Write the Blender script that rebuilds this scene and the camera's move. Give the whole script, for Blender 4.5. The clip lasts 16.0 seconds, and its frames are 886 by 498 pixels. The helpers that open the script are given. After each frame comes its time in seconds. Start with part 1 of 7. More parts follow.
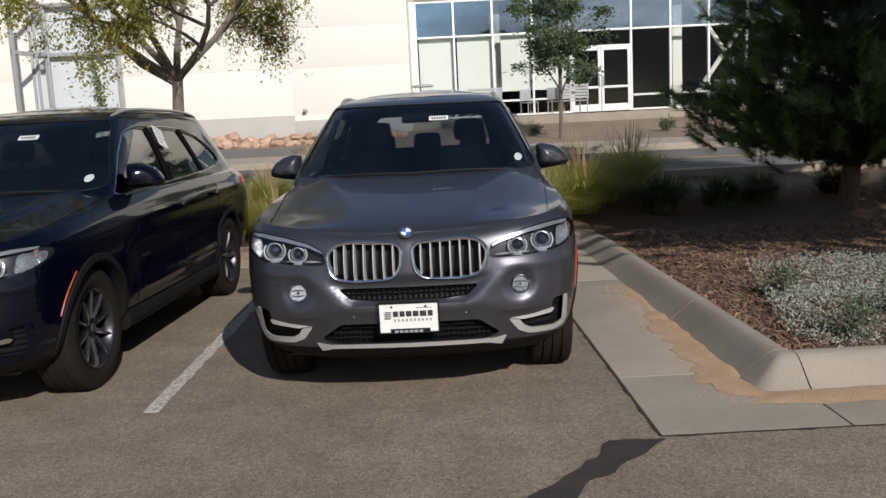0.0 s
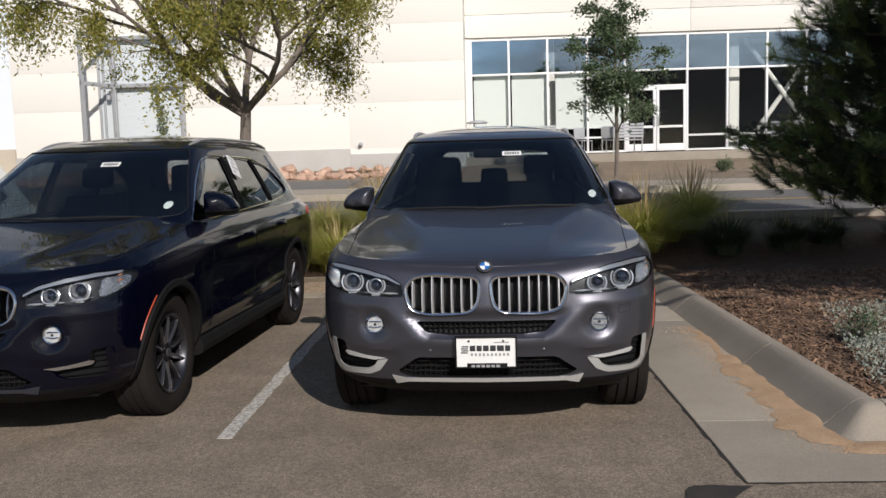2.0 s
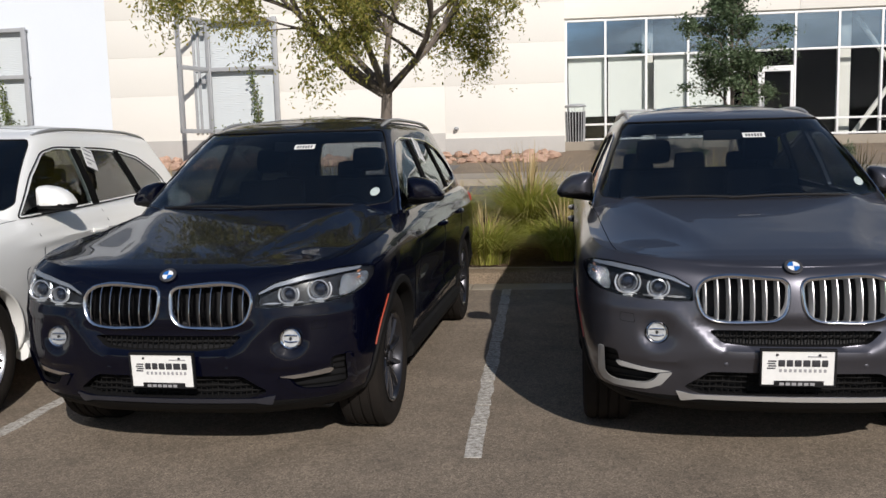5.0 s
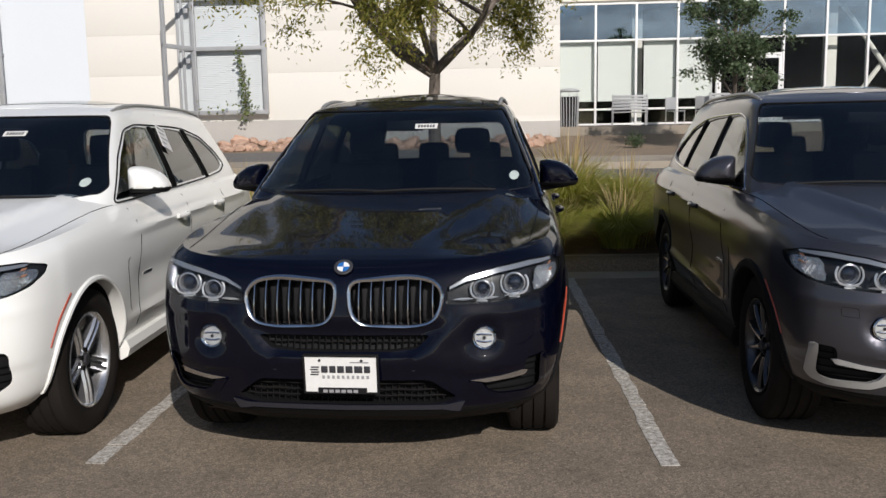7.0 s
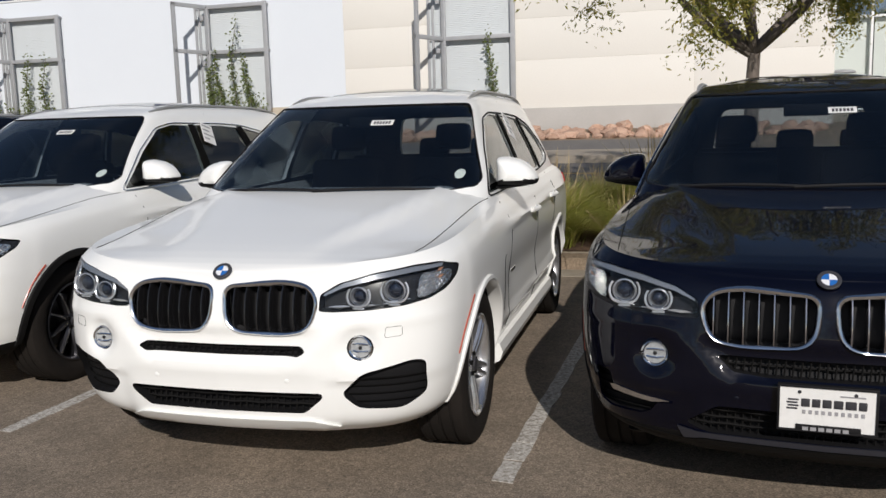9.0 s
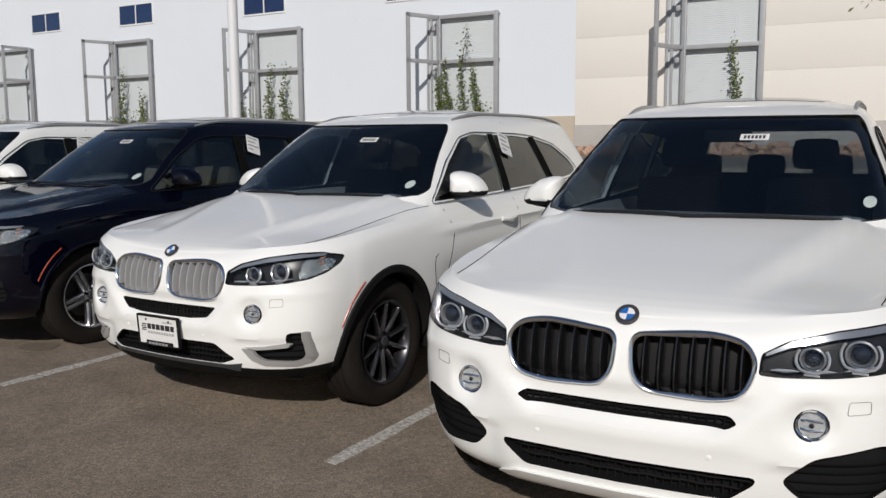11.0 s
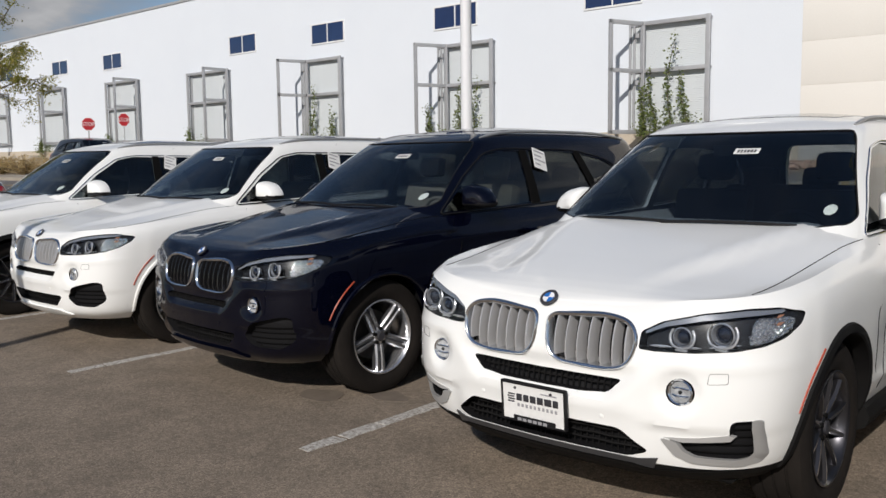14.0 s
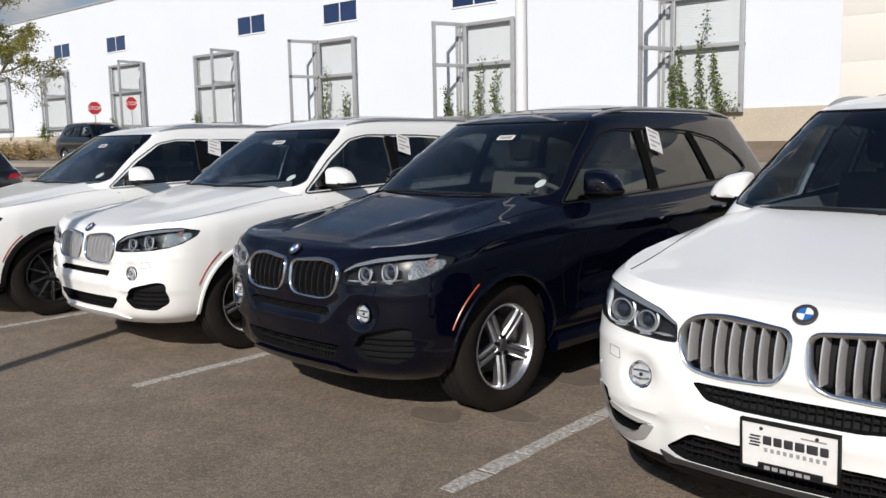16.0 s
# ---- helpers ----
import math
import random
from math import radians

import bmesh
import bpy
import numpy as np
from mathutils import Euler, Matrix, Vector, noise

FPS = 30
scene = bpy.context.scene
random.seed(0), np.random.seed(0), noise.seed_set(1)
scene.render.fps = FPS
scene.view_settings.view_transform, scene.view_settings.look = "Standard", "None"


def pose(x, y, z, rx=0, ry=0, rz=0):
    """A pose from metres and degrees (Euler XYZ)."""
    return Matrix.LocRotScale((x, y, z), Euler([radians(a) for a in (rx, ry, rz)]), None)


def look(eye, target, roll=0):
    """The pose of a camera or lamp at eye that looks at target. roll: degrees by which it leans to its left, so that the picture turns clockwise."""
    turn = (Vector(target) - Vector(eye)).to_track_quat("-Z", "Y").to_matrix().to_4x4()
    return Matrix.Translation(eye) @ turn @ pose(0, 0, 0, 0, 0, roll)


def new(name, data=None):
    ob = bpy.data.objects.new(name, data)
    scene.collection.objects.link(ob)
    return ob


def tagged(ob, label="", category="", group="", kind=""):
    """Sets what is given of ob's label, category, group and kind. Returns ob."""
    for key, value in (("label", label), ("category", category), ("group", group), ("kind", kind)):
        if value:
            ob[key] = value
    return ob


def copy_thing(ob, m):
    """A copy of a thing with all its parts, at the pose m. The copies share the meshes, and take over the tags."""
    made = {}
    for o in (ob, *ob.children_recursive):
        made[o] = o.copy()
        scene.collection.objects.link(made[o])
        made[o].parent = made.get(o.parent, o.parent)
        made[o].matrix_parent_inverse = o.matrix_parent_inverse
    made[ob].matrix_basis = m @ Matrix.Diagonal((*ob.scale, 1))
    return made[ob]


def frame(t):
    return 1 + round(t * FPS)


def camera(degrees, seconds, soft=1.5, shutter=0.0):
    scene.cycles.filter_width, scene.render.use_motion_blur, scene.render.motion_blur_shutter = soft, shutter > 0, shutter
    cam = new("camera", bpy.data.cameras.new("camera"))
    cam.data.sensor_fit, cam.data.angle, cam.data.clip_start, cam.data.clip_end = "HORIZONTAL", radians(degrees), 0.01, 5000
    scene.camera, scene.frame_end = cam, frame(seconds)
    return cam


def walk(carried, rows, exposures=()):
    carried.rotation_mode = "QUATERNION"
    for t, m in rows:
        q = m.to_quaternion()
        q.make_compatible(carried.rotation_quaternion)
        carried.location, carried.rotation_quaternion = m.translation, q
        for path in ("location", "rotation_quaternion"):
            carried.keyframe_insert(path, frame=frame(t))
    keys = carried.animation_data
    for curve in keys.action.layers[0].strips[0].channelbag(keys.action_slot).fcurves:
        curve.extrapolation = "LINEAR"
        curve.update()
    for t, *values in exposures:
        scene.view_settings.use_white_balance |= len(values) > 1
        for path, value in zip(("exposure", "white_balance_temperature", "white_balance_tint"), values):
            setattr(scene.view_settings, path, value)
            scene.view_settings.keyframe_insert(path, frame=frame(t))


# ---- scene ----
cam = camera(55.0, 16.0)
PATH = [
    (0, (0.332, 1.077, 1.509), (0.352, 3.056, 1.221), -2.8),
    (0.5, (0.383, 1.062, 1.502), (0.352, 3.05, 1.278), -2.0),
    (1, (0.401, 1.06, 1.495), (0.256, 3.043, 1.279), -0.9),
    (1.5, (0.328, 1.08, 1.495), (0.206, 3.066, 1.294), -0.9),
    (2, (0.15, 1.089, 1.505), (0.068, 3.077, 1.304), -1.6),
    (2.5, (0.036, 1.159, 1.508), (-0.05, 3.142, 1.264), -1.2),
    (3, (-0.105, 1.321, 1.498), (-0.204, 3.304, 1.259), -1.4),
    (3.5, (-0.257, 1.441, 1.493), (-0.34, 3.421, 1.226), -0.8),
    (4, (-0.509, 1.499, 1.505), (-0.538, 3.483, 1.252), -0.5),
    (4.5, (-0.76, 1.541, 1.523), (-0.863, 3.521, 1.259), -1.9),
    (5, (-0.963, 1.628, 1.517), (-1.184, 3.602, 1.286), -1.5),
    (5.2, (-1.073, 1.685, 1.51), (-1.312, 3.661, 1.319), -2.0),
    (7.3, (-2.247, 1.968, 1.51), (-2.357, 3.945, 1.225), -1.0),
    (7.5, (-2.35, 1.995, 1.52), (-2.485, 3.968, 1.226), -0.7),
    (8, (-2.642, 2.063, 1.529), (-2.867, 4.028, 1.232), -0.6),
    (8.5, (-2.914, 2.115, 1.542), (-3.262, 4.067, 1.277), -1.6),
    (9, (-3.139, 2.272, 1.525), (-3.736, 4.16, 1.242), -1.5),
    (9.5, (-3.347, 2.381, 1.541), (-4.169, 4.187, 1.293), -1.6),
    (10, (-3.602, 2.459, 1.533), (-4.499, 4.224, 1.253), -0.9),
    (10.2, (-3.71, 2.467, 1.544), (-4.589, 4.245, 1.285), -1.1),
    (12.3, (-4.875, 2.664, 1.551), (-6.188, 4.148, 1.277), 0.2),
    (12.5, (-4.977, 2.667, 1.551), (-6.306, 4.136, 1.281), -0.1),
    (13, (-5.256, 2.75, 1.537), (-6.634, 4.177, 1.287), -1.0),
    (13.5, (-5.533, 2.83, 1.542), (-6.955, 4.22, 1.327), -2.2),
    (14, (-5.87, 2.86, 1.545), (-7.178, 4.358, 1.332), -0.7),
    (14.5, (-6.124, 2.869, 1.543), (-7.343, 4.444, 1.357), -0.8),
    (15, (-6.403, 2.941, 1.549), (-7.645, 4.5, 1.388), -2.7),
    (15.5, (-6.647, 2.948, 1.538), (-7.906, 4.486, 1.319), -1.2),
    (16, (-6.953, 2.944, 1.551), (-8.255, 4.44, 1.298), -1.1),
]
walk(cam, [(t, look(eye, target, roll)) for t, eye, target, roll in PATH],
     exposures=[(0, 0.24), (3, 0.22), (5, 0.19), (7.5, 0.10), (9, -0.02), (10, -0.27), (12.5, -0.09), (14.5, -0.01), (15.3, 0.08), (16, 0.19)])

# ---- world, sun ----
SUN_DIR = Vector((0.64, -1.60, 1.0)).normalized()
world = bpy.data.worlds.new("sky")
scene.world = world
world.use_nodes = True
wn, wl = world.node_tree.nodes, world.node_tree.links
wn.clear()
sky = wn.new("ShaderNodeTexSky")
sky.sky_type, sky.sun_disc = "NISHITA", False
sky.sun_elevation = math.asin(SUN_DIR.z)
sky.sun_rotation = math.atan2(SUN_DIR.x, SUN_DIR.y)
sky.altitude, sky.dust_density = 1600, 1.2
wco = wn.new("ShaderNodeTexCoord")
wmap = wn.new("ShaderNodeMapping")
wmap.inputs["Scale"].default_value = (1.6, 1.6, 4.2)
wno = wn.new("ShaderNodeTexNoise")
wno.inputs["Scale"].default_value, wno.inputs["Detail"].default_value, wno.inputs["Roughness"].default_value = 1.7, 9, 0.58
wra = wn.new("ShaderNodeValToRGB")
wra.color_ramp.elements[0].position, wra.color_ramp.elements[1].position = 0.42, 0.60
wcl = wn.new("ShaderNodeTexNoise")
wcl.inputs["Scale"].default_value, wcl.inputs["Detail"].default_value = 3.4, 7
wcr = wn.new("ShaderNodeValToRGB")
wcr.color_ramp.elements[0].position, wcr.color_ramp.elements[1].position = 0.38, 0.68
wcr.color_ramp.elements[0].color, wcr.color_ramp.elements[1].color = (1.10, 1.22, 1.60, 1), (6.0, 6.05, 6.2, 1)
wmi = wn.new("ShaderNodeMix")
wmi.data_type = "RGBA"
wbg = wn.new("ShaderNodeBackground")
wbg.inputs["Strength"].default_value = 0.085
wou = wn.new("ShaderNodeOutputWorld")
wl.new(wco.outputs["Generated"], wmap.inputs["Vector"])
wl.new(wmap.outputs["Vector"], wno.inputs["Vector"])
wl.new(wmap.outputs["Vector"], wcl.inputs["Vector"])
wl.new(wno.outputs["Fac"], wra.inputs["Fac"])
wl.new(wcl.outputs["Fac"], wcr.inputs["Fac"])
wsep = wn.new("ShaderNodeSeparateXYZ")
wlow = wn.new("ShaderNodeMapRange")
wlow.inputs["From Min"].default_value, wlow.inputs["From Max"].default_value = 0.28, 0.55
wlow.inputs["To Min"].default_value, wlow.inputs["To Max"].default_value = 1.0, 0.12
wmul = wn.new("ShaderNodeMath")
wmul.operation = "MULTIPLY"
wl.new(wco.outputs["Generated"], wsep.inputs["Vector"])
wl.new(wsep.outputs["Z"], wlow.inputs["Value"])
wl.new(wra.outputs["Color"], wmul.inputs[0])
wl.new(wlow.outputs["Result"], wmul.inputs[1])
wl.new(wmul.outputs[0], wmi.inputs["Factor"])
wl.new(sky.outputs["Color"], wmi.inputs["A"])
wl.new(wcr.outputs["Color"], wmi.inputs["B"])
wl.new(wmi.outputs["Result"], wbg.inputs["Color"])
wl.new(wbg.outputs["Background"], wou.inputs["Surface"])
sun = new("sun", bpy.data.lights.new("sun", "SUN"))
sun.data.energy, sun.data.angle, sun.data.color = 3.8, radians(0.53), (1.0, 0.932, 0.875)
sun.matrix_world = look(SUN_DIR * 60, (0, 0, 0))


# ---- materials ----
def mat(name, color, rough=0.5, metal=0.0, coat=0.0, second=None, scale=8.0, amount=0.5, bump=0.0, bump_scale=60.0,
        fine=0.0, fine_scale=200.0, spec=0.5, coords="Object", rand=0.0, stretch=None, bump_dist=0.01):
    """A surface with blotches at one scale, grain at a finer one, and relief."""
    m = bpy.data.materials.new(name)
    m.use_nodes = True
    nt = m.node_tree
    n, l = nt.nodes, nt.links
    b = n["Principled BSDF"]
    b.inputs["Base Color"].default_value = (*color, 1)
    b.inputs["Roughness"].default_value = rough
    b.inputs["Metallic"].default_value = metal
    b.inputs["Coat Weight"].default_value = coat
    b.inputs["Coat Roughness"].default_value = 0.03
    b.inputs["Specular IOR Level"].default_value = spec
    tc = n.new("ShaderNodeTexCoord")
    src = tc.outputs[coords]
    if stretch:
        mp = n.new("ShaderNodeMapping")
        mp.inputs["Scale"].default_value = stretch
        l.new(src, mp.inputs["Vector"])
        src = mp.outputs["Vector"]
    col = None
    if second:
        no = n.new("ShaderNodeTexNoise")
        no.inputs["Scale"].default_value, no.inputs["Detail"].default_value, no.inputs["Roughness"].default_value = scale, 8, 0.62
        ra = n.new("ShaderNodeValToRGB")
        ra.color_ramp.elements[0].position, ra.color_ramp.elements[1].position = 0.5 - amount / 2, 0.5 + amount / 2
        ra.color_ramp.elements[0].color, ra.color_ramp.elements[1].color = (*color, 1), (*second, 1)
        l.new(src, no.inputs["Vector"])
        l.new(no.outputs["Fac"], ra.inputs["Fac"])
        col = ra.outputs["Color"]
    if fine:
        fo = n.new("ShaderNodeTexNoise")
        fo.inputs["Scale"].default_value, fo.inputs["Detail"].default_value = fine_scale, 3
        mr = n.new("ShaderNodeMapRange")
        mr.inputs["From Min"].default_value, mr.inputs["From Max"].default_value = 0.3, 0.7
        mr.inputs["To Min"].default_value, mr.inputs["To Max"].default_value = 1 - fine, 1 + fine
        hs = n.new("ShaderNodeHueSaturation")
        l.new(src, fo.inputs["Vector"])
        l.new(fo.outputs["Fac"], mr.inputs["Value"])
        l.new(mr.outputs["Result"], hs.inputs["Value"])
        if col:
            l.new(col, hs.inputs["Color"])
        else:
            hs.inputs["Color"].default_value = (*color, 1)
        col = hs.outputs["Color"]
    if rand:
        oi = n.new("ShaderNodeObjectInfo")
        gi = n.new("ShaderNodeNewGeometry")
        ad = n.new("ShaderNodeMath")
        ad.operation = "ADD"
        fr = n.new("ShaderNodeMath")
        fr.operation = "FRACT"
        mr2 = n.new("ShaderNodeMapRange")
        mr2.inputs["To Min"].default_value, mr2.inputs["To Max"].default_value = 1 - rand, 1 + rand
        hs2 = n.new("ShaderNodeHueSaturation")
        l.new(oi.outputs["Random"], ad.inputs[0])
        l.new(gi.outputs["Random Per Island"], ad.inputs[1])
        l.new(ad.outputs[0], fr.inputs[0])
        l.new(fr.outputs[0], mr2.inputs["Value"])
        l.new(mr2.outputs["Result"], hs2.inputs["Value"])
        if col:
            l.new(col, hs2.inputs["Color"])
        else:
            hs2.inputs["Color"].default_value = (*color, 1)
        col = hs2.outputs["Color"]
    if col:
        l.new(col, b.inputs["Base Color"])
    if bump:
        bo = n.new("ShaderNodeTexNoise")
        bo.inputs["Scale"].default_value, bo.inputs["Detail"].default_value = bump_scale, 6
        bu = n.new("ShaderNodeBump")
        bu.inputs["Strength"].default_value, bu.inputs["Distance"].default_value = bump, bump_dist
        l.new(src, bo.inputs["Vector"])
        l.new(bo.outputs["Fac"], bu.inputs["Height"])
        l.new(bu.outputs["Normal"], b.inputs["Normal"])
    return m


def glass_mat(name, tint, rough=0.0, base=0.04, gloss=(1, 1, 1)):
    """Thin glass: a tinted see-through layer under a clear reflection."""
    m = bpy.data.materials.new(name)
    m.use_nodes = True
    nt = m.node_tree
    n, l = nt.nodes, nt.links
    n.clear()
    tr = n.new("ShaderNodeBsdfTransparent")
    tr.inputs["Color"].default_value = (*tint, 1)
    gl = n.new("ShaderNodeBsdfGlossy")
    gl.inputs["Roughness"].default_value = rough
    gl.inputs["Color"].default_value = (*gloss, 1)
    lw = n.new("ShaderNodeLayerWeight")
    lw.inputs["Blend"].default_value = 0.5
    pw = n.new("ShaderNodeMath")
    pw.operation = "POWER"
    pw.inputs[1].default_value = 5.0
    fr = n.new("ShaderNodeMapRange")
    fr.inputs["To Min"].default_value, fr.inputs["To Max"].default_value = base, 0.9
    l.new(lw.outputs["Facing"], pw.inputs[0])
    l.new(pw.outputs[0], fr.inputs["Value"])
    mx = n.new("ShaderNodeMixShader")
    ou = n.new("ShaderNodeOutputMaterial")
    l.new(fr.outputs["Result"], mx.inputs["Fac"])
    l.new(tr.outputs["BSDF"], mx.inputs[1])
    l.new(gl.outputs["BSDF"], mx.inputs[2])
    l.new(mx.outputs["Shader"], ou.inputs["Surface"])
    return m


def stony(m, scale, low, high, patch_scale=12.0, patch=0.12):
    """Adds small stones of mixed tone and soft patches to a surface."""
    n, l = m.node_tree.nodes, m.node_tree.links
    b = n["Principled BSDF"]
    old = b.inputs["Base Color"].links[0].from_socket
    tc = n.new("ShaderNodeTexCoord")
    vo = n.new("ShaderNodeTexVoronoi")
    vo.inputs["Scale"].default_value = scale
    bw = n.new("ShaderNodeRGBToBW")
    mr = n.new("ShaderNodeMapRange")
    mr.inputs["To Min"].default_value, mr.inputs["To Max"].default_value = low, high
    no = n.new("ShaderNodeTexNoise")
    no.inputs["Scale"].default_value, no.inputs["Detail"].default_value = patch_scale, 6
    mp = n.new("ShaderNodeMapRange")
    mp.inputs["From Min"].default_value, mp.inputs["From Max"].default_value = 0.3, 0.7
    mp.inputs["To Min"].default_value, mp.inputs["To Max"].default_value = 1 - patch, 1 + patch
    mu = n.new("ShaderNodeMath")
    mu.operation = "MULTIPLY"
    hs = n.new("ShaderNodeHueSaturation")
    l.new(tc.outputs["Object"], vo.inputs["Vector"])
    l.new(tc.outputs["Object"], no.inputs["Vector"])
    l.new(vo.outputs["Color"], bw.inputs["Color"])
    l.new(bw.outputs["Val"], mr.inputs["Value"])
    l.new(no.outputs["Fac"], mp.inputs["Value"])
    l.new(mr.outputs["Result"], mu.inputs[0])
    l.new(mp.outputs["Result"], mu.inputs[1])
    l.new(mu.outputs[0], hs.inputs["Value"])
    l.new(old, hs.inputs["Color"])
    l.new(hs.outputs["Color"], b.inputs["Base Color"])
    return m


PAINT_GREY = mat("paint_grey", (0.076, 0.076, 0.091), 0.36, 0.75, 0.6, fine=0.10, fine_scale=900)
PAINT_NAVY = mat("paint_navy", (0.0007, 0.0011, 0.0058), 0.42, 0.0, 0.72, spec=0.04)
PAINT_WHITE = mat("paint_white", (0.85, 0.858, 0.832), 0.30, 0.0, 0.6)
PAINT_BLACK = mat("paint_black", (0.006, 0.006, 0.007), 0.3, 0.0, 1.0)
DARK = mat("dark_plastic", (0.010, 0.010, 0.011), 0.6, spec=0.2, bump=0.15, bump_scale=300, bump_dist=0.002)
BROW = mat("lamp_brow", (0.36, 0.37, 0.40), 0.20, 0.6)
PROJECTOR = mat("projector_glass", (0.010, 0.013, 0.024), 0.06, 0.0, 1.0)
SEAM = mat("shut_line", (0.006, 0.006, 0.006), 0.9, spec=0.05)
TRIM = mat("black_cladding", (0.007, 0.007, 0.0075), 0.7, spec=0.12, second=(0.011, 0.0105, 0.010), scale=9, bump=0.2, bump_scale=500, bump_dist=0.001)
CHROME = mat("chrome", (0.75, 0.76, 0.78), 0.10, 1.0)
SATIN = mat("satin_silver", (0.46, 0.46, 0.45), 0.40, 0.4)
BARS_SILVER = mat("silver_slats", (0.60, 0.60, 0.60), 0.28, 0.5)
BLADE = mat("silver_blade", (0.50, 0.50, 0.49), 0.42, 0.3)
RAIL = mat("satin_roof_rail", (0.42, 0.42, 0.42), 0.38, 0.5)
SKID = mat("silver_skid", (0.70, 0.70, 0.69), 0.30, 0.6)
SKID_DARK = mat("dark_skid", (0.045, 0.046, 0.050), 0.40, 0.3, second=(0.07, 0.07, 0.072), scale=12)
BARS_BLACK_GRILLE = mat("black_grille_slats", (0.010, 0.010, 0.011), 0.22, 0.0, 0.6)
CHROME_DARK = mat("dark_chrome", (0.12, 0.13, 0.17), 0.36, 0.9)
BARS_CHROME = mat("chrome_slats", (0.45, 0.45, 0.47), 0.16, 1.0)
RUBBER = mat("tyre_rubber", (0.009, 0.008, 0.0072), 0.9, spec=0.15, second=(0.020, 0.0165, 0.014), scale=7, amount=0.7, bump=0.25, bump_scale=120, bump_dist=0.004)
RIM_DARK = mat("rim_gunmetal", (0.055, 0.055, 0.062), 0.30, 0.85, 0.3)
RIM_SILVER = mat("rim_silver", (0.62, 0.63, 0.65), 0.26, 0.9, 0.3)
# darker silver for spoke flanks and groove: recess shade put into the colour
RIM_SHADE = mat("rim_recess_shade", (0.20, 0.20, 0.21), 0.40, 0.8)
RIM_FACE = mat("rim_polished_face", (0.58, 0.58, 0.60), 0.22, 0.95)
DISC = mat("brake_disc_iron", (0.10, 0.095, 0.09), 0.45, 0.8)
SCREEN_GLASS = glass_mat("windscreen_glass", (0.62, 0.66, 0.69), base=0.06)
GLASS = glass_mat("car_glass", (0.50, 0.53, 0.53), base=0.06)
GLASS_DARK = glass_mat("car_glass_rear", (0.26, 0.28, 0.28), base=0.06)
GLASS_REAR = glass_mat("car_glass_tail", (0.93, 0.94, 0.93))
LENS = glass_mat("lamp_glass", (0.97, 0.98, 0.98), base=0.02, gloss=(0.5, 0.5, 0.52))
CABIN = mat("cabin_black", (0.009, 0.009, 0.010), 0.85, spec=0.15, bump=0.1, bump_scale=150, bump_dist=0.003)
SEAT_DARK = mat("seat_leather_black", (0.006, 0.006, 0.007), 0.8, spec=0.1, bump=0.2, bump_scale=90, bump_dist=0.004)
SEAT_BEIGE = mat("seat_leather_beige", (0.42, 0.37, 0.29), 0.5, bump=0.2, bump_scale=90, bump_dist=0.004)
LAMP_HOUSE = mat("lamp_reflector", (0.70, 0.71, 0.74), 0.16, 0.62)
HOUSING = mat("lamp_housing", (0.010, 0.010, 0.012), 0.30, 0.0, second=(0.024, 0.025, 0.030), scale=26, amount=0.35, spec=0.3)
FOG_BOWL = mat("fog_lamp_bowl", (0.80, 0.81, 0.82), 0.22, 0.35, second=(0.55, 0.56, 0.58), scale=55, amount=0.3)
LAMP_FACET = mat("lamp_facets", (0.50, 0.50, 0.52), 0.12, 0.9, second=(0.85, 0.85, 0.86), scale=60, amount=0.3, bump=0.6, bump_scale=90, bump_dist=0.006)
AMBER = mat("amber_reflector", (0.38, 0.06, 0.026), 0.3, 0, 0.4)
AMBER_DULL = mat("amber_bulb_cover", (0.42, 0.20, 0.12), 0.4, 0.2)
TAIL_RED = mat("tail_lamp_red", (0.45, 0.01, 0.015), 0.18, 0, 0.8)
STICKER = mat("sticker_pale", (0.36, 0.44, 0.42), 0.6, second=(0.55, 0.60, 0.58), scale=60)
PAPER = mat("paper_white", (0.78, 0.78, 0.76), 0.6, second=(0.70, 0.70, 0.68), scale=30)
INK = mat("ink_dark", (0.03, 0.03, 0.035), 0.6)
INK_GREY = mat("ink_grey", (0.30, 0.30, 0.31), 0.6)
BADGE_BLUE = mat("badge_blue", (0.02, 0.13, 0.42), 0.25, 0, 0.8)
BADGE_WHITE = mat("badge_white", (0.75, 0.76, 0.78), 0.25, 0, 0.8)


# ---- mesh tools ----
from mathutils.bvhtree import BVHTree
from mathutils.geometry import delaunay_2d_cdt


def shade(bm, angle=35):
    bmesh.ops.recalc_face_normals(bm, faces=bm.faces[:])
    lim = radians(angle)
    for f in bm.faces:
        f.smooth = True
    for e in bm.edges:
        if len(e.link_faces) != 2 or e.calc_face_angle(0) > lim:
            e.smooth = False


def mesh(name, bm, material, angle=35, recalc=True):
    me = bpy.data.meshes.new(name)
    if recalc:
        shade(bm, angle)
    bm.to_mesh(me)
    bm.free()
    for m in (material if isinstance(material, (list, tuple)) else [material]):
        me.materials.append(m)
    return me


def part(name, bm, material, parent=None, label="", m=None, angle=35):
    """One mesh object under a thing or a part; bm may be a bmesh or a finished mesh."""
    me = mesh(name, bm, material, angle) if isinstance(bm, bmesh.types.BMesh) else bm
    ob = new(name, me)
    if parent is not None:
        ob.parent = parent
    if m is not None:
        ob.matrix_basis = m
    if label:
        tagged(ob, label)
    return ob


def thing(name, m, label, category, group="", kind=""):
    ob = new(name)
    ob.empty_display_size = 0.2
    ob.matrix_basis = m
    return tagged(ob, label, category, group, kind)


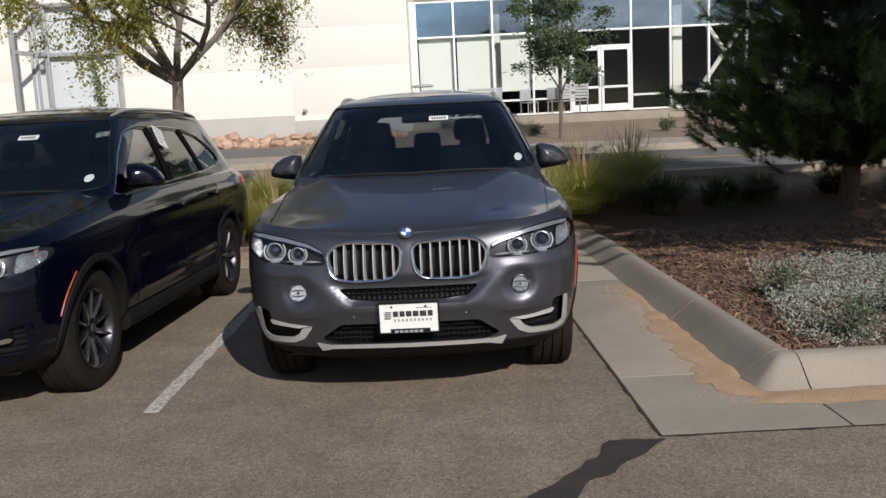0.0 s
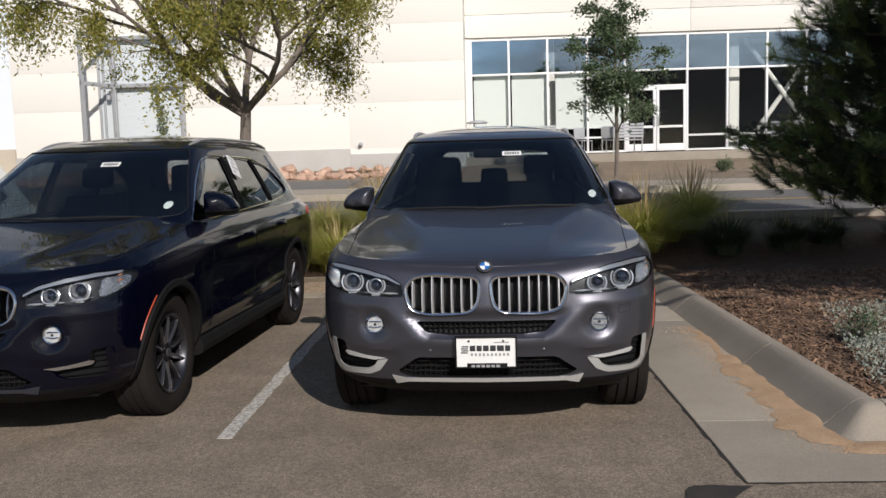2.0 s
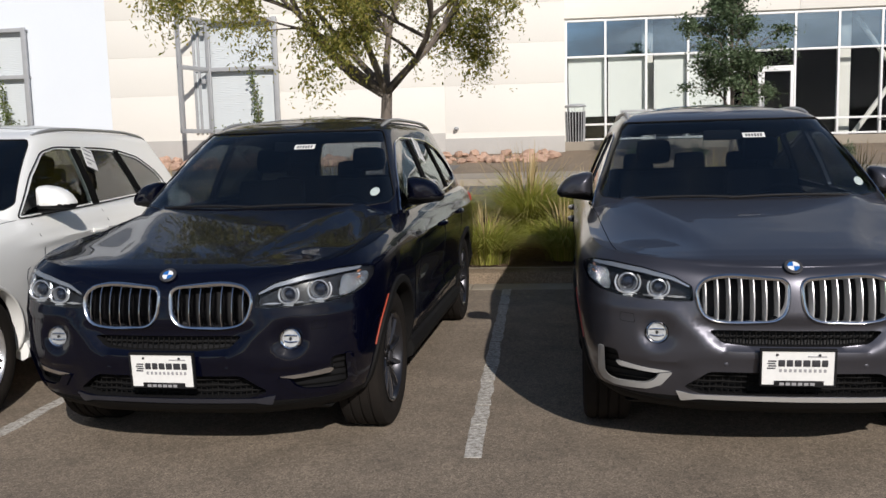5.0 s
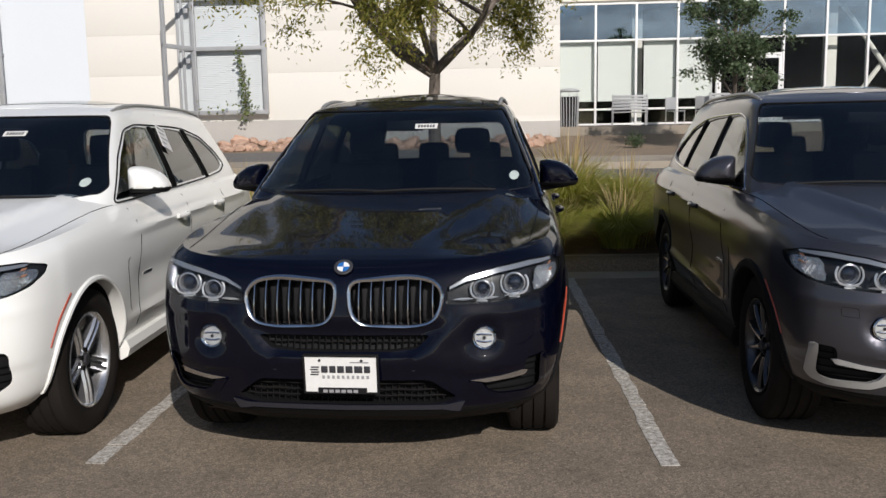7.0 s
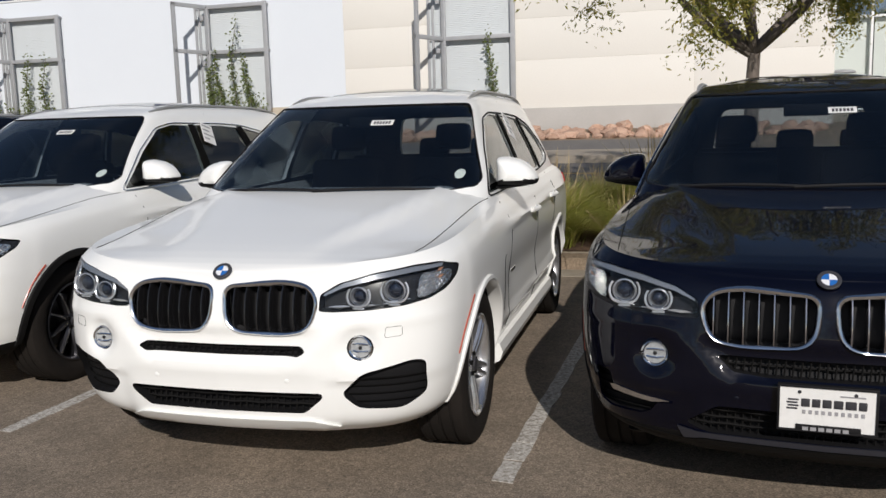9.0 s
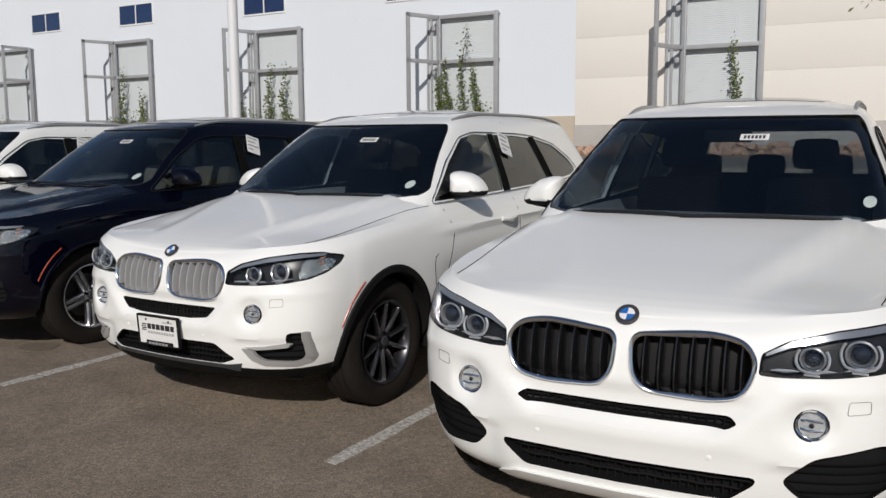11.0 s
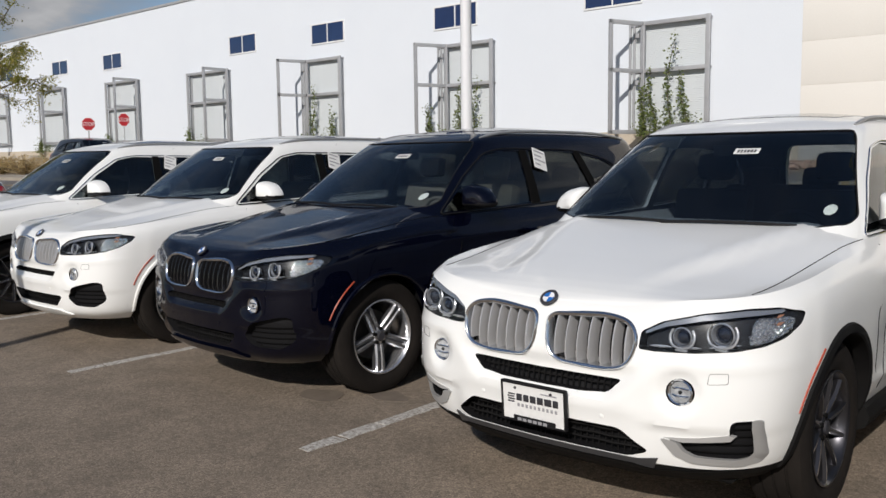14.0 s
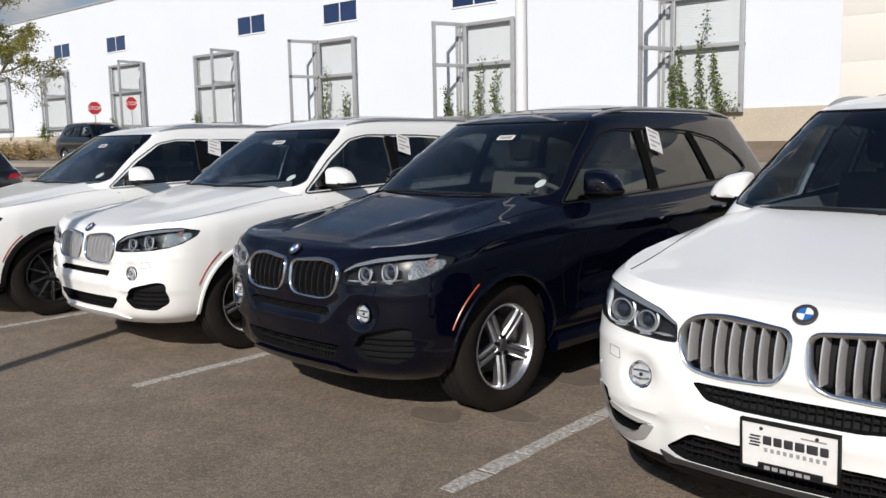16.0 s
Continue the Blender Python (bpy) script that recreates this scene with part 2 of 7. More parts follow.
def add_box(bm, x0, y0, z0, x1, y1, z1, bevel=0.0, m=None, mi=0):
    c = Vector(((x0 + x1) / 2, (y0 + y1) / 2, (z0 + z1) / 2))
    s = (abs(x1 - x0), abs(y1 - y0), abs(z1 - z0))
    mm = Matrix.LocRotScale(c, None, s)
    r = bmesh.ops.create_cube(bm, size=1, matrix=(m @ mm) if m else mm)
    vs = r["verts"]
    if bevel:
        es = list({e for v in vs for e in v.link_edges})
        bmesh.ops.bevel(bm, geom=es, offset=bevel, segments=2, affect="EDGES", profile=0.6)
    if mi:
        for f in {f for v in vs if v.is_valid for f in v.link_faces}:
            f.material_index = mi
    return bm


def box_bm(*a, **k):
    return add_box(bmesh.new(), *a, **k)


def tube(bm, pts, r, closed=False, n=6, flat=1.0):
    """A round bar along pts; r is one radius or one for each point."""
    pts = [Vector(p) for p in pts]
    k = len(pts)
    rs = list(r) if isinstance(r, (list, tuple)) else [r] * k
    rings, up = [], None
    for i, p in enumerate(pts):
        a = pts[(i - 1) % k] if (closed or i > 0) else p
        b = pts[(i + 1) % k] if (closed or i < k - 1) else p
        d = (b - a)
        d = d.normalized() if d.length > 1e-9 else Vector((0, 0, 1))
        if up is None:
            up = Vector((0, 0, 1)) if abs(d.z) < 0.8 else Vector((1, 0, 0))
        s = d.cross(up)
        if s.length < 1e-6:
            s = d.orthogonal()
        s.normalize()
        up = s.cross(d).normalized()
        rings.append([bm.verts.new(p + (s * math.cos(t) + up * math.sin(t) * flat) * rs[i]) for t in [2 * math.pi * j / n for j in range(n)]])
    for i in range(k if closed else k - 1):
        a, b = rings[i], rings[(i + 1) % k]
        for j in range(n):
            bm.faces.new((a[j], a[(j + 1) % n], b[(j + 1) % n], b[j]))
    if not closed:
        bm.faces.new(rings[0][::-1])
        bm.faces.new(rings[-1])
    return bm


def tube_bm(*a, **k):
    return tube(bmesh.new(), *a, **k)


def lathe(bm, prof, axis="x", n=48, closed=False, center=(0, 0, 0)):
    """Turns a profile of (along, radius) round an axis."""
    c = Vector(center)
    rings = []
    for a, r in prof:
        ring = []
        for j in range(n):
            t = 2 * math.pi * j / n
            u, v = r * math.cos(t), r * math.sin(t)
            ring.append(bm.verts.new(c + Vector({"x": (a, u, v), "y": (u, a, v), "z": (u, v, a)}[axis])))
        rings.append(ring)
    m = len(rings)
    for i in range(m if closed else m - 1):
        a, b = rings[i], rings[(i + 1) % m]
        for j in range(n):
            bm.faces.new((a[j], a[(j + 1) % n], b[(j + 1) % n], b[j]))
    if not closed:
        bm.faces.new(rings[0])
        bm.faces.new(rings[-1][::-1])
    return bm


def rounded(poly, r, n=5):
    """A polygon with its corners rounded."""
    out, k = [], len(poly)
    for i in range(k):
        p, a, b = Vector(poly[i]), Vector(poly[i - 1]), Vector(poly[(i + 1) % k])
        ra = min(r, (a - p).length * 0.48)
        rb = min(r, (b - p).length * 0.48)
        s, e = p + (a - p).normalized() * ra, p + (b - p).normalized() * rb
        for j in range(n + 1):
            t = j / n
            out.append(tuple(s * (1 - t) ** 2 + p * 2 * t * (1 - t) + e * t * t))
    return out


def dense(poly, step, closed=True):
    out, k = [], len(poly)
    for i in range(k if closed else k - 1):
        a, b = Vector(poly[i]), Vector(poly[(i + 1) % k])
        m = max(1, int((b - a).length / step))
        out += [tuple(a.lerp(b, j / m)) for j in range(m)]
    if not closed:
        out.append(tuple(poly[-1]))
    return out


def inside(p, poly):
    x, y = p
    c = False
    for i in range(len(poly)):
        (x1, y1), (x2, y2) = poly[i - 1], poly[i]
        if (y1 > y) != (y2 > y) and x < (x2 - x1) * (y - y1) / (y2 - y1) + x1:
            c = not c
    return c


def fill2d(poly, step):
    """Triangles that fill a polygon, with points inside it every step."""
    edge = dense(poly, step)
    xs, ys = [p[0] for p in edge], [p[1] for p in edge]
    pts = [Vector(p) for p in edge]
    x = min(xs) + step * 0.51
    while x < max(xs):
        y = min(ys) + step * 0.49
        while y < max(ys):
            q = (x, y)
            if inside(q, edge) and min((q[0] - a) ** 2 + (q[1] - b) ** 2 for a, b in edge) > (0.45 * step) ** 2:
                pts.append(Vector(q))
            y += step
        x += step
    k = len(edge)
    vs, _, fs, *_ = delaunay_2d_cdt(pts, [(i, (i + 1) % k) for i in range(k)], [], 1, 1e-6)
    return vs, fs


def slab(poly, place, front, back, step=0.03, bm=None, mi=0):
    """A plate that follows a surface: place(u, v) gives the point and the way out."""
    bm = bm or bmesh.new()
    vs, fs = fill2d(poly, step)
    got = [place(v.x, v.y) for v in vs]
    a = [bm.verts.new(p + d * front) for p, d in got]
    b = [bm.verts.new(p + d * back) for p, d in got]
    count = {}
    for f in fs:
        fa = bm.faces.new([a[i] for i in f])
        fb = bm.faces.new([b[i] for i in reversed(f)])
        fa.material_index = fb.material_index = mi
        for i in range(len(f)):
            e = (f[i], f[(i + 1) % len(f)])
            count[tuple(sorted(e))] = count.get(tuple(sorted(e)), []) + [e]
    for es in count.values():
        if len(es) == 1:
            i, j = es[0]
            bm.faces.new((a[j], a[i], b[i], b[j])).material_index = mi
    used = set(i for f in fs for i in f)
    for i in range(len(a)):
        if i not in used:
            bm.verts.remove(a[i])
            bm.verts.remove(b[i])
    return bm


def prism(poly, axis, lo, hi, mi=0, bm=None):
    """A polygon in the plane across an axis, drawn out from lo to hi."""
    bm = bm or bmesh.new()
    to = {"x": lambda u, v, w: (w, u, v), "y": lambda u, v, w: (u, w, v), "z": lambda u, v, w: (u, v, w)}[axis]
    a = [bm.verts.new(to(u, v, lo)) for u, v in poly]
    b = [bm.verts.new(to(u, v, hi)) for u, v in poly]
    fs = [bm.faces.new(a), bm.faces.new(b[::-1])]
    for i in range(len(poly)):
        j = (i + 1) % len(poly)
        fs.append(bm.faces.new((a[j], a[i], b[i], b[j])))
    for f in fs:
        f.material_index = mi
    bmesh.ops.recalc_face_normals(bm, faces=fs)
    return bm


def carve(bm, cutters, materials, name, angle=32):
    """Takes the cutters away from a solid and returns the finished mesh."""
    def raw(b, n):
        bmesh.ops.recalc_face_normals(b, faces=b.faces[:])
        me = bpy.data.meshes.new(n)
        b.to_mesh(me)
        b.free()
        for mt in materials:
            me.materials.append(mt)
        return new(n, me)
    ob = raw(bm, "solid")
    tools = [raw(c, "cutter") for c in cutters]
    for c in tools:
        md = ob.modifiers.new("cut", "BOOLEAN")
        md.operation, md.solver, md.object = "DIFFERENCE", "MANIFOLD", c
    dg = bpy.context.evaluated_depsgraph_get()
    me = bpy.data.meshes.new_from_object(ob.evaluated_get(dg))
    for o in [ob, *tools]:
        d = o.data
        bpy.data.objects.remove(o)
        bpy.data.meshes.remove(d)
    out = bmesh.new()
    out.from_mesh(me)
    bpy.data.meshes.remove(me)
    bmesh.ops.remove_doubles(out, verts=out.verts[:], dist=0.0004)
    bmesh.ops.dissolve_degenerate(out, dist=0.0004, edges=out.edges[:])
    lim = radians(angle)
    for f in out.faces:
        f.smooth = True
    for e in out.edges:
        if len(e.link_faces) != 2 or e.calc_face_angle(0) > lim or e.link_faces[0].material_index != e.link_faces[1].material_index:
            e.smooth = False
    me = mesh(name, out, materials, recalc=False)
    return me


def spline(ctrl, t):
    """Catmull-Rom through rows of numbers at t from 0 to len - 1."""
    k = len(ctrl)
    i = min(int(t), k - 2)
    f = t - i
    p = [np.asarray(ctrl[max(0, min(k - 1, i + d))], float) for d in (-1, 0, 1, 2)]
    return 0.5 * (2 * p[1] + (p[2] - p[0]) * f + (2 * p[0] - 5 * p[1] + 4 * p[2] - p[3]) * f * f + (3 * p[1] - p[0] - 3 * p[2] + p[3]) * f ** 3)


def smooth01(x):
    x = max(0.0, min(1.0, x))
    return x * x * (3 - 2 * x)


def curve_of(pts):
    xs, ys = [p[0] for p in pts], [p[1] for p in pts]
    return lambda x: float(np.interp(x, xs, ys))


def swap(ob, pairs):
    """Gives a thing's parts other materials in place of some."""
    for o in (ob, *ob.children_recursive):
        if o.type == "MESH":
            for s in o.material_slots:
                for a, b in pairs:
                    if s.material == a:
                        s.link = "OBJECT"
                        s.material = b
                        break


# ---- the cars: nose at the origin, facing -y, x across, z up ----
AXLES, WHEEL_R, WHEEL_Z = (0.865, 3.80), 0.378, 0.376
# level: z at nose, y of nose, half width, z at side, z at tail, y of tail
BODY_LEVELS = [
    (0.262, 0.120, 0.83, 0.270, 0.32, 4.70), (0.325, 0.042, 0.900, 0.350, 0.41, 4.80), (0.425, 0.012, 0.938, 0.460, 0.52, 4.86),
    (0.540, 0.000, 0.956, 0.590, 0.65, 4.886), (0.660, 0.006, 0.966, 0.715, 0.78, 4.87), (0.770, 0.020, 0.968, 0.820, 0.90, 4.85),
    (0.860, 0.038, 0.962, 0.945, 1.00, 4.82), (0.912, 0.060, 0.940, 1.055, 1.09, 4.80), (0.948, 0.095, 0.894, 1.126, 1.15, 4.78)]
CABIN_LEVELS = [
    (1.05, 1.04, 0.896, 1.05, 1.05, 4.78), (1.17, 1.225, 0.868, 1.17, 1.17, 4.73), (1.30, 1.40, 0.824, 1.30, 1.30, 4.66),
    (1.445, 1.59, 0.762, 1.445, 1.445, 4.57), (1.58, 1.785, 0.700, 1.58, 1.58, 4.47), (1.675, 1.950, 0.656, 1.675, 1.668, 4.42), (1.728, 2.17, 0.602, 1.728, 1.718, 4.39)]
hood_mid = curve_of([(0.095, 0.950), (0.115, 0.962), (0.145, 0.976), (0.19, 0.991), (0.26, 1.009), (0.35, 1.027), (0.6, 1.072), (0.9, 1.128), (1.2, 1.182), (1.42, 1.206), (5.0, 1.200)])
roof_mid = curve_of([(2.17, 1.731), (2.4, 1.764), (2.6, 1.786), (2.8, 1.801), (3.2, 1.801), (3.7, 1.782), (4.2, 1.742), (4.4, 1.715)])


def outline(f, w, r, cabin):
    if cabin:
        return [(0, f), (0.3 * w, f + 0.010), (0.58 * w, f + 0.038), (0.82 * w, f + 0.090), (0.945 * w, f + 0.175), (0.99 * w, f + 0.36),
                (w, f + 0.8), (w, 2.9), (0.995 * w, 3.4), (0.965 * w, r - 0.55), (0.90 * w, r - 0.19), (0.75 * w, r - 0.05), (0.4 * w, r - 0.01), (0, r)]
    return [(0, f), (0.25 * w, f + 0.010), (0.5 * w, f + 0.033), (0.70 * w, f + 0.080), (0.84 * w, f + 0.162), (0.933 * w, f + 0.282), (0.981 * w, f + 0.46),
            (0.999 * w, f + 0.72), (w, 1.7), (w, 2.5), (w, 3.3), (0.995 * w, 4.0), (0.96 * w, r - 0.34), (0.88 * w, r - 0.12), (0.62 * w, r - 0.03), (0.3 * w, r - 0.006), (0, r)]


def sculpt(x, z):
    """How far the bumper's face is set back at a place."""
    edge = 0.315 + (z - 0.595) * 1.0
    d = 0.021 * smooth01((edge - x) / 0.085 + 0.5) * smooth01((z - 0.570) / 0.036) * smooth01((0.735 - z) / 0.05)
    d -= 0.010 * math.exp(-((z - 0.560) / 0.035) ** 2) * smooth01((0.50 - x) / 0.12)
    d -= 0.008 * math.exp(-((x - edge - 0.06) / 0.06) ** 2) * smooth01((z - 0.56) / 0.04) * smooth01((0.76 - z) / 0.05)
    d += 0.022 * (1 - smooth01((math.hypot(x - 0.60, z - 0.648) - 0.045) / 0.05))
    d += 0.016 * smooth01((0.515 - z) / 0.025) * smooth01((x - 0.42) / 0.10)
    d -= 0.008 * math.exp(-((z - 0.755) / 0.02) ** 2) * smooth01((x - 0.45) / 0.08)
    return d


def ring(levels, t, cabin, per=6):
    zf, f, w, zs, zr, r = spline(levels, t)
    per = per if cabin else 9
    ctrl = outline(f, w, r, cabin)
    pts = []
    for i in range((len(ctrl) - 1) * per + 1):
        x, y = spline(ctrl, i / per)
        a = smooth01((y - f + 0.04) / 0.92) if not cabin else 0
        if not cabin and t > 4:
            late = 1 - max(0.0, 1 - (y - f) / 1.9) ** 1.8
            a += (late - a) * smooth01((t - 4) / 4)
        b = smooth01((y - r + 1.1) / 1.1)
        z = zf + (zs - zf) * a + (zr - zs) * b if not cabin else zf + (zr - zf) * b
        if not cabin and t > 4:
            z += 0.036 * smooth01((x - 0.30) / 0.35) * (t - 4) / 4 * (1 - a) * (1 - b)
        if not cabin and t > 5:
            z += 0.014 * (t - 5) / 3 * max(0, y - 1.6) * (1 - b)
        if not cabin and y < 0.8:
            y += sculpt(x, z) * smooth01((0.62 - y + f) / 0.35)
        if not cabin and 1.2 < y < 4.5:
            side = smooth01((y - 1.30) / 0.35) * smooth01((4.40 - y) / 0.35)
            x += side * (0.016 * math.exp(-((z - 1.000 - 0.02 * (y - 2.3)) / 0.026) ** 2) - 0.024 * math.exp(-((z - 0.70) / 0.11) ** 2) + 0.020 * math.exp(-((z - 0.49 - 0.02 * (y - 1.5)) / 0.030) ** 2))
        pts.append(Vector((max(0.0, x), y, z)))
    pts[0].x = pts[-1].x = 0.0
    return pts


def loft(levels, cabin, steps, lid, lanes=31):
    """A closed shell: rings from bottom to top, a floor, and a lid lid(u, edge) from the edge to the middle."""
    bm = bmesh.new()
    rows = []
    kmax = len(levels) - 1
    for s in range(steps + 1):
        half = ring(levels, kmax * s / steps, cabin)
        n = len(half) - 1
        right = [bm.verts.new(p) for p in half]
        left = [right[0]] + [bm.verts.new((-p.x, p.y, p.z)) for p in half[1:-1]] + [right[n]]
        rows.append((right, left))
    n = len(rows[0][0]) - 1
    for (r0, l0), (r1, l1) in zip(rows, rows[1:]):
        for i in range(n):
            bm.faces.new((r0[i], r0[i + 1], r1[i + 1], r1[i]))
            bm.faces.new((l0[i + 1], l0[i], l1[i], l1[i + 1]))

    def close(right, left, height, flip):
        prev = None
        for i in range(1, n):
            e = right[i].co
            us = [1 - 2 * (j + 1) / (lanes + 1) for j in range(lanes)]
            mid = [bm.verts.new((e.x * u, e.y, height(abs(u), e))) for u in us]
            row = [right[i]] + mid + [left[i]]
            if prev is None:
                for a, b in zip(row, row[1:]):
                    bm.faces.new((right[0], b, a) if not flip else (right[0], a, b))
            else:
                for j in range(len(row) - 1):
                    f = bm.faces.new((prev[j], row[j], row[j + 1], prev[j + 1]))
            prev = row
        for a, b in zip(prev, prev[1:]):
            bm.faces.new((right[n], a, b))
    close(rows[-1][0], rows[-1][1], lid, False)
    if not cabin:
        close(rows[0][0], rows[0][1], lambda u, e: e.z, True)
    return bm, rows


def body_lid(u, e):
    y = e.y
    z = hood_mid(y) + (e.z - hood_mid(y)) * u ** (3.2 + 9.0 * smooth01((y - 0.5) / 0.9))
    if y < 1.6:
        xr = 0.34 + 0.36 * smooth01((y - 0.05) / 1.5)
        fade = smooth01((y - 0.12) / 0.45) * smooth01((1.75 - y) / 0.4)
        z += fade * (0.020 * smooth01((xr - u * e.x) / 0.09 + 0.5) + 0.006 * math.exp(-((xr - 0.05 - u * e.x) / 0.05) ** 2) - 0.014)
    if 1.42 < y < 4.55 and u < 0.93:
        z = min(z, 0.86)
    return z


def roof_lid(u, e):
    return roof_mid(e.y) + (e.z - roof_mid(e.y)) * u ** 2.6


class Skin:
    """Places points on a surface from ahead, from the side and from above."""

    def __init__(self, bm):
        self.tree = BVHTree.FromBMesh(bm)

    def hit(self, o, d, alt):
        p, nrm, _, _ = self.tree.ray_cast(Vector(o), Vector(d))
        return p if p else Vector(alt)

    def front(self, x, z):
        return self.hit((x, -2, z), (0, 1, 0), (x, 0.3, z)), Vector((0, -1, 0))

    def rear(self, x, z):
        return self.hit((x, 8, z), (0, -1, 0), (x, 4.7, z)), Vector((0, 1, 0))

    def side(self, sgn):
        return lambda y, z: (self.hit((3 * sgn, y, z), (-sgn, 0, 0), (0.9 * sgn, y, z)), Vector((sgn, 0, 0)))

    def top(self, x, y):
        return self.hit((x, y, 4), (0, 0, -1), (x, y, 1)), Vector((0, 0, 1))


def mirrored(poly):
    return [(-x, z) for x, z in reversed(poly)]


KIDNEY = rounded([(0.028, 0.899), (0.30, 0.915), (0.395, 0.899), (0.432, 0.833), (0.398, 0.728), (0.30, 0.706), (0.085, 0.713), (0.036, 0.762)], 0.05)
HEADLAMP = rounded([(0.438, 0.800), (0.444, 0.868), (0.52, 0.912), (0.66, 0.949), (0.80, 0.969), (0.876, 0.970), (0.930, 0.946), (0.930, 0.902), (0.908, 0.860), (0.86, 0.832), (0.78, 0.815), (0.65, 0.803), (0.50, 0.797)], 0.014)
SLOT_X = rounded([(-0.375, 0.668), (0.375, 0.668), (0.315, 0.610), (0.20, 0.598), (-0.20, 0.598), (-0.315, 0.610)], 0.02)
INTAKE_X = rounded([(-0.37, 0.478), (0.37, 0.478), (0.485, 0.395), (0.40, 0.365), (-0.40, 0.365), (-0.485, 0.395)], 0.025)
SIDE_X = rounded([(0.575, 0.468), (0.765, 0.482), (0.778, 0.552), (0.848, 0.556), (0.848, 0.405), (0.75, 0.378), (0.60, 0.395), (0.545, 0.440)], 0.02)
SLOT_M = rounded([(-0.36, 0.655), (0.36, 0.655), (0.385, 0.636), (0.35, 0.614), (-0.35, 0.614), (-0.385, 0.636)], 0.012)
INTAKE_M = rounded([(-0.44, 0.462), (0.44, 0.462), (0.445, 0.440), (0.36, 0.370), (-0.36, 0.370), (-0.445, 0.440)], 0.02)
SIDE_M = rounded([(0.515, 0.455), (0.61, 0.545), (0.80, 0.592), (0.845, 0.58), (0.835, 0.435), (0.75, 0.378), (0.58, 0.390)], 0.03)
SCREEN = rounded([(-0.795, 1.206), (-0.60, 1.184), (0.0, 1.178), (0.60, 1.184), (0.795, 1.206), (0.812, 1.24), (0.642, 1.632), (0.615, 1.668), (-0.615, 1.668), (-0.642, 1.632), (-0.812, 1.24)], 0.018)
BACKLIGHT = rounded([(-0.62, 1.22), (0.62, 1.22), (0.59, 1.42), (0.52, 1.610), (-0.52, 1.610), (-0.59, 1.42)], 0.05)
DOOR_GLASS = rounded([(1.50, 1.160), (2.50, 1.188), (2.545, 1.592), (2.32, 1.600), (2.12, 1.566), (1.84, 1.405)], 0.030)
REAR_GLASS = rounded([(2.575, 1.190), (3.38, 1.218), (3.26, 1.570), (3.0, 1.588), (2.60, 1.596)], 0.03)
QUARTER = rounded([(3.44, 1.222), (3.86, 1.250), (4.04, 1.290), (3.94, 1.385), (3.68, 1.510), (3.32, 1.570)], 0.04)
HANDLES = (2.36, 3.28)


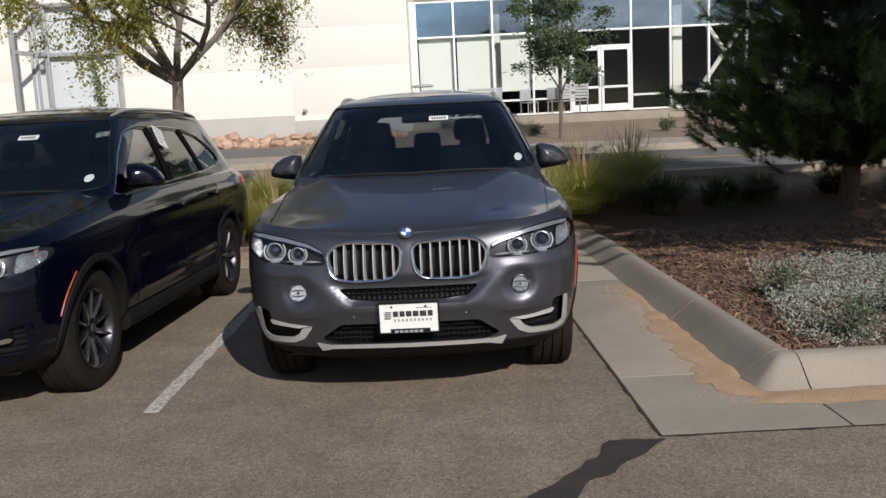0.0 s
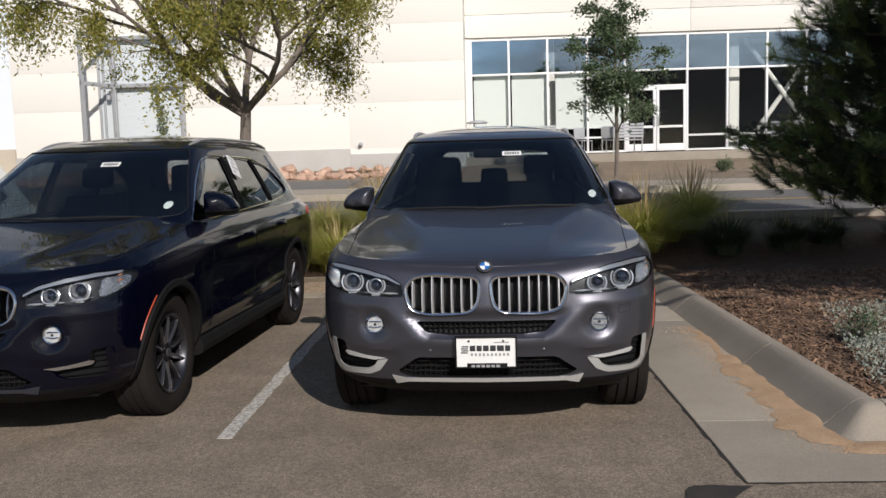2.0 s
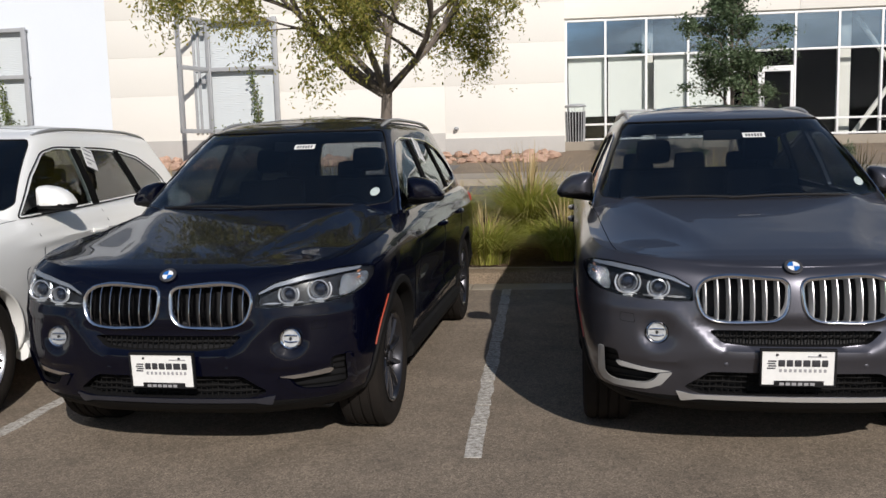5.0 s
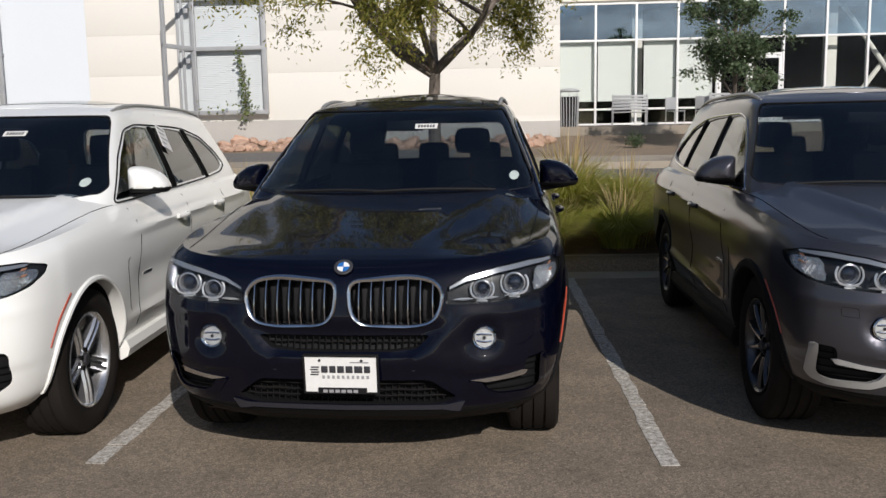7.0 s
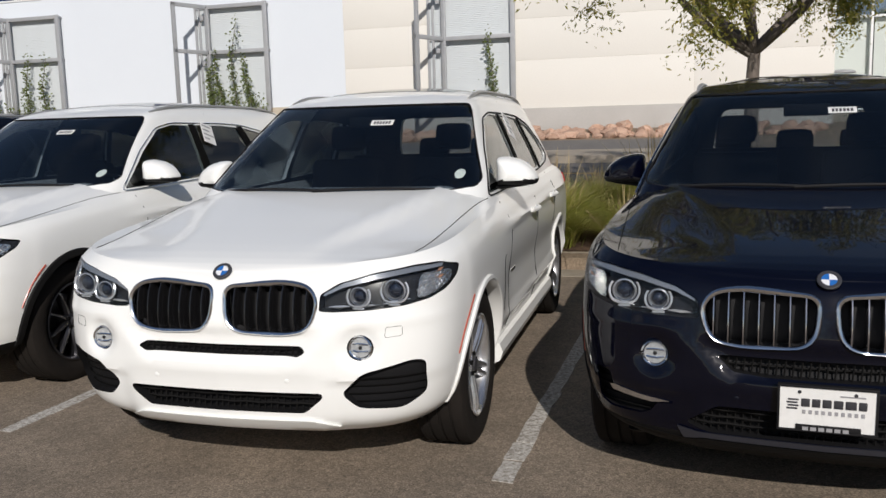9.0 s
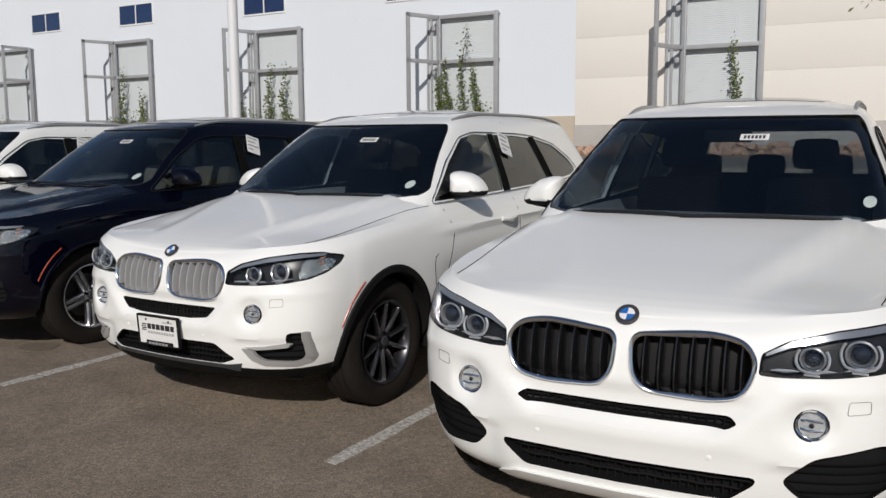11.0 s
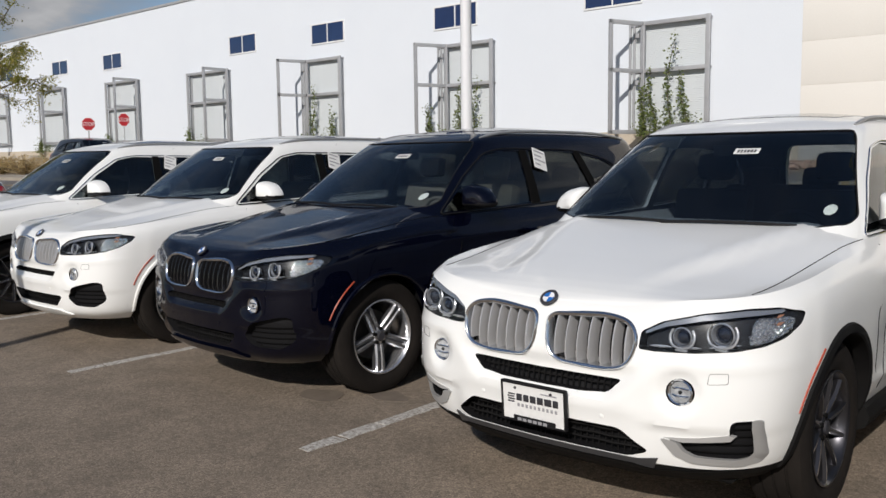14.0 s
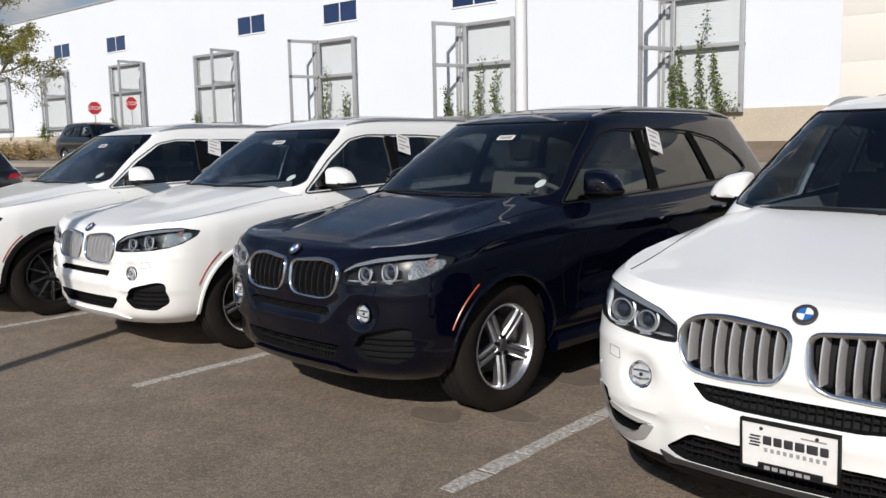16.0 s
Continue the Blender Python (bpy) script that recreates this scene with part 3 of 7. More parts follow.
def wheel_meshes(kind):
    rim_mat = RIM_DARK if kind == "x" else RIM_SILVER
    tyre = bmesh.new()
    R, w = WHEEL_R, 0.128
    prof = [(-w * 0.80, 0.245), (-w * 0.96, 0.275), (-w, 0.31), (-w * 0.97, 0.348), (-w * 0.86, R - 0.006), (-w * 0.70, R)]
    for g in (-0.055, 0.0, 0.055):
        prof += [(g - 0.007, R), (g - 0.005, R - 0.009), (g + 0.005, R - 0.009), (g + 0.007, R)]
    prof += [(w * 0.70, R), (w * 0.86, R - 0.006), (w * 0.97, 0.348), (w, 0.31), (w * 0.96, 0.275), (w * 0.80, 0.245)]
    lathe(tyre, prof, "x", 56, closed=True)
    rim = bmesh.new()
    lathe(rim, [(0.108, 0.246), (0.118, 0.250), (0.120, 0.243), (0.108, 0.232), (0.06, 0.222), (-0.10, 0.215), (-0.115, 0.247), (-0.118, 0.252), (-0.10, 0.240)], "x", 56, closed=True)
    lathe(rim, [(0.02, 0.01), (0.075, 0.05), (0.088, 0.048), (0.092, 0.034), (0.084, 0.030), (0.084, 0.002)], "x", 24)
    disc = bmesh.new()
    lathe(disc, [(-0.02, 0.165), (0.0, 0.165), (0.0, 0.06), (0.02, 0.055), (0.02, 0.01), (-0.02, 0.01)], "x", 40)
    spoke = bmesh.new()
    # kind x: one slim ridge; kind m: two ridges side by side with a groove between
    lanes = [(-0.0185, -0.0225), (0.0185, 0.0225)] if kind != "x" else [(0.0, 0.0)]
    for l0, l1 in lanes:
        rows = []
        for i in range(7):
            t = i / 6
            r = 0.040 + t * 0.198
            if kind == "x":
                half = 0.020 - 0.009 * min(1, t / 0.6) + 0.006 * max(0, t - 0.7)
            else:
                half = 0.017 - 0.002 * t
            lat = l0 + (l1 - l0) * t
            xo = 0.082 + 0.026 * math.sin(t * 1.7)
            prof = ((1, -0.014), (0.5, 0.0), (-0.5, 0.0), (-1, -0.014), (-0.8, -0.050), (0.8, -0.050))
            rows.append([spoke.verts.new((xo + dx, lat + k * half, r)) for k, dx in prof])
        for a, b in zip(rows, rows[1:]):
            for j in range(6):
                f = spoke.faces.new((a[j], a[(j + 1) % 6], b[(j + 1) % 6], b[j]))
                f.material_index = 1 if j == 1 or kind != "x" and j in (0, 2) else 0
        spoke.faces.new(rows[0][::-1])
        spoke.faces.new(rows[-1])
    if kind != "x":
        add_box(spoke, 0.048, -0.012, 0.05, 0.080, 0.012, 0.235)
    cap = bmesh.new()
    lathe(cap, [(0.080, 0.030), (0.098, 0.030), (0.101, 0.026), (0.101, 0.001)], "x", 20)
    bolt = bmesh.new()
    lathe(bolt, [(0.060, 0.012), (0.0945, 0.012), (0.0945, 0.001)], "x", 12, center=(0, 0, 0.050))
    return dict(tyre=mesh("tyre", tyre, RUBBER), rim=mesh("wheel", rim, rim_mat), disc=mesh("brake_disc", disc, DISC), bolt=mesh("bolt_hole", bolt, SEAM),
                spoke=mesh("spoke", spoke, [rim_mat if kind == "x" else RIM_SHADE, RIM_FACE if kind == "x" else rim_mat], 22), cap=mesh("hub_cap", cap, INK))


def badge(parent, m, r=0.041):
    """A round enamel badge: dark rim, blue and white quarters."""
    rim = bmesh.new()
    lathe(rim, [(0.0, r), (-0.005, r), (-0.007, r * 0.93), (-0.007, r * 0.66), (-0.004, r * 0.64), (0.0, r * 0.64)], "y", 32, closed=True)
    ob = part("badge", rim, INK, parent, "round enamel bonnet badge", m)
    for k in range(4):
        q = bmesh.new()
        c0 = q.verts.new((0, -0.0055, 0))
        arc = [q.verts.new((r * 0.65 * math.cos(math.pi / 2 * (k + j / 6)), -0.0055, r * 0.65 * math.sin(math.pi / 2 * (k + j / 6)))) for j in range(7)]
        for a, b in zip(arc, arc[1:]):
            q.faces.new((c0, a, b))
        res = bmesh.ops.extrude_face_region(q, geom=q.faces[:])
        for v in [v for v in res["geom"] if isinstance(v, bmesh.types.BMVert)]:
            v.co.y += 0.005
        part("badge_quarter", q, BADGE_BLUE if k % 2 else BADGE_WHITE, ob)


def dealer_plate(parent, y, z, x=0.0, tilt=4):
    """A dealer's plate in a black frame; its lettering stands as plain bars."""
    m = pose(x, y, z, tilt, 0, 0)
    fr = bmesh.new()
    for b in ((-0.162, -0.086, 0.162, -0.079), (-0.162, 0.077, 0.162, 0.086), (-0.162, -0.079, -0.154, 0.077), (0.154, -0.079, 0.162, 0.077), (-0.100, -0.079, 0.110, -0.060)):
        add_box(fr, b[0], -0.010, b[1], b[2], 0.012, b[3], 0.002)
    ob = part("plate_frame", fr, DARK, parent, "black plastic plate frame with bars of lettering", m)
    part("plate", box_bm(-0.154, -0.004, -0.079, 0.154, 0.006, 0.077), PAPER, ob, "white dealer plate with dark bars")
    y0, y1 = -0.0062, -0.003
    x0 = -0.084
    for wd in (0.035, 0.034, 0.036, 0.037, 0.042, 0.033):
        part("lettering_bar", box_bm(x0, y0, 0.006, x0 + wd - 0.007, y1, 0.036, 0.003), INK, ob)
        x0 += wd
    for k in range(10):
        part("small_lettering_bar", box_bm(-0.080 + k * 0.021, y0, -0.020, -0.080 + k * 0.021 + 0.011, y1, -0.006), INK_GREY, ob)
    part("small_lettering_bar", box_bm(0.040, y0, 0.050, 0.120, y1, 0.055), INK_GREY, ob)
    for k in range(4):
        part("logo_shape", box_bm(-0.132 + 0.004 * (k % 2), y0, -0.006 + k * 0.011, -0.096 + 0.004 * (k % 2), y1, 0.0005 + k * 0.011, 0.002), INK, ob)
    for k in range(6):
        part("frame_lettering_bar", box_bm(-0.078 + k * 0.026, -0.0115, -0.080, -0.078 + k * 0.026 + 0.019, -0.009, -0.067), INK_GREY, ob)
    for s in (-0.09, 0.09):
        part("screw", lathe(bmesh.new(), [(-0.008, 0.006), (-0.009, 0.005), (-0.004, 0.006)], "y", 10, center=(s, 0, 0.060)), INK, ob)


def build_suv(kind, paint, label):
    """A large SUV; kind x has cladding and silver brackets, kind m the sport bumper."""
    car = thing("suv", pose(0, 0, 0), label, "car", "parked cars")
    body_bm, rows = loft(BODY_LEVELS, False, 46, body_lid)
    if kind == "x":
        low = set(v for pair in rows[:8] for half in pair for v in half)
        for f in body_bm.faces:
            if all(v in low for v in f.verts):
                f.material_index = 3
    skin = Skin(body_bm)
    cab_bm, cab_rows = loft(CABIN_LEVELS, True, 22, roof_lid)
    cab = Skin(cab_bm)
    cab_bm.free()
    # inner shell of the cabin, joined to the outer one along its foot
    cab_bm, outer = loft(CABIN_LEVELS, True, 22, roof_lid)
    inner_lv = [(z - 0.035 * (k > 4), f + 0.05, w - 0.035, zs, zr, r - 0.045) for k, (z, f, w, zs, zr, r) in enumerate(CABIN_LEVELS)]
    in_bm, inner = loft(inner_lv, True, 22, lambda u, e: roof_mid(e.y) - 0.03 + (e.z - roof_mid(e.y) + 0.03) * u ** 2.6)
    for f in in_bm.faces:
        f.material_index = 1
    tmp = bpy.data.meshes.new("tmp")
    bmesh.ops.reverse_faces(in_bm, faces=in_bm.faces[:])
    off = len(cab_bm.verts)
    cab_bm.verts.index_update()
    in_bm.verts.index_update()
    o_loop = [v.index for v in outer[0][0]] + [v.index for v in outer[0][1][-2:0:-1]]
    i_loop = [v.index + off for v in inner[0][0]] + [v.index + off for v in inner[0][1][-2:0:-1]]
    in_bm.to_mesh(tmp)
    in_bm.free()
    cab_bm.from_mesh(tmp)
    bpy.data.meshes.remove(tmp)
    cab_bm.verts.ensure_lookup_table()
    k = len(o_loop)
    for i in range(k):
        a, b = o_loop[i], o_loop[(i + 1) % k]
        c, d = i_loop[(i + 1) % k], i_loop[i]
        cab_bm.faces.new([cab_bm.verts[j] for j in (a, d, c, b)]).material_index = 1

    slot, intake, sidei = (SLOT_X, INTAKE_X, SIDE_X) if kind == "x" else (SLOT_M, INTAKE_M, SIDE_M)
    cutters = []
    for poly, depth, mi in ((KIDNEY, 0.075, 1), (HEADLAMP, 0.075, 2), (sidei, 0.05, 1)):
        for p in (poly, mirrored(poly)):
            cutters.append(slab(p, skin.front, 0.06, -depth, 0.035, mi=mi))
    for poly, depth in ((slot, 0.05), (intake, 0.07)):
        cutters.append(slab(poly, skin.front, 0.06, -depth, 0.035, mi=1))
    for s in (-1, 1):
        c = [(s * 0.60 + 0.053 * math.cos(t), 0.648 + 0.053 * math.sin(t)) for t in [2 * math.pi * i / 20 for i in range(20)]]
        cutters.append(slab(c, skin.front, 0.06, -0.035, 0.03, mi=1))
        for y in AXLES:
            cyl = bmesh.new()
            lathe(cyl, [(0.52 * s, 0.430), (1.4 * s, 0.430)], "x", 48, center=(0, y, WHEEL_Z))
            for f in cyl.faces:
                f.material_index = 1
            cutters.append(cyl)
    body_me = carve(body_bm, cutters, [paint, DARK, HOUSING, TRIM], "body")
    body = part("body", body_me, None, car)
    cab_cut = [prism(SCREEN, "y", 0.5, 2.6), prism(BACKLIGHT, "y", 3.9, 5.5)]
    cab_cut += [prism(p, "x", -1.4, 1.4) for p in (DOOR_GLASS, REAR_GLASS, QUARTER)]
    part("cabin_shell", carve(cab_bm, cab_cut, [paint, CABIN], "cabin_shell"), None, car)

    def grow(poly, d):
        c = Vector((sum(p[0] for p in poly) / len(poly), sum(p[1] for p in poly) / len(poly)))
        return [tuple(Vector(p) + (Vector(p) - c).normalized() * d) for p in poly]
    # panes
    ws = part("windscreen", slab(grow(SCREEN, 0.008), cab.front, -0.006, -0.010, 0.05), SCREEN_GLASS, car, "tinted windscreen", angle=60)
    part("rear_window", slab(grow(BACKLIGHT, 0.008), cab.rear, -0.006, -0.010, 0.05), GLASS_REAR, car, "tinted rear window", angle=60)
    for s in (-1, 1):
        part("door_window", slab(grow(DOOR_GLASS, 0.006), cab.side(s), -0.008, -0.012, 0.05), GLASS, car, angle=60)
        for p in (REAR_GLASS, QUARTER):
            part("privacy_window", slab(grow(p, 0.006), cab.side(s), -0.008, -0.012, 0.05), GLASS_DARK, car, "dark privacy glass", angle=60)
        # black frame strips round and between the side panes
        for strip_line in ([(2.485, 1.176), (2.595, 1.178), (2.618, 1.602), (2.535, 1.602)], [(3.365, 1.208), (3.460, 1.212), (3.340, 1.580), (3.245, 1.582)]):
            part("window_pillar", slab(strip_line, cab.side(s), 0.003, -0.003, 0.05), SEAM, car, "black pillar strip between the windows")
        trim = [(1.455, 1.147), (2.5, 1.175), (3.4, 1.205), (3.88, 1.236), (4.07, 1.285), (3.96, 1.398), (3.69, 1.528), (3.30, 1.591), (3.0, 1.606), (2.55, 1.612), (2.31, 1.614), (2.10, 1.578), (1.81, 1.415)]
        pts = [cab.side(s)(*q)[0] + Vector((s * 0.004, 0, 0)) for q in dense(rounded(trim, 0.06, 4), 0.05)]
        part("window_trim", tube_bm(pts, 0.0052, True, 6), CHROME if kind == "x" else DARK, car, "bright window trim" if kind == "x" else "")
    # screen edge band and wipers
    band = [cab.front(*q)[0] + Vector((0, 0.002, 0)) for q in dense(SCREEN, 0.05)]
    part("screen_seal", tube_bm(band, 0.0042, True, 6), DARK, car)
    cowl = slab(rounded([(-0.70, 1.140), (0.70, 1.140), (0.70, 1.186), (0.0, 1.180), (-0.70, 1.186)], 0.02), cab.front, 0.003, -0.02, 0.06)
    part("cowl", cowl, DARK, car)
    for x0, x1 in ((-0.08, 0.60), (-0.62, -0.02)):
        p = [cab.front(x0 + (x1 - x0) * i / 8, 1.190 + 0.010 * math.sin(i / 8 * 3))[0] + Vector((0, -0.016, 0.008)) for i in range(9)]
        part("wiper", tube_bm(p, 0.009, n=6), DARK, car)
    # shut lines
    for s in (-1, 1):
        p = []
        for i in range(15):
            t = i / 14
            x, y = s * (0.775 + 0.085 * t ** 0.8), 0.315 + 1.20 * t
            p.append(skin.top(x, y)[0])
        part("bonnet_seam", tube_bm(p, 0.0024, n=5), SEAM, car)
        for pl in ([(1.55, 1.11), (1.58, 0.95), (1.52, 0.70), (1.50, 0.42)], [(2.56, 1.13), (2.56, 0.9), (2.53, 0.6), (2.50, 0.40)], [(3.50, 1.16), (3.46, 0.95), (3.36, 0.80)]):
            p = [skin.side(s)(*q)[0] for q in dense(pl, 0.06, False)]
            part("door_seam", tube_bm(p, 0.0026, n=5), SEAM, car)
        # dark line drawn for the shade in the body-coloured vent recess
        gill = [skin.side(s)(*q)[0] for q in dense([(1.385, 0.845), (1.345, 0.828), (1.332, 0.78), (1.352, 0.66), (1.372, 0.555), (1.395, 0.520)], 0.03, False)]
        part("fender_vent", tube_bm(gill, [0.001] + [0.0028] * (len(gill) - 2) + [0.001], n=6), SEAM, car, "thin dark line for the shade in the vent recess behind the front wheel")
        # handles
        for y in HANDLES:
            q = skin.side(s)(y, 0.995 + 0.02 * (y - 2.3))[0]
            h = [q + Vector((s * (0.004 + 0.030 * math.sin(math.pi * i / 8)), -0.11 + 0.22 * i / 8, 0)) for i in range(9)]
            part("door_handle", tube_bm(h, 0.014, n=8, flat=1.2), paint, car)
        # sill, arches
        sill_mat = TRIM if kind == "x" else paint
        sill = bmesh.new()
        sp = [skin.side(s)(y, 0.335)[0] for y in np.linspace(1.32, 3.38, 14)]
        tube(sill, [p + Vector((s * 0.004, 0, -0.02)) for p in sp], 0.055, n=8, flat=1.2)
        part("sill", sill, sill_mat, car)
        for y in AXLES:
            def arch(u, v, y=y, s=s):
                p, d = skin.side(s)(y + v * math.cos(u), WHEEL_Z + v * math.sin(u))
                return p, d
            arc_bm = bmesh.new()
            lo, hi = (-0.12, math.pi + 0.12)
            cols = []
            wd = 0.042 if kind == "x" else 0.022
            for i in range(29):
                u = lo + (hi - lo) * i / 28
                c = []
                for v, o in ((0.414, -0.06), (0.414, 0.008), (0.422, 0.014), (0.422 + wd - 0.008, 0.011), (0.422 + wd, -0.003)):
                    pp, d = arch(u, max(v, 0.438))
                    pp.y, pp.z = y + v * math.cos(u), WHEEL_Z + v * math.sin(u)
                    c.append(arc_bm.verts.new(pp + d * o))
                cols.append(c)
            for a, b in zip(cols, cols[1:]):
                for j in range(4):
                    arc_bm.faces.new((a[j], a[j + 1], b[j + 1], b[j]))
            part("arch_trim", arc_bm, TRIM if kind == "x" else paint, car)
        # side marker
        mk = [skin.side(s)(0.88 - 0.492 * math.cos(u), WHEEL_Z + 0.492 * math.sin(u))[0] for u in np.linspace(0.36, 0.95, 10)]
        part("side_marker", tube_bm(mk, 0.0055, n=6), AMBER, car, "thin amber side marker")
        # mirror
        mir = bmesh.new()
        rim_line = rounded([(0.0, 0.0), (0.0, 0.160), (0.055, 0.166), (0.135, 0.148), (0.200, 0.105), (0.236, 0.050), (0.236, 0.022), (0.215, 0.0)], 0.022, 4)
        slices = []
        for dy, k in ((-0.108, 0.22), (-0.102, 0.50), (-0.086, 0.74), (-0.055, 0.91), (-0.015, 0.99), (0.025, 1.0), (0.045, 0.96)):
            slices.append([mir.verts.new((s * (0.846 + 0.105 + (u - 0.105) * k), 1.765 + dy + 0.12 * u, 1.186 + 0.060 + (v - 0.060) * k)) for u, v in rim_line])
        for a, b in zip(slices, slices[1:]):
            for q in range(len(a)):
                mir.faces.new((a[q], a[(q + 1) % len(a)], b[(q + 1) % len(a)], b[q]))
        mir.faces.new(slices[0])
        mir.faces.new(slices[-1])
        for f in mir.faces:
            f.material_index = 1 if f.calc_center_median().z < 1.222 or len(f.verts) > 4 and f.calc_center_median().y > 1.77 else 0
        mo = part("mirror", mir, [paint, DARK], car, "door mirror with a black underside", angle=50)
        base = bmesh.new()
        tube(base, [(s * 0.80, 1.76, 1.165), (s * 0.87, 1.76, 1.178), (s * 0.95, 1.765, 1.188), (s * 1.02, 1.775, 1.192)], [0.040, 0.034, 0.030, 0.020], n=8, flat=0.5)
        part("mirror_foot", base, DARK, mo)
        part("mirror_glass", box_bm(s * 0.945 - 0.075, 1.830, 1.205, s * 0.945 + 0.075, 1.838, 1.315, 0.004), CHROME, mo)
        # roof rails
        rp = []
        for i in range(17):
            y = 2.18 + 2.02 * i / 16
            q = cab.top(s * (0.592 - 0.02 * smooth01((y - 3.4) / 0.9)), y)[0]
            rp.append(q + Vector((0, 0, 0.001 + 0.022 * min(1, math.sin(math.pi * min(i, 16 - i) / 10) if min(i, 16 - i) < 5 else 1))))
        part("roof_rail", tube_bm(rp, [0.008] + [0.0135] * 15 + [0.008], n=8), RAIL, car, "satin roof rail")
        # tail lamp
        tl = slab(rounded([(0.42, 0.98), (0.80, 0.99), (0.83, 1.10), (0.45, 1.09)] if s > 0 else [(-0.80, 0.99), (-0.42, 0.98), (-0.45, 1.09), (-0.83, 1.10)], 0.03), skin.rear, 0.012, -0.01, 0.05)
        part("tail_lamp", tl, TAIL_RED, car, "red tail lamp")
        part("tail_lamp", slab(rounded([(4.42, 1.03), (4.66, 1.015), (4.68, 1.115), (4.50, 1.11)], 0.03), skin.side(s), 0.008, -0.01, 0.05), TAIL_RED, car, "red tail lamp")
    fin = bmesh.new()
    tube(fin, [(0, 3.95, 1.72), (0, 4.02, 1.762), (0, 4.09, 1.785), (0, 4.11, 1.73)], [0.025, 0.020, 0.010, 0.02], n=8)
    part("aerial_fin", fin, DARK, car)
    part("sunroof", slab(rounded([(-0.42, 2.42), (0.42, 2.42), (0.44, 3.55), (-0.44, 3.55)], 0.06), cab.top, 0.003, -0.002, 0.09), GLASS_DARK if kind == "m" else PAINT_BLACK, car, "dark glass sunroof panel")

    # nose: kidney grilles
    for s in (1, -1):
        kp = KIDNEY if s > 0 else mirrored(KIDNEY)
        fb = bmesh.new()
        loops = []
        edge = dense(kp, 0.02)
        mid = Vector((s * 0.23, 0.81))
        for d, off in ((0.012, -0.004), (0.0105, 0.007), (0.004, 0.0125), (-0.003, 0.010), (-0.008, 0.002), (-0.010, -0.040)):
            lp = []
            for i, q in enumerate(edge):
                w = (Vector(q) - mid).normalized()
                top = 0.006 * smooth01((q[1] - 0.84) / 0.05) if d < 0 else 0.0
                p = skin.front(*q)[0]
                lp.append(fb.verts.new((p.x + w.x * d, p.y - off, p.z + w.y * d - top)))
            loops.append(lp)
        for la, lb in zip(loops, loops[1:]):
            for i in range(len(la)):
                fb.faces.new((la[i], la[(i + 1) % len(la)], lb[(i + 1) % len(la)], lb[i]))
        fr = part("grille_frame", fb, CHROME, car, "chrome kidney grille frame", angle=50)
        for i in range(7):
            x = 0.074 + 0.0522 * i
            zs = [z for z in np.linspace(0.68, 0.93, 60) if inside((x, z), KIDNEY)]
            bm = bmesh.new()
            rws = []
            for j in range(7):
                z = zs[0] + (zs[-1] - zs[0]) * j / 6
                y = skin.front(s * x, z)[0].y
                nose = 0.004 + 0.016 * math.sin(math.pi * j / 6)
                rws.append([bm.verts.new((s * x + dx, y + dy - nose * 0.5, z)) for dx, dy in ((-0.0050, 0.010), (-0.0022, 0.0), (0.0022, 0.0), (0.0050, 0.010), (0.0070, 0.068), (-0.0070, 0.068))])
            for a, b in zip(rws, rws[1:]):
                for j in range(6):
                    bm.faces.new((a[j], a[(j + 1) % 6], b[(j + 1) % 6], b[j]))
            bm.faces.new(rws[0][::-1])
            bm.faces.new(rws[-1])
            part("grille_slat", bm, BARS_SILVER if kind == "x" else BARS_BLACK_GRILLE, fr, angle=50)
        # headlamps
        hp = HEADLAMP if s > 0 else mirrored(HEADLAMP)
        lamp = part("headlamp", slab(hp, skin.front, 0.002, -0.003, 0.035), LENS, car, "clear headlamp cover over twin round units", angle=60)
        housing = slab([(Vector(p) - Vector((s * 0.68, 0.855))) * 0.985 + Vector((s * 0.68, 0.855)) for p in hp], skin.front, -0.058, -0.070, 0.05)
        part("housing", housing, HOUSING, lamp)
        brow_top = [(0.455, 0.868), (0.53, 0.909), (0.66, 0.942), (0.79, 0.960), (0.885, 0.961)]
        brow = [(s * x, z) for x, z in brow_top] + [(s * x, z - h) for (x, z), h in zip(reversed(brow_top), (0.012, 0.020, 0.021, 0.018, 0.010))]
        if s < 0:
            brow = brow[::-1]
        part("light_strip", slab(rounded(brow, 0.006), skin.front, -0.012, -0.024, 0.03), BROW, lamp, "silver brow strip")
        for cx, cz, rr in ((0.592, 0.855, 0.043), (0.728, 0.872, 0.051)):
            c0 = skin.front(s * cx, cz)[0] + Vector((0, 0.040, 0))
            un = bmesh.new()
            lathe(un, [(0.020, rr * 0.50), (-0.004, rr * 0.80), (-0.016, rr * 0.93), (-0.018, rr * 0.80), (-0.004, rr * 0.66), (0.018, rr * 0.45)], "y", 28, closed=True, center=c0)
            part("lamp_unit", un, BROW, lamp)

            def bow(k, y0, t0, t1):
                return [c0 + Vector((rr * k * 1.06 * math.sin(t), y0 + 0.012 * (1 - math.cos(t)), -rr * k * (0.90 if math.cos(t) > 0.75 else 1.0) * math.cos(t))) for t in np.linspace(t0, t1, 22)]
            part("light_ring", tube_bm(bow(1.08, -0.030, -2.25, 2.25), 0.0050, n=6), LAMP_HOUSE, lamp, "bright open light ring")
            part("inner_ring", tube_bm(bow(0.84, -0.018, -2.0, 2.0), 0.0030, n=6), CHROME, lamp)
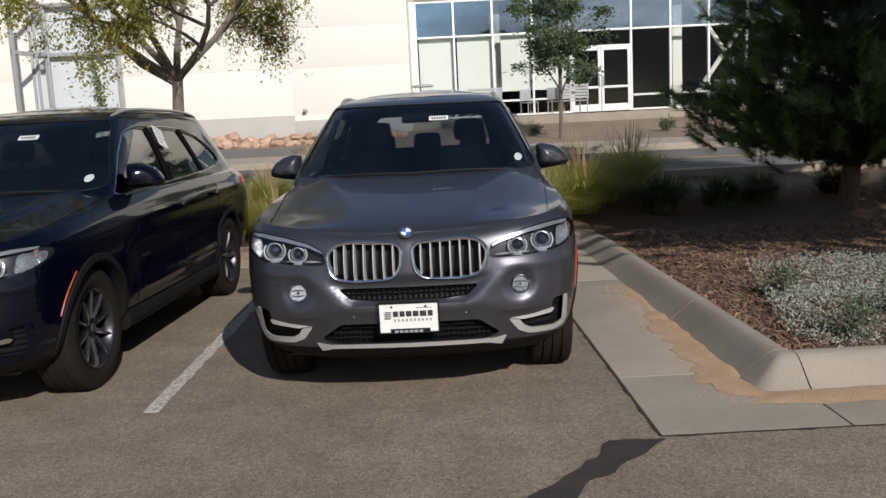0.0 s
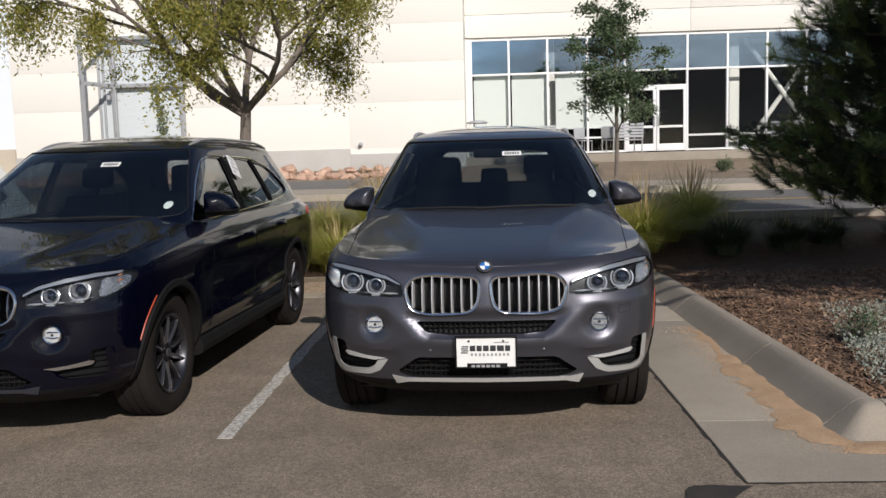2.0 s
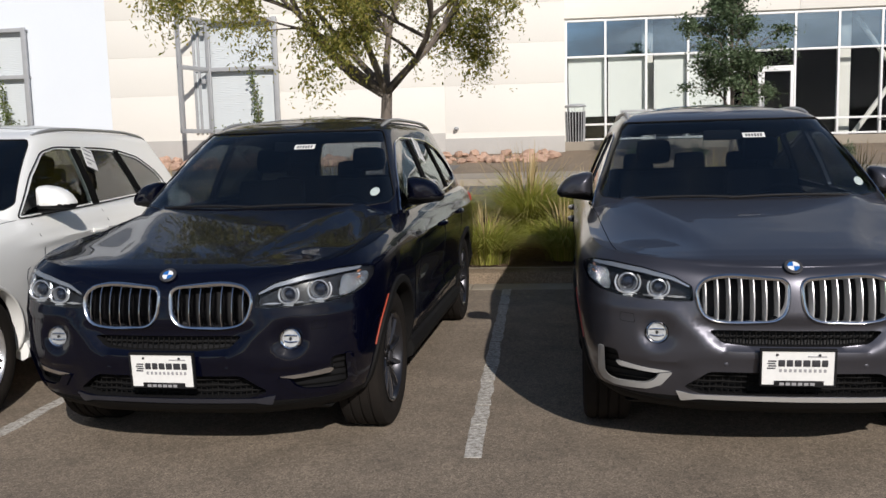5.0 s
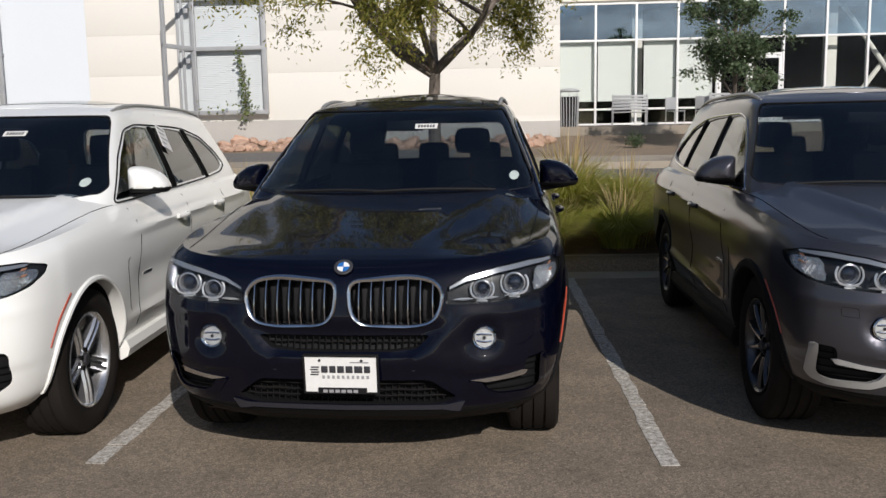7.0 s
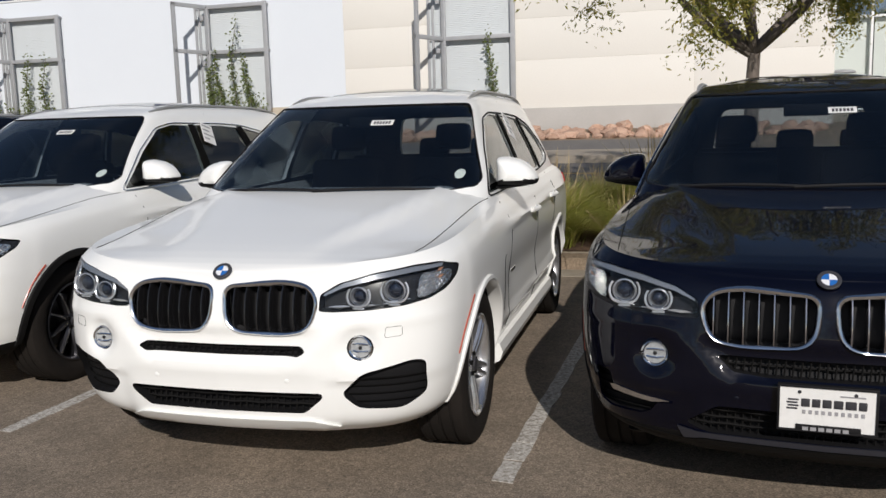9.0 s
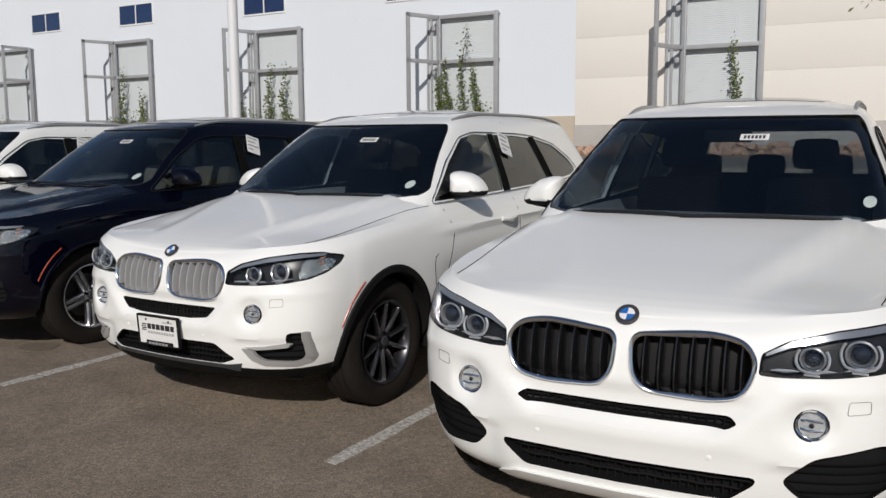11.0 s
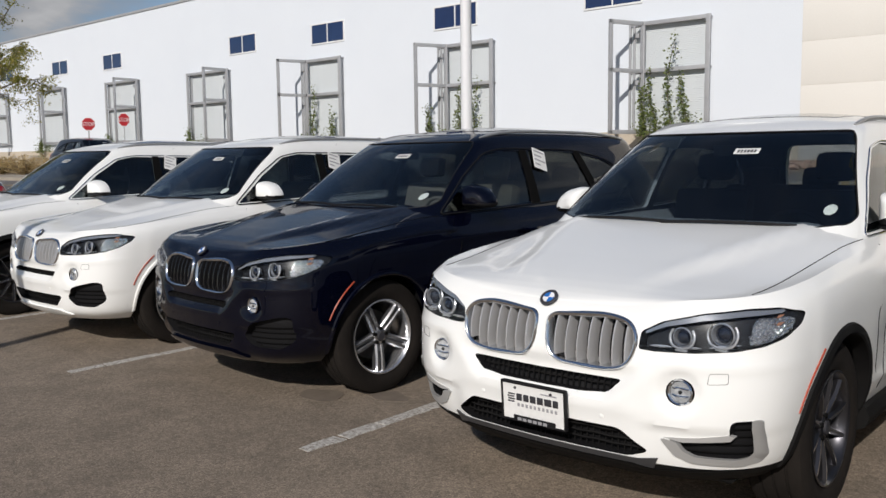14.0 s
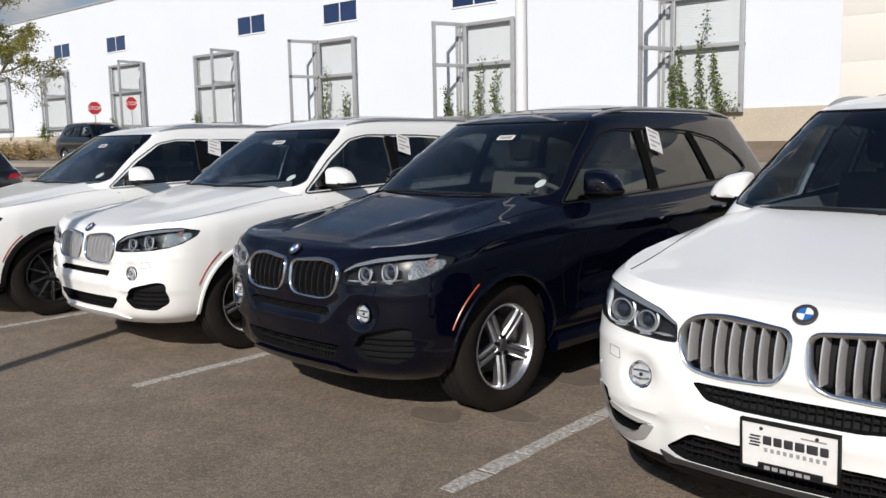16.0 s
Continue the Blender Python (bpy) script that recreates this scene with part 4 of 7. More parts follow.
            part("lower_fin", box_bm(c0.x - 0.024, c0.y - 0.030, c0.z - rr - 0.010, c0.x + 0.024, c0.y - 0.014, c0.z - rr - 0.003, 0.002), LAMP_HOUSE, lamp)
            ln = bmesh.new()
            lathe(ln, [(0.012, rr * 0.64), (-0.010, rr * 0.60), (-0.020, rr * 0.42), (-0.025, rr * 0.20), (-0.026, rr * 0.02)], "y", 20, center=c0)
            part("projector_lens", ln, PROJECTOR, lamp)
        # bright ledge pieces along the foot of the lamp
        for xa, za, xb, zb in ((0.470, 0.812, 0.555, 0.814), (0.570, 0.813, 0.660, 0.817), (0.685, 0.820, 0.785, 0.834)):
            bp = [skin.front(s * (xa + (xb - xa) * k / 4), za + (zb - za) * k / 4)[0] + Vector((0, 0.030 + 0.006 * (k % 2), 0)) for k in range(5)]
            part("lower_ledge", tube_bm(bp, [0.0015, 0.005, 0.0065, 0.005, 0.0015], n=5), LAMP_HOUSE, lamp)
        # pyramids of the turn reflector
        turn = rounded([(0.806, 0.830), (0.862, 0.844), (0.898, 0.870), (0.914, 0.905), (0.905, 0.934), (0.815, 0.928)], 0.02)
        tb = slab(turn if s > 0 else mirrored(turn), skin.front, -0.030, -0.036, 0.03)
        for i in range(10):
            for j in range(8):
                x, z = 0.796 + 0.0135 * (i + 0.5 * (j % 2)), 0.838 + 0.0125 * j
                if inside((x, z), turn):
                    q = [skin.front(s * (x + dx), z + dz)[0] + Vector((0, 0.029, 0)) for dx, dz in ((-0.0062, -0.0058), (0.0062, -0.0058), (0.0062, 0.0058), (-0.0062, 0.0058))]
                    vs4 = [tb.verts.new(p) for p in q]
                    tip = tb.verts.new(sum(q, Vector()) / 4 + Vector((0, -0.009, 0)))
                    for k in range(4):
                        tb.faces.new((vs4[k], vs4[(k + 1) % 4], tip))
        part("turn_reflector", tb, LAMP_FACET, lamp, angle=10)
        for dx, dz in ((0.876, 0.905), (0.872, 0.932)):
            part("amber_insert", slab(rounded([(s * dx, dz), (s * (dx + 0.012), dz + 0.002), (s * (dx + 0.016), dz + 0.012), (s * (dx + 0.003), dz + 0.010)][::s], 0.003), skin.front, -0.012, -0.0165, 0.03), AMBER_DULL, lamp)
        # fog lamp
        c0 = skin.front(s * 0.60, 0.648)[0]
        fg = bmesh.new()
        lathe(fg, [(0.022, 0.044), (-0.004, 0.052), (-0.009, 0.048), (-0.004, 0.043), (0.018, 0.040)], "y", 28, closed=True, center=c0)
        fo = part("fog_lamp", fg, CHROME, car, "round clear fog lamp in a chrome ring")
        part("reflector_bowl", lathe(bmesh.new(), [(0.002, 0.041), (0.016, 0.032), (0.026, 0.012), (0.028, 0.002)], "y", 20, center=c0), FOG_BOWL, fo)
        for bar_z in (-0.013, 0.013):
            part("light_bar", tube_bm([c0 + Vector((-0.033, 0.004, bar_z)), c0 + Vector((-0.012, -0.001, bar_z * 1.25)), c0 + Vector((0.012, -0.001, bar_z * 1.25)), c0 + Vector((0.033, 0.004, bar_z))], 0.0045, n=6), CHROME, fo)
        part("bulb_cover", lathe(bmesh.new(), [(0.012, 0.008), (-0.003, 0.0075), (-0.006, 0.005), (-0.007, 0.001)], "y", 14, center=c0), PAINT_BLACK, fo)
        fl = bmesh.new()
        lathe(fl, [(0.002, 0.044), (-0.006, 0.034), (-0.010, 0.018), (-0.012, 0.002)], "y", 24, center=c0)
        part("fog_lens", fl, LENS, fo)
        # washer cover seam and sensor
        wc = rounded([(0.70, 0.690), (0.765, 0.695), (0.765, 0.735), (0.705, 0.732)], 0.008)
        pts = [skin.front(s * u, v)[0] for u, v in dense(wc, 0.02)]
        part("washer_cover", tube_bm(pts, 0.0010, True, 5), SEAM, car)
        sn = bmesh.new()
        c0 = skin.front(s * 0.30, 0.515)[0]
        lathe(sn, [(0.004, 0.010), (-0.002, 0.010), (-0.003, 0.008)], "y", 14, center=c0)
        part("parking_sensor", sn, paint, car)
        # corner intake trim
        sp = sidei if s > 0 else mirrored(sidei)
        if kind == "x":
            shape = rounded([(0.530, 0.462), (0.580, 0.396), (0.640, 0.370), (0.790, 0.362), (0.842, 0.378), (0.864, 0.410), (0.866, 0.558), (0.838, 0.560), (0.832, 0.425), (0.815, 0.403), (0.780, 0.392), (0.650, 0.400), (0.612, 0.420), (0.590, 0.454)], 0.012)
            br = slab(shape if s > 0 else mirrored(shape), skin.front, 0.010, -0.014, 0.025)
            part("bumper_bracket", br, SATIN, car, "satin silver bumper bracket")
            shape = rounded([(0.540, 0.466), (0.66, 0.478), (0.765, 0.496), (0.785, 0.490), (0.770, 0.470), (0.610, 0.454)], 0.006)
            br = slab(shape if s > 0 else mirrored(shape), skin.front, 0.004, -0.020, 0.025)
            part("bumper_blade", br, BLADE, car, "satin silver blade")
        for j in range(4):
            z = 0.41 + 0.035 * j
            xs = [x for x in np.linspace(0.5, 0.9, 60) if inside((x, z), sidei)]
            if len(xs) > 3:
                pts = [skin.front(s * x, z)[0] + Vector((0, 0.040, 0)) for x in np.linspace(xs[0], xs[-1], 8)]
                part("intake_rib", tube_bm(pts, 0.0035, n=5), SEAM, car)
    # mesh ribs in the middle intakes
    for poly, d in ((slot, 0.03), (intake, 0.04)):
        zlo, zhi = min(p[1] for p in poly), max(p[1] for p in poly)
        gm = bmesh.new()
        k = max(2, int((zhi - zlo) / 0.026))
        for j in range(1, k):
            z = zlo + (zhi - zlo) * j / k
            xs = [x for x in np.linspace(-0.5, 0.5, 120) if inside((x, z), poly)]
            pts = [skin.front(x, z)[0] + Vector((0, d + 0.005 * (-1) ** i, 0.0)) for i, x in enumerate(np.linspace(xs[0], xs[-1], 14))]
            tube(gm, pts, 0.0045, n=4)
        for i in range(-16, 17):
            x = i * 0.028
            zs = [z for z in np.linspace(zlo, zhi, 20) if inside((x, z), poly)]
            if len(zs) > 2:
                y = skin.front(x, zs[0])[0].y + d
                tube(gm, [(x, y, zs[0]), (x + 0.006, y, zs[-1])], 0.0035, n=4)
        part("intake_mesh", gm, TRIM, car)
    if kind == "x":
        skid = rounded([(-0.44, 0.362), (0.44, 0.362), (0.515, 0.372), (0.490, 0.320), (0.42, 0.339), (-0.42, 0.339), (-0.490, 0.320), (-0.515, 0.372)], 0.006)
        part("skid_strip", slab(skid, skin.front, 0.008, -0.01, 0.03), SKID, car, "skid strip under the intake")
        lip = rounded([(-0.80, 0.345), (-0.48, 0.315), (-0.40, 0.330), (0.40, 0.330), (0.48, 0.315), (0.80, 0.345), (0.72, 0.25), (-0.72, 0.25)], 0.02)
        part("lower_bumper", slab(lip, skin.front, 0.006, -0.01, 0.05), TRIM, car, "black lower bumper")
    else:
        lipm = rounded([(-0.40, 0.338), (0.40, 0.338), (0.50, 0.300), (0.44, 0.275), (-0.44, 0.275), (-0.50, 0.300)], 0.02)
        part("front_lip", slab(lipm, skin.front, 0.020, -0.01, 0.05), paint, car)
    q, _ = skin.front(0, 0.938)
    badge(car, pose(0, q.y + 0.002, 0.952, -48, 0, 0))

    # wheels
    wm = wheel_meshes(kind)
    for s in (-1, 1):
        for y in AXLES:
            turn = pose(s * 0.803, y, WHEEL_Z, 0, 0, 0 if s > 0 else 180) @ pose(0, 0, 0, 17 * (y + s), 0, 0)
            wh = part("wheel", wm["rim"], None, car, "", turn)
            part("tyre", wm["tyre"], None, wh, "black tyre")
            part("brake_disc", wm["disc"], None, wh)
            n = 10 if kind == "x" else 5
            for i in range(n):
                part("spoke", wm["spoke"], None, wh, "", pose(0, 0, 0, 360 * i / n, 0, 0))
            for i in range(5):
                part("bolt_hole", wm["bolt"], None, wh, "", pose(0, 0, 0, 72 * i + 36, 0, 0))
            part("hub_cap", wm["cap"], None, wh)
    # cabin
    def seat(x, y, wide, name="front_seat"):
        st = part(name, box_bm(x - wide / 2, y - 0.45, 0.62, x + wide / 2, y, 0.80, 0.05), SEAT_DARK, car)
        bk = bmesh.new()
        add_box(bk, -wide / 2, -0.07, 0, wide / 2, 0.07, 0.62, 0.066)
        part("backrest", bk, SEAT_DARK, st, "", pose(x, y, 0.72, -14, 0, 0))
        for hx in ([0] if wide < 0.7 else [-0.42, 0, 0.42]):
            part("headrest", box_bm(-0.125, -0.06, 0, 0.125, 0.06, 0.18, 0.058), SEAT_DARK, st, "", pose(x + hx, y + 0.155, 1.375 if wide < 0.7 else 1.27, -10, 0, 0))
    seat(-0.38, 2.45, 0.52)
    seat(0.38, 2.45, 0.52)
    seat(0.0, 3.35, 1.36, "rear_bench")
    dash = bmesh.new()
    add_box(dash, -0.80, 1.28, 0.84, 0.80, 1.80, 1.085, 0.05)
    add_box(dash, 0.20, 1.55, 1.05, 0.58, 1.80, 1.150, 0.04)
    part("dashboard", dash, CABIN, car)
    wp = [(0.38 + 0.185 * math.cos(t), 1.98 - 0.06 * math.sin(t), 1.06 + 0.175 * math.sin(t)) for t in [2 * math.pi * i / 28 for i in range(28)]]
    st = part("steering_wheel", tube_bm(wp, 0.016, True, 8), SEAT_DARK, car)
    part("wheel_hub", box_bm(0.29, 1.93, 1.0, 0.47, 1.99, 1.10, 0.03), SEAT_DARK, st)
    part("inner_mirror", box_bm(-0.12, 1.95, 1.535, 0.12, 1.98, 1.60, 0.012), DARK, car)
    # papers on the glass
    def stuck(name, cx, cz, hw, hh, skin_at, material, label, off=-0.016):
        poly = [(cx - hw, cz - hh), (cx + hw, cz - hh), (cx + hw, cz + hh), (cx - hw, cz + hh)]
        return part(name, slab(poly, skin_at, off, off - 0.001, 0.03), material, car, label)
    stuck("stock_sticker", 0.16, 1.562, 0.068, 0.015, cab.front, PAPER, "white sticker with dark bars inside the windscreen", -0.002)
    for k in range(6):
        stuck("sticker_bar", 0.115 + 0.018 * k, 1.562, 0.006, 0.008, cab.front, INK, "", -0.0005)
    ring_p = [(0.70 + 0.027 * math.cos(t), 1.272 + 0.024 * math.sin(t)) for t in [2 * math.pi * i / 20 for i in range(20)]]
    part("round_sticker", slab(ring_p, cab.front, -0.002, -0.003, 0.03), STICKER, car, "round pale sticker inside the windscreen")
    def sheet_at(u, v):
        c, q = math.cos(-0.30), math.sin(-0.30)
        return cab.side(1)(2.74 + u * c - v * q, 1.525 + u * q + v * c)
    ps = part("price_sheet", slab([(-0.072, -0.085), (0.072, -0.085), (0.072, 0.080), (-0.072, 0.080)], sheet_at, 0.016, 0.012, 0.06), PAPER, car, "white price sheet hung over the rear door window")
    for k in range(4):
        w = (0.055, 0.042, 0.06, 0.03)[k]
        part("sheet_bar", slab([(-0.06, 0.052 - 0.036 * k), (-0.06 + w * 2, 0.052 - 0.036 * k), (-0.06 + w * 2, 0.064 - 0.036 * k), (-0.06, 0.064 - 0.036 * k)], sheet_at, 0.018, 0.0165, 0.06), INK_GREY, ps)
    for s in (-1, 1):
        for k in range(6):
            u = 1.62 + 0.026 * k
            part("model_badge_bar", slab([(u, 0.700), (u + 0.018, 0.700), (u + 0.018, 0.718), (u, 0.718)], skin.side(s), 0.003, -0.001, 0.02), CHROME, car)
    return car


# ---- ground, kerbs, road ----
ASPHALT = mat("asphalt", (0.170, 0.136, 0.101), 0.9, second=(0.240, 0.194, 0.146), scale=0.55, amount=0.55, bump=0.45, bump_scale=150, bump_dist=0.008, fine=0.5, fine_scale=110)
stony(ASPHALT, 58, 0.70, 1.34, 3.2, 0.15)
ROAD = mat("road_asphalt", (0.105, 0.100, 0.096), 0.92, second=(0.15, 0.142, 0.135), scale=0.35, amount=0.6, fine=0.3, fine_scale=60, bump=0.3, bump_scale=90)
CONCRETE = mat("concrete", (0.262, 0.227, 0.180), 0.85, second=(0.340, 0.298, 0.240), scale=1.7, amount=0.5, bump=0.25, bump_scale=90, bump_dist=0.005, fine=0.16, fine_scale=160, rand=0.05)
SOIL = mat("dry_soil", (0.15, 0.115, 0.082), 0.95, second=(0.25, 0.19, 0.13), scale=1.3, amount=0.6, bump=0.5, bump_scale=40, bump_dist=0.03, fine=0.35, fine_scale=60)
MULCH = mat("bark_mulch", (0.070, 0.042, 0.026), 0.95, second=(0.16, 0.095, 0.058), scale=9, amount=0.5, bump=0.9, bump_scale=55, bump_dist=0.03, fine=0.4, fine_scale=70)
CHIP = mat("bark_chip", (0.13, 0.075, 0.045), 0.95, second=(0.24, 0.15, 0.095), scale=4, amount=0.5, rand=0.45)
SAND = mat("washed_sand", (0.36, 0.225, 0.125), 0.95, second=(0.47, 0.325, 0.205), scale=6, amount=0.5, bump=0.6, bump_scale=80, bump_dist=0.01, fine=0.3, fine_scale=180)
TAR = mat("tar_seal", (0.020, 0.017, 0.015), 0.75, second=(0.050, 0.042, 0.035), scale=5, amount=0.5, bump=0.4, bump_scale=90)
PAINT_LINE = mat("line_paint", (0.58, 0.56, 0.52), 0.8, second=(0.24, 0.215, 0.18), scale=40, amount=0.26, fine=0.22, fine_scale=90, bump=0.3, bump_scale=120, bump_dist=0.004)
YELLOW = mat("yellow_paint", (0.50, 0.31, 0.06), 0.8, second=(0.36, 0.25, 0.09), scale=6)
WALL_WHITE = mat("wall_white", (0.705, 0.75, 0.795), 0.85, second=(0.67, 0.715, 0.765), scale=0.5, amount=0.7, bump=0.08, bump_scale=25, fine=0.02, fine_scale=30)
WALL_CREAM = mat("wall_cream", (0.755, 0.735, 0.68), 0.85, second=(0.725, 0.705, 0.65), scale=0.5, amount=0.7, bump=0.08, bump_scale=25, fine=0.02, fine_scale=30)
JOINT = mat("joint_grey", (0.64, 0.61, 0.55), 0.9)
PLINTH = mat("plinth_concrete", (0.40, 0.385, 0.36), 0.88, second=(0.47, 0.455, 0.43), scale=0.9, amount=0.5, bump=0.2, bump_scale=40, fine=0.1, fine_scale=40)
PLINTH_TAN = mat("plinth_tan", (0.44, 0.385, 0.30), 0.88, second=(0.52, 0.46, 0.37), scale=0.9, amount=0.5, bump=0.2, bump_scale=40, fine=0.1, fine_scale=40)
STEEL = mat("galvanised_steel", (0.34, 0.35, 0.365), 0.55, 0.25, second=(0.42, 0.43, 0.44), scale=3)
BLIND = mat("pale_louvre", (0.62, 0.665, 0.68), 0.7, second=(0.57, 0.61, 0.63), scale=0.8)
ALU = mat("white_aluminium", (0.76, 0.77, 0.77), 0.4, 0.0, 0.2)
SHADE = mat("roller_blind", (0.72, 0.74, 0.70), 0.8, second=(0.66, 0.68, 0.65), scale=0.7)
# near black: the dimness of the unlit room is put into this colour
ROOM_UNLIT = mat("room_unlit", (0.012, 0.012, 0.013), 0.85, second=(0.022, 0.021, 0.020), scale=1.2, spec=0.1)
PANE = glass_mat("window_glass", (0.92, 0.94, 0.94), base=0.018)
# upper panes: a bright blue sky reflection put into gloss strength and tint
PANE_UP = glass_mat("sky_tinted_window_glass", (0.80, 0.86, 0.90), base=0.48, gloss=(0.72, 0.88, 1.0))
PANE_BLUE = mat("blue_window_glass", (0.010, 0.022, 0.075), 0.06, 0.0, 0.6, second=(0.016, 0.040, 0.12), scale=0.6)
ROCK = mat("red_rock", (0.42, 0.25, 0.18), 0.9, second=(0.56, 0.40, 0.30), scale=2.2, amount=0.5, bump=0.6, bump_scale=14, bump_dist=0.04, fine=0.15, fine_scale=40, rand=0.22)
BARK = mat("bark_grey", (0.105, 0.086, 0.072), 0.92, second=(0.20, 0.168, 0.142), scale=14, amount=0.5, bump=0.8, bump_scale=40, bump_dist=0.02, stretch=(1, 1, 0.25))
BARK_PINE = mat("bark_pine", (0.060, 0.045, 0.035), 0.95, second=(0.11, 0.08, 0.06), scale=12, amount=0.5, bump=0.9, bump_scale=30, bump_dist=0.03)
SIGN_RED = mat("sign_red", (0.42, 0.012, 0.020), 0.45, second=(0.36, 0.012, 0.02), scale=3)
SIGN_WHITE = mat("sign_white", (0.75, 0.75, 0.75), 0.45)
POLE_WHITE = mat("pole_white", (0.74, 0.75, 0.76), 0.5, second=(0.68, 0.69, 0.70), scale=1.0)


def leaf_mat(name, a, b, c, trans=0.35, rough=0.55):
    """Leaves that vary from one to the next and let some light through."""
    m = bpy.data.materials.new(name)
    m.use_nodes = True
    n, l = m.node_tree.nodes, m.node_tree.links
    n.clear()
    gi = n.new("ShaderNodeNewGeometry")
    ra = n.new("ShaderNodeValToRGB")
    ra.color_ramp.elements[0].color, ra.color_ramp.elements[1].color = (*a, 1), (*c, 1)
    e = ra.color_ramp.elements.new(0.5)
    e.color = (*b, 1)
    df = n.new("ShaderNodeBsdfPrincipled")
    df.inputs["Roughness"].default_value = rough
    tr = n.new("ShaderNodeBsdfTranslucent")
    mx = n.new("ShaderNodeMixShader")
    mx.inputs["Fac"].default_value = trans
    ou = n.new("ShaderNodeOutputMaterial")
    l.new(gi.outputs["Random Per Island"], ra.inputs["Fac"])
    l.new(ra.outputs["Color"], df.inputs["Base Color"])
    l.new(ra.outputs["Color"], tr.inputs["Color"])
    l.new(df.outputs["BSDF"], mx.inputs[1])
    l.new(tr.outputs["BSDF"], mx.inputs[2])
    l.new(mx.outputs["Shader"], ou.inputs["Surface"])
    return m


LEAF_LOCUST = leaf_mat("locust_leaf", (0.15, 0.175, 0.035), (0.28, 0.28, 0.06), (0.46, 0.38, 0.10), 0.5)
LEAF_GREEN = leaf_mat("young_leaf", (0.05, 0.085, 0.035), (0.085, 0.13, 0.06), (0.15, 0.20, 0.11))
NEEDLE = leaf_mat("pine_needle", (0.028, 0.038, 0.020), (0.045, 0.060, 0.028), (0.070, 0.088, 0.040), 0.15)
# brighter copy of the needles: sunlight on outer tufts put into the colour
NEEDLE_LIT = leaf_mat("pine_needle_lit", (0.10, 0.14, 0.035), (0.14, 0.19, 0.05), (0.20, 0.24, 0.08), 0.25)
GRASS = leaf_mat("grass_blade", (0.29, 0.34, 0.055), (0.46, 0.48, 0.095), (0.62, 0.56, 0.20), 0.45)
GRASS_DRY = leaf_mat("seed_stalk", (0.36, 0.26, 0.12), (0.46, 0.35, 0.17), (0.56, 0.45, 0.25), 0.3)
GRASS_SHADED = leaf_mat("shaded_grass_blade", (0.035, 0.055, 0.025), (0.06, 0.085, 0.035), (0.10, 0.12, 0.055), 0.2)
SILVER = leaf_mat("silver_leaf", (0.27, 0.30, 0.245), (0.34, 0.37, 0.31), (0.42, 0.45, 0.385), 0.2)
VINE = leaf_mat("vine_leaf", (0.085, 0.12, 0.03), (0.13, 0.17, 0.045), (0.20, 0.23, 0.075), 0.3)

land = curve_of([(-400, -0.03), (11.1, -0.03), (11.18, 0.12), (12.5, 0.30), (14.3, 0.53), (15.8, 0.66), (18.5, 0.79), (20, 0.88), (22.5, 0.99), (26.0, 1.16), (26.75, 1.40), (31, 1.45), (60, 1.5), (400, 1.5)])


def strip(name, x0, x1, ys, lift, material, label="", parent=None, kind="structure", category="", nx=1, thick=0.0):
    """A sheet that lies on the land between two x."""
    bm = bmesh.new()
    rows = []
    for y in ys:
        rows.append([bm.verts.new((x0 + (x1 - x0) * i / nx, y, land(y) + lift)) for i in range(nx + 1)])
    for a, b in zip(rows, rows[1:]):
        for i in range(nx):
            bm.faces.new((a[i], a[i + 1], b[i + 1], b[i]))
    ob = part(name, bm, material, parent)
    return tagged(ob, label, category or name, kind=kind)


ground = strip("ground", -400, 300, [-400, 11.1, 11.18, 12.5, 14.3, 15.8, 18.5, 20, 22.5, 26.0, 26.75, 31, 60, 400], 0, SOIL, "dry brown earth that rises gently towards the building", category="ground")
SX, SY, KX, KY = 1.36, 4.92, 2.04, 5.48      # gutter corner and kerb corner of the island
REAR = 10.72                                  # where the bay lines end
lot = bmesh.new()
for x0, y0, x1, y1 in ((-140, -90, SX, REAR), (SX, -90, 60, SY)):
    k = max(1, int((x1 - x0) / 8))
    v = [[lot.verts.new((x0 + (x1 - x0) * i / k, y, 0)) for i in range(k + 1)] for y in (y0, y1)]
    for i in range(k):
        lot.faces.new((v[0][i], v[0][i + 1], v[1][i + 1], v[1][i]))
lot_ob = tagged(part("parking_asphalt", lot, ASPHALT), "grey-brown worn asphalt of the parking bays", "asphalt", kind="structure")

# gutter slabs, each with open joints
gutter = tagged(new("gutter"), "pale concrete gutter slabs round the planted island", "gutter", kind="structure")


def slab_piece(x0, y0, x1, y1, top=0.004, name="gutter_slab", parent=None):
    part(name, box_bm(x0 + 0.006, y0 + 0.006, -0.10, x1 - 0.006, y1 - 0.006, top, 0.006), CONCRETE, parent or gutter)


ys = [SY, 5.86, 8.9, REAR + 0.45]
for a, b in zip(ys[1:], ys[2:]):
    slab_piece(SX, a, KX + 0.02, b)
part("gutter_slab", prism([(SX + 0.006, SY + 0.006), (2.274, SY + 0.006), (2.274, KY + 0.014), (KX + 0.014, KY + 0.014), (KX + 0.014, 5.854), (SX + 0.006, 5.854)], "z", -0.10, 0.004), CONCRETE, gutter)
xs = [2.28, 5.3, 8.3, 11.3, 14.3, 20]
for a, b in zip(xs, xs[1:]):
    slab_piece(a, SY, b, KY + 0.02)
x = SX
while x > -60:
    slab_piece(x - 3.05, REAR, x, REAR + 0.47)
    x -= 3.05
seam = bmesh.new()
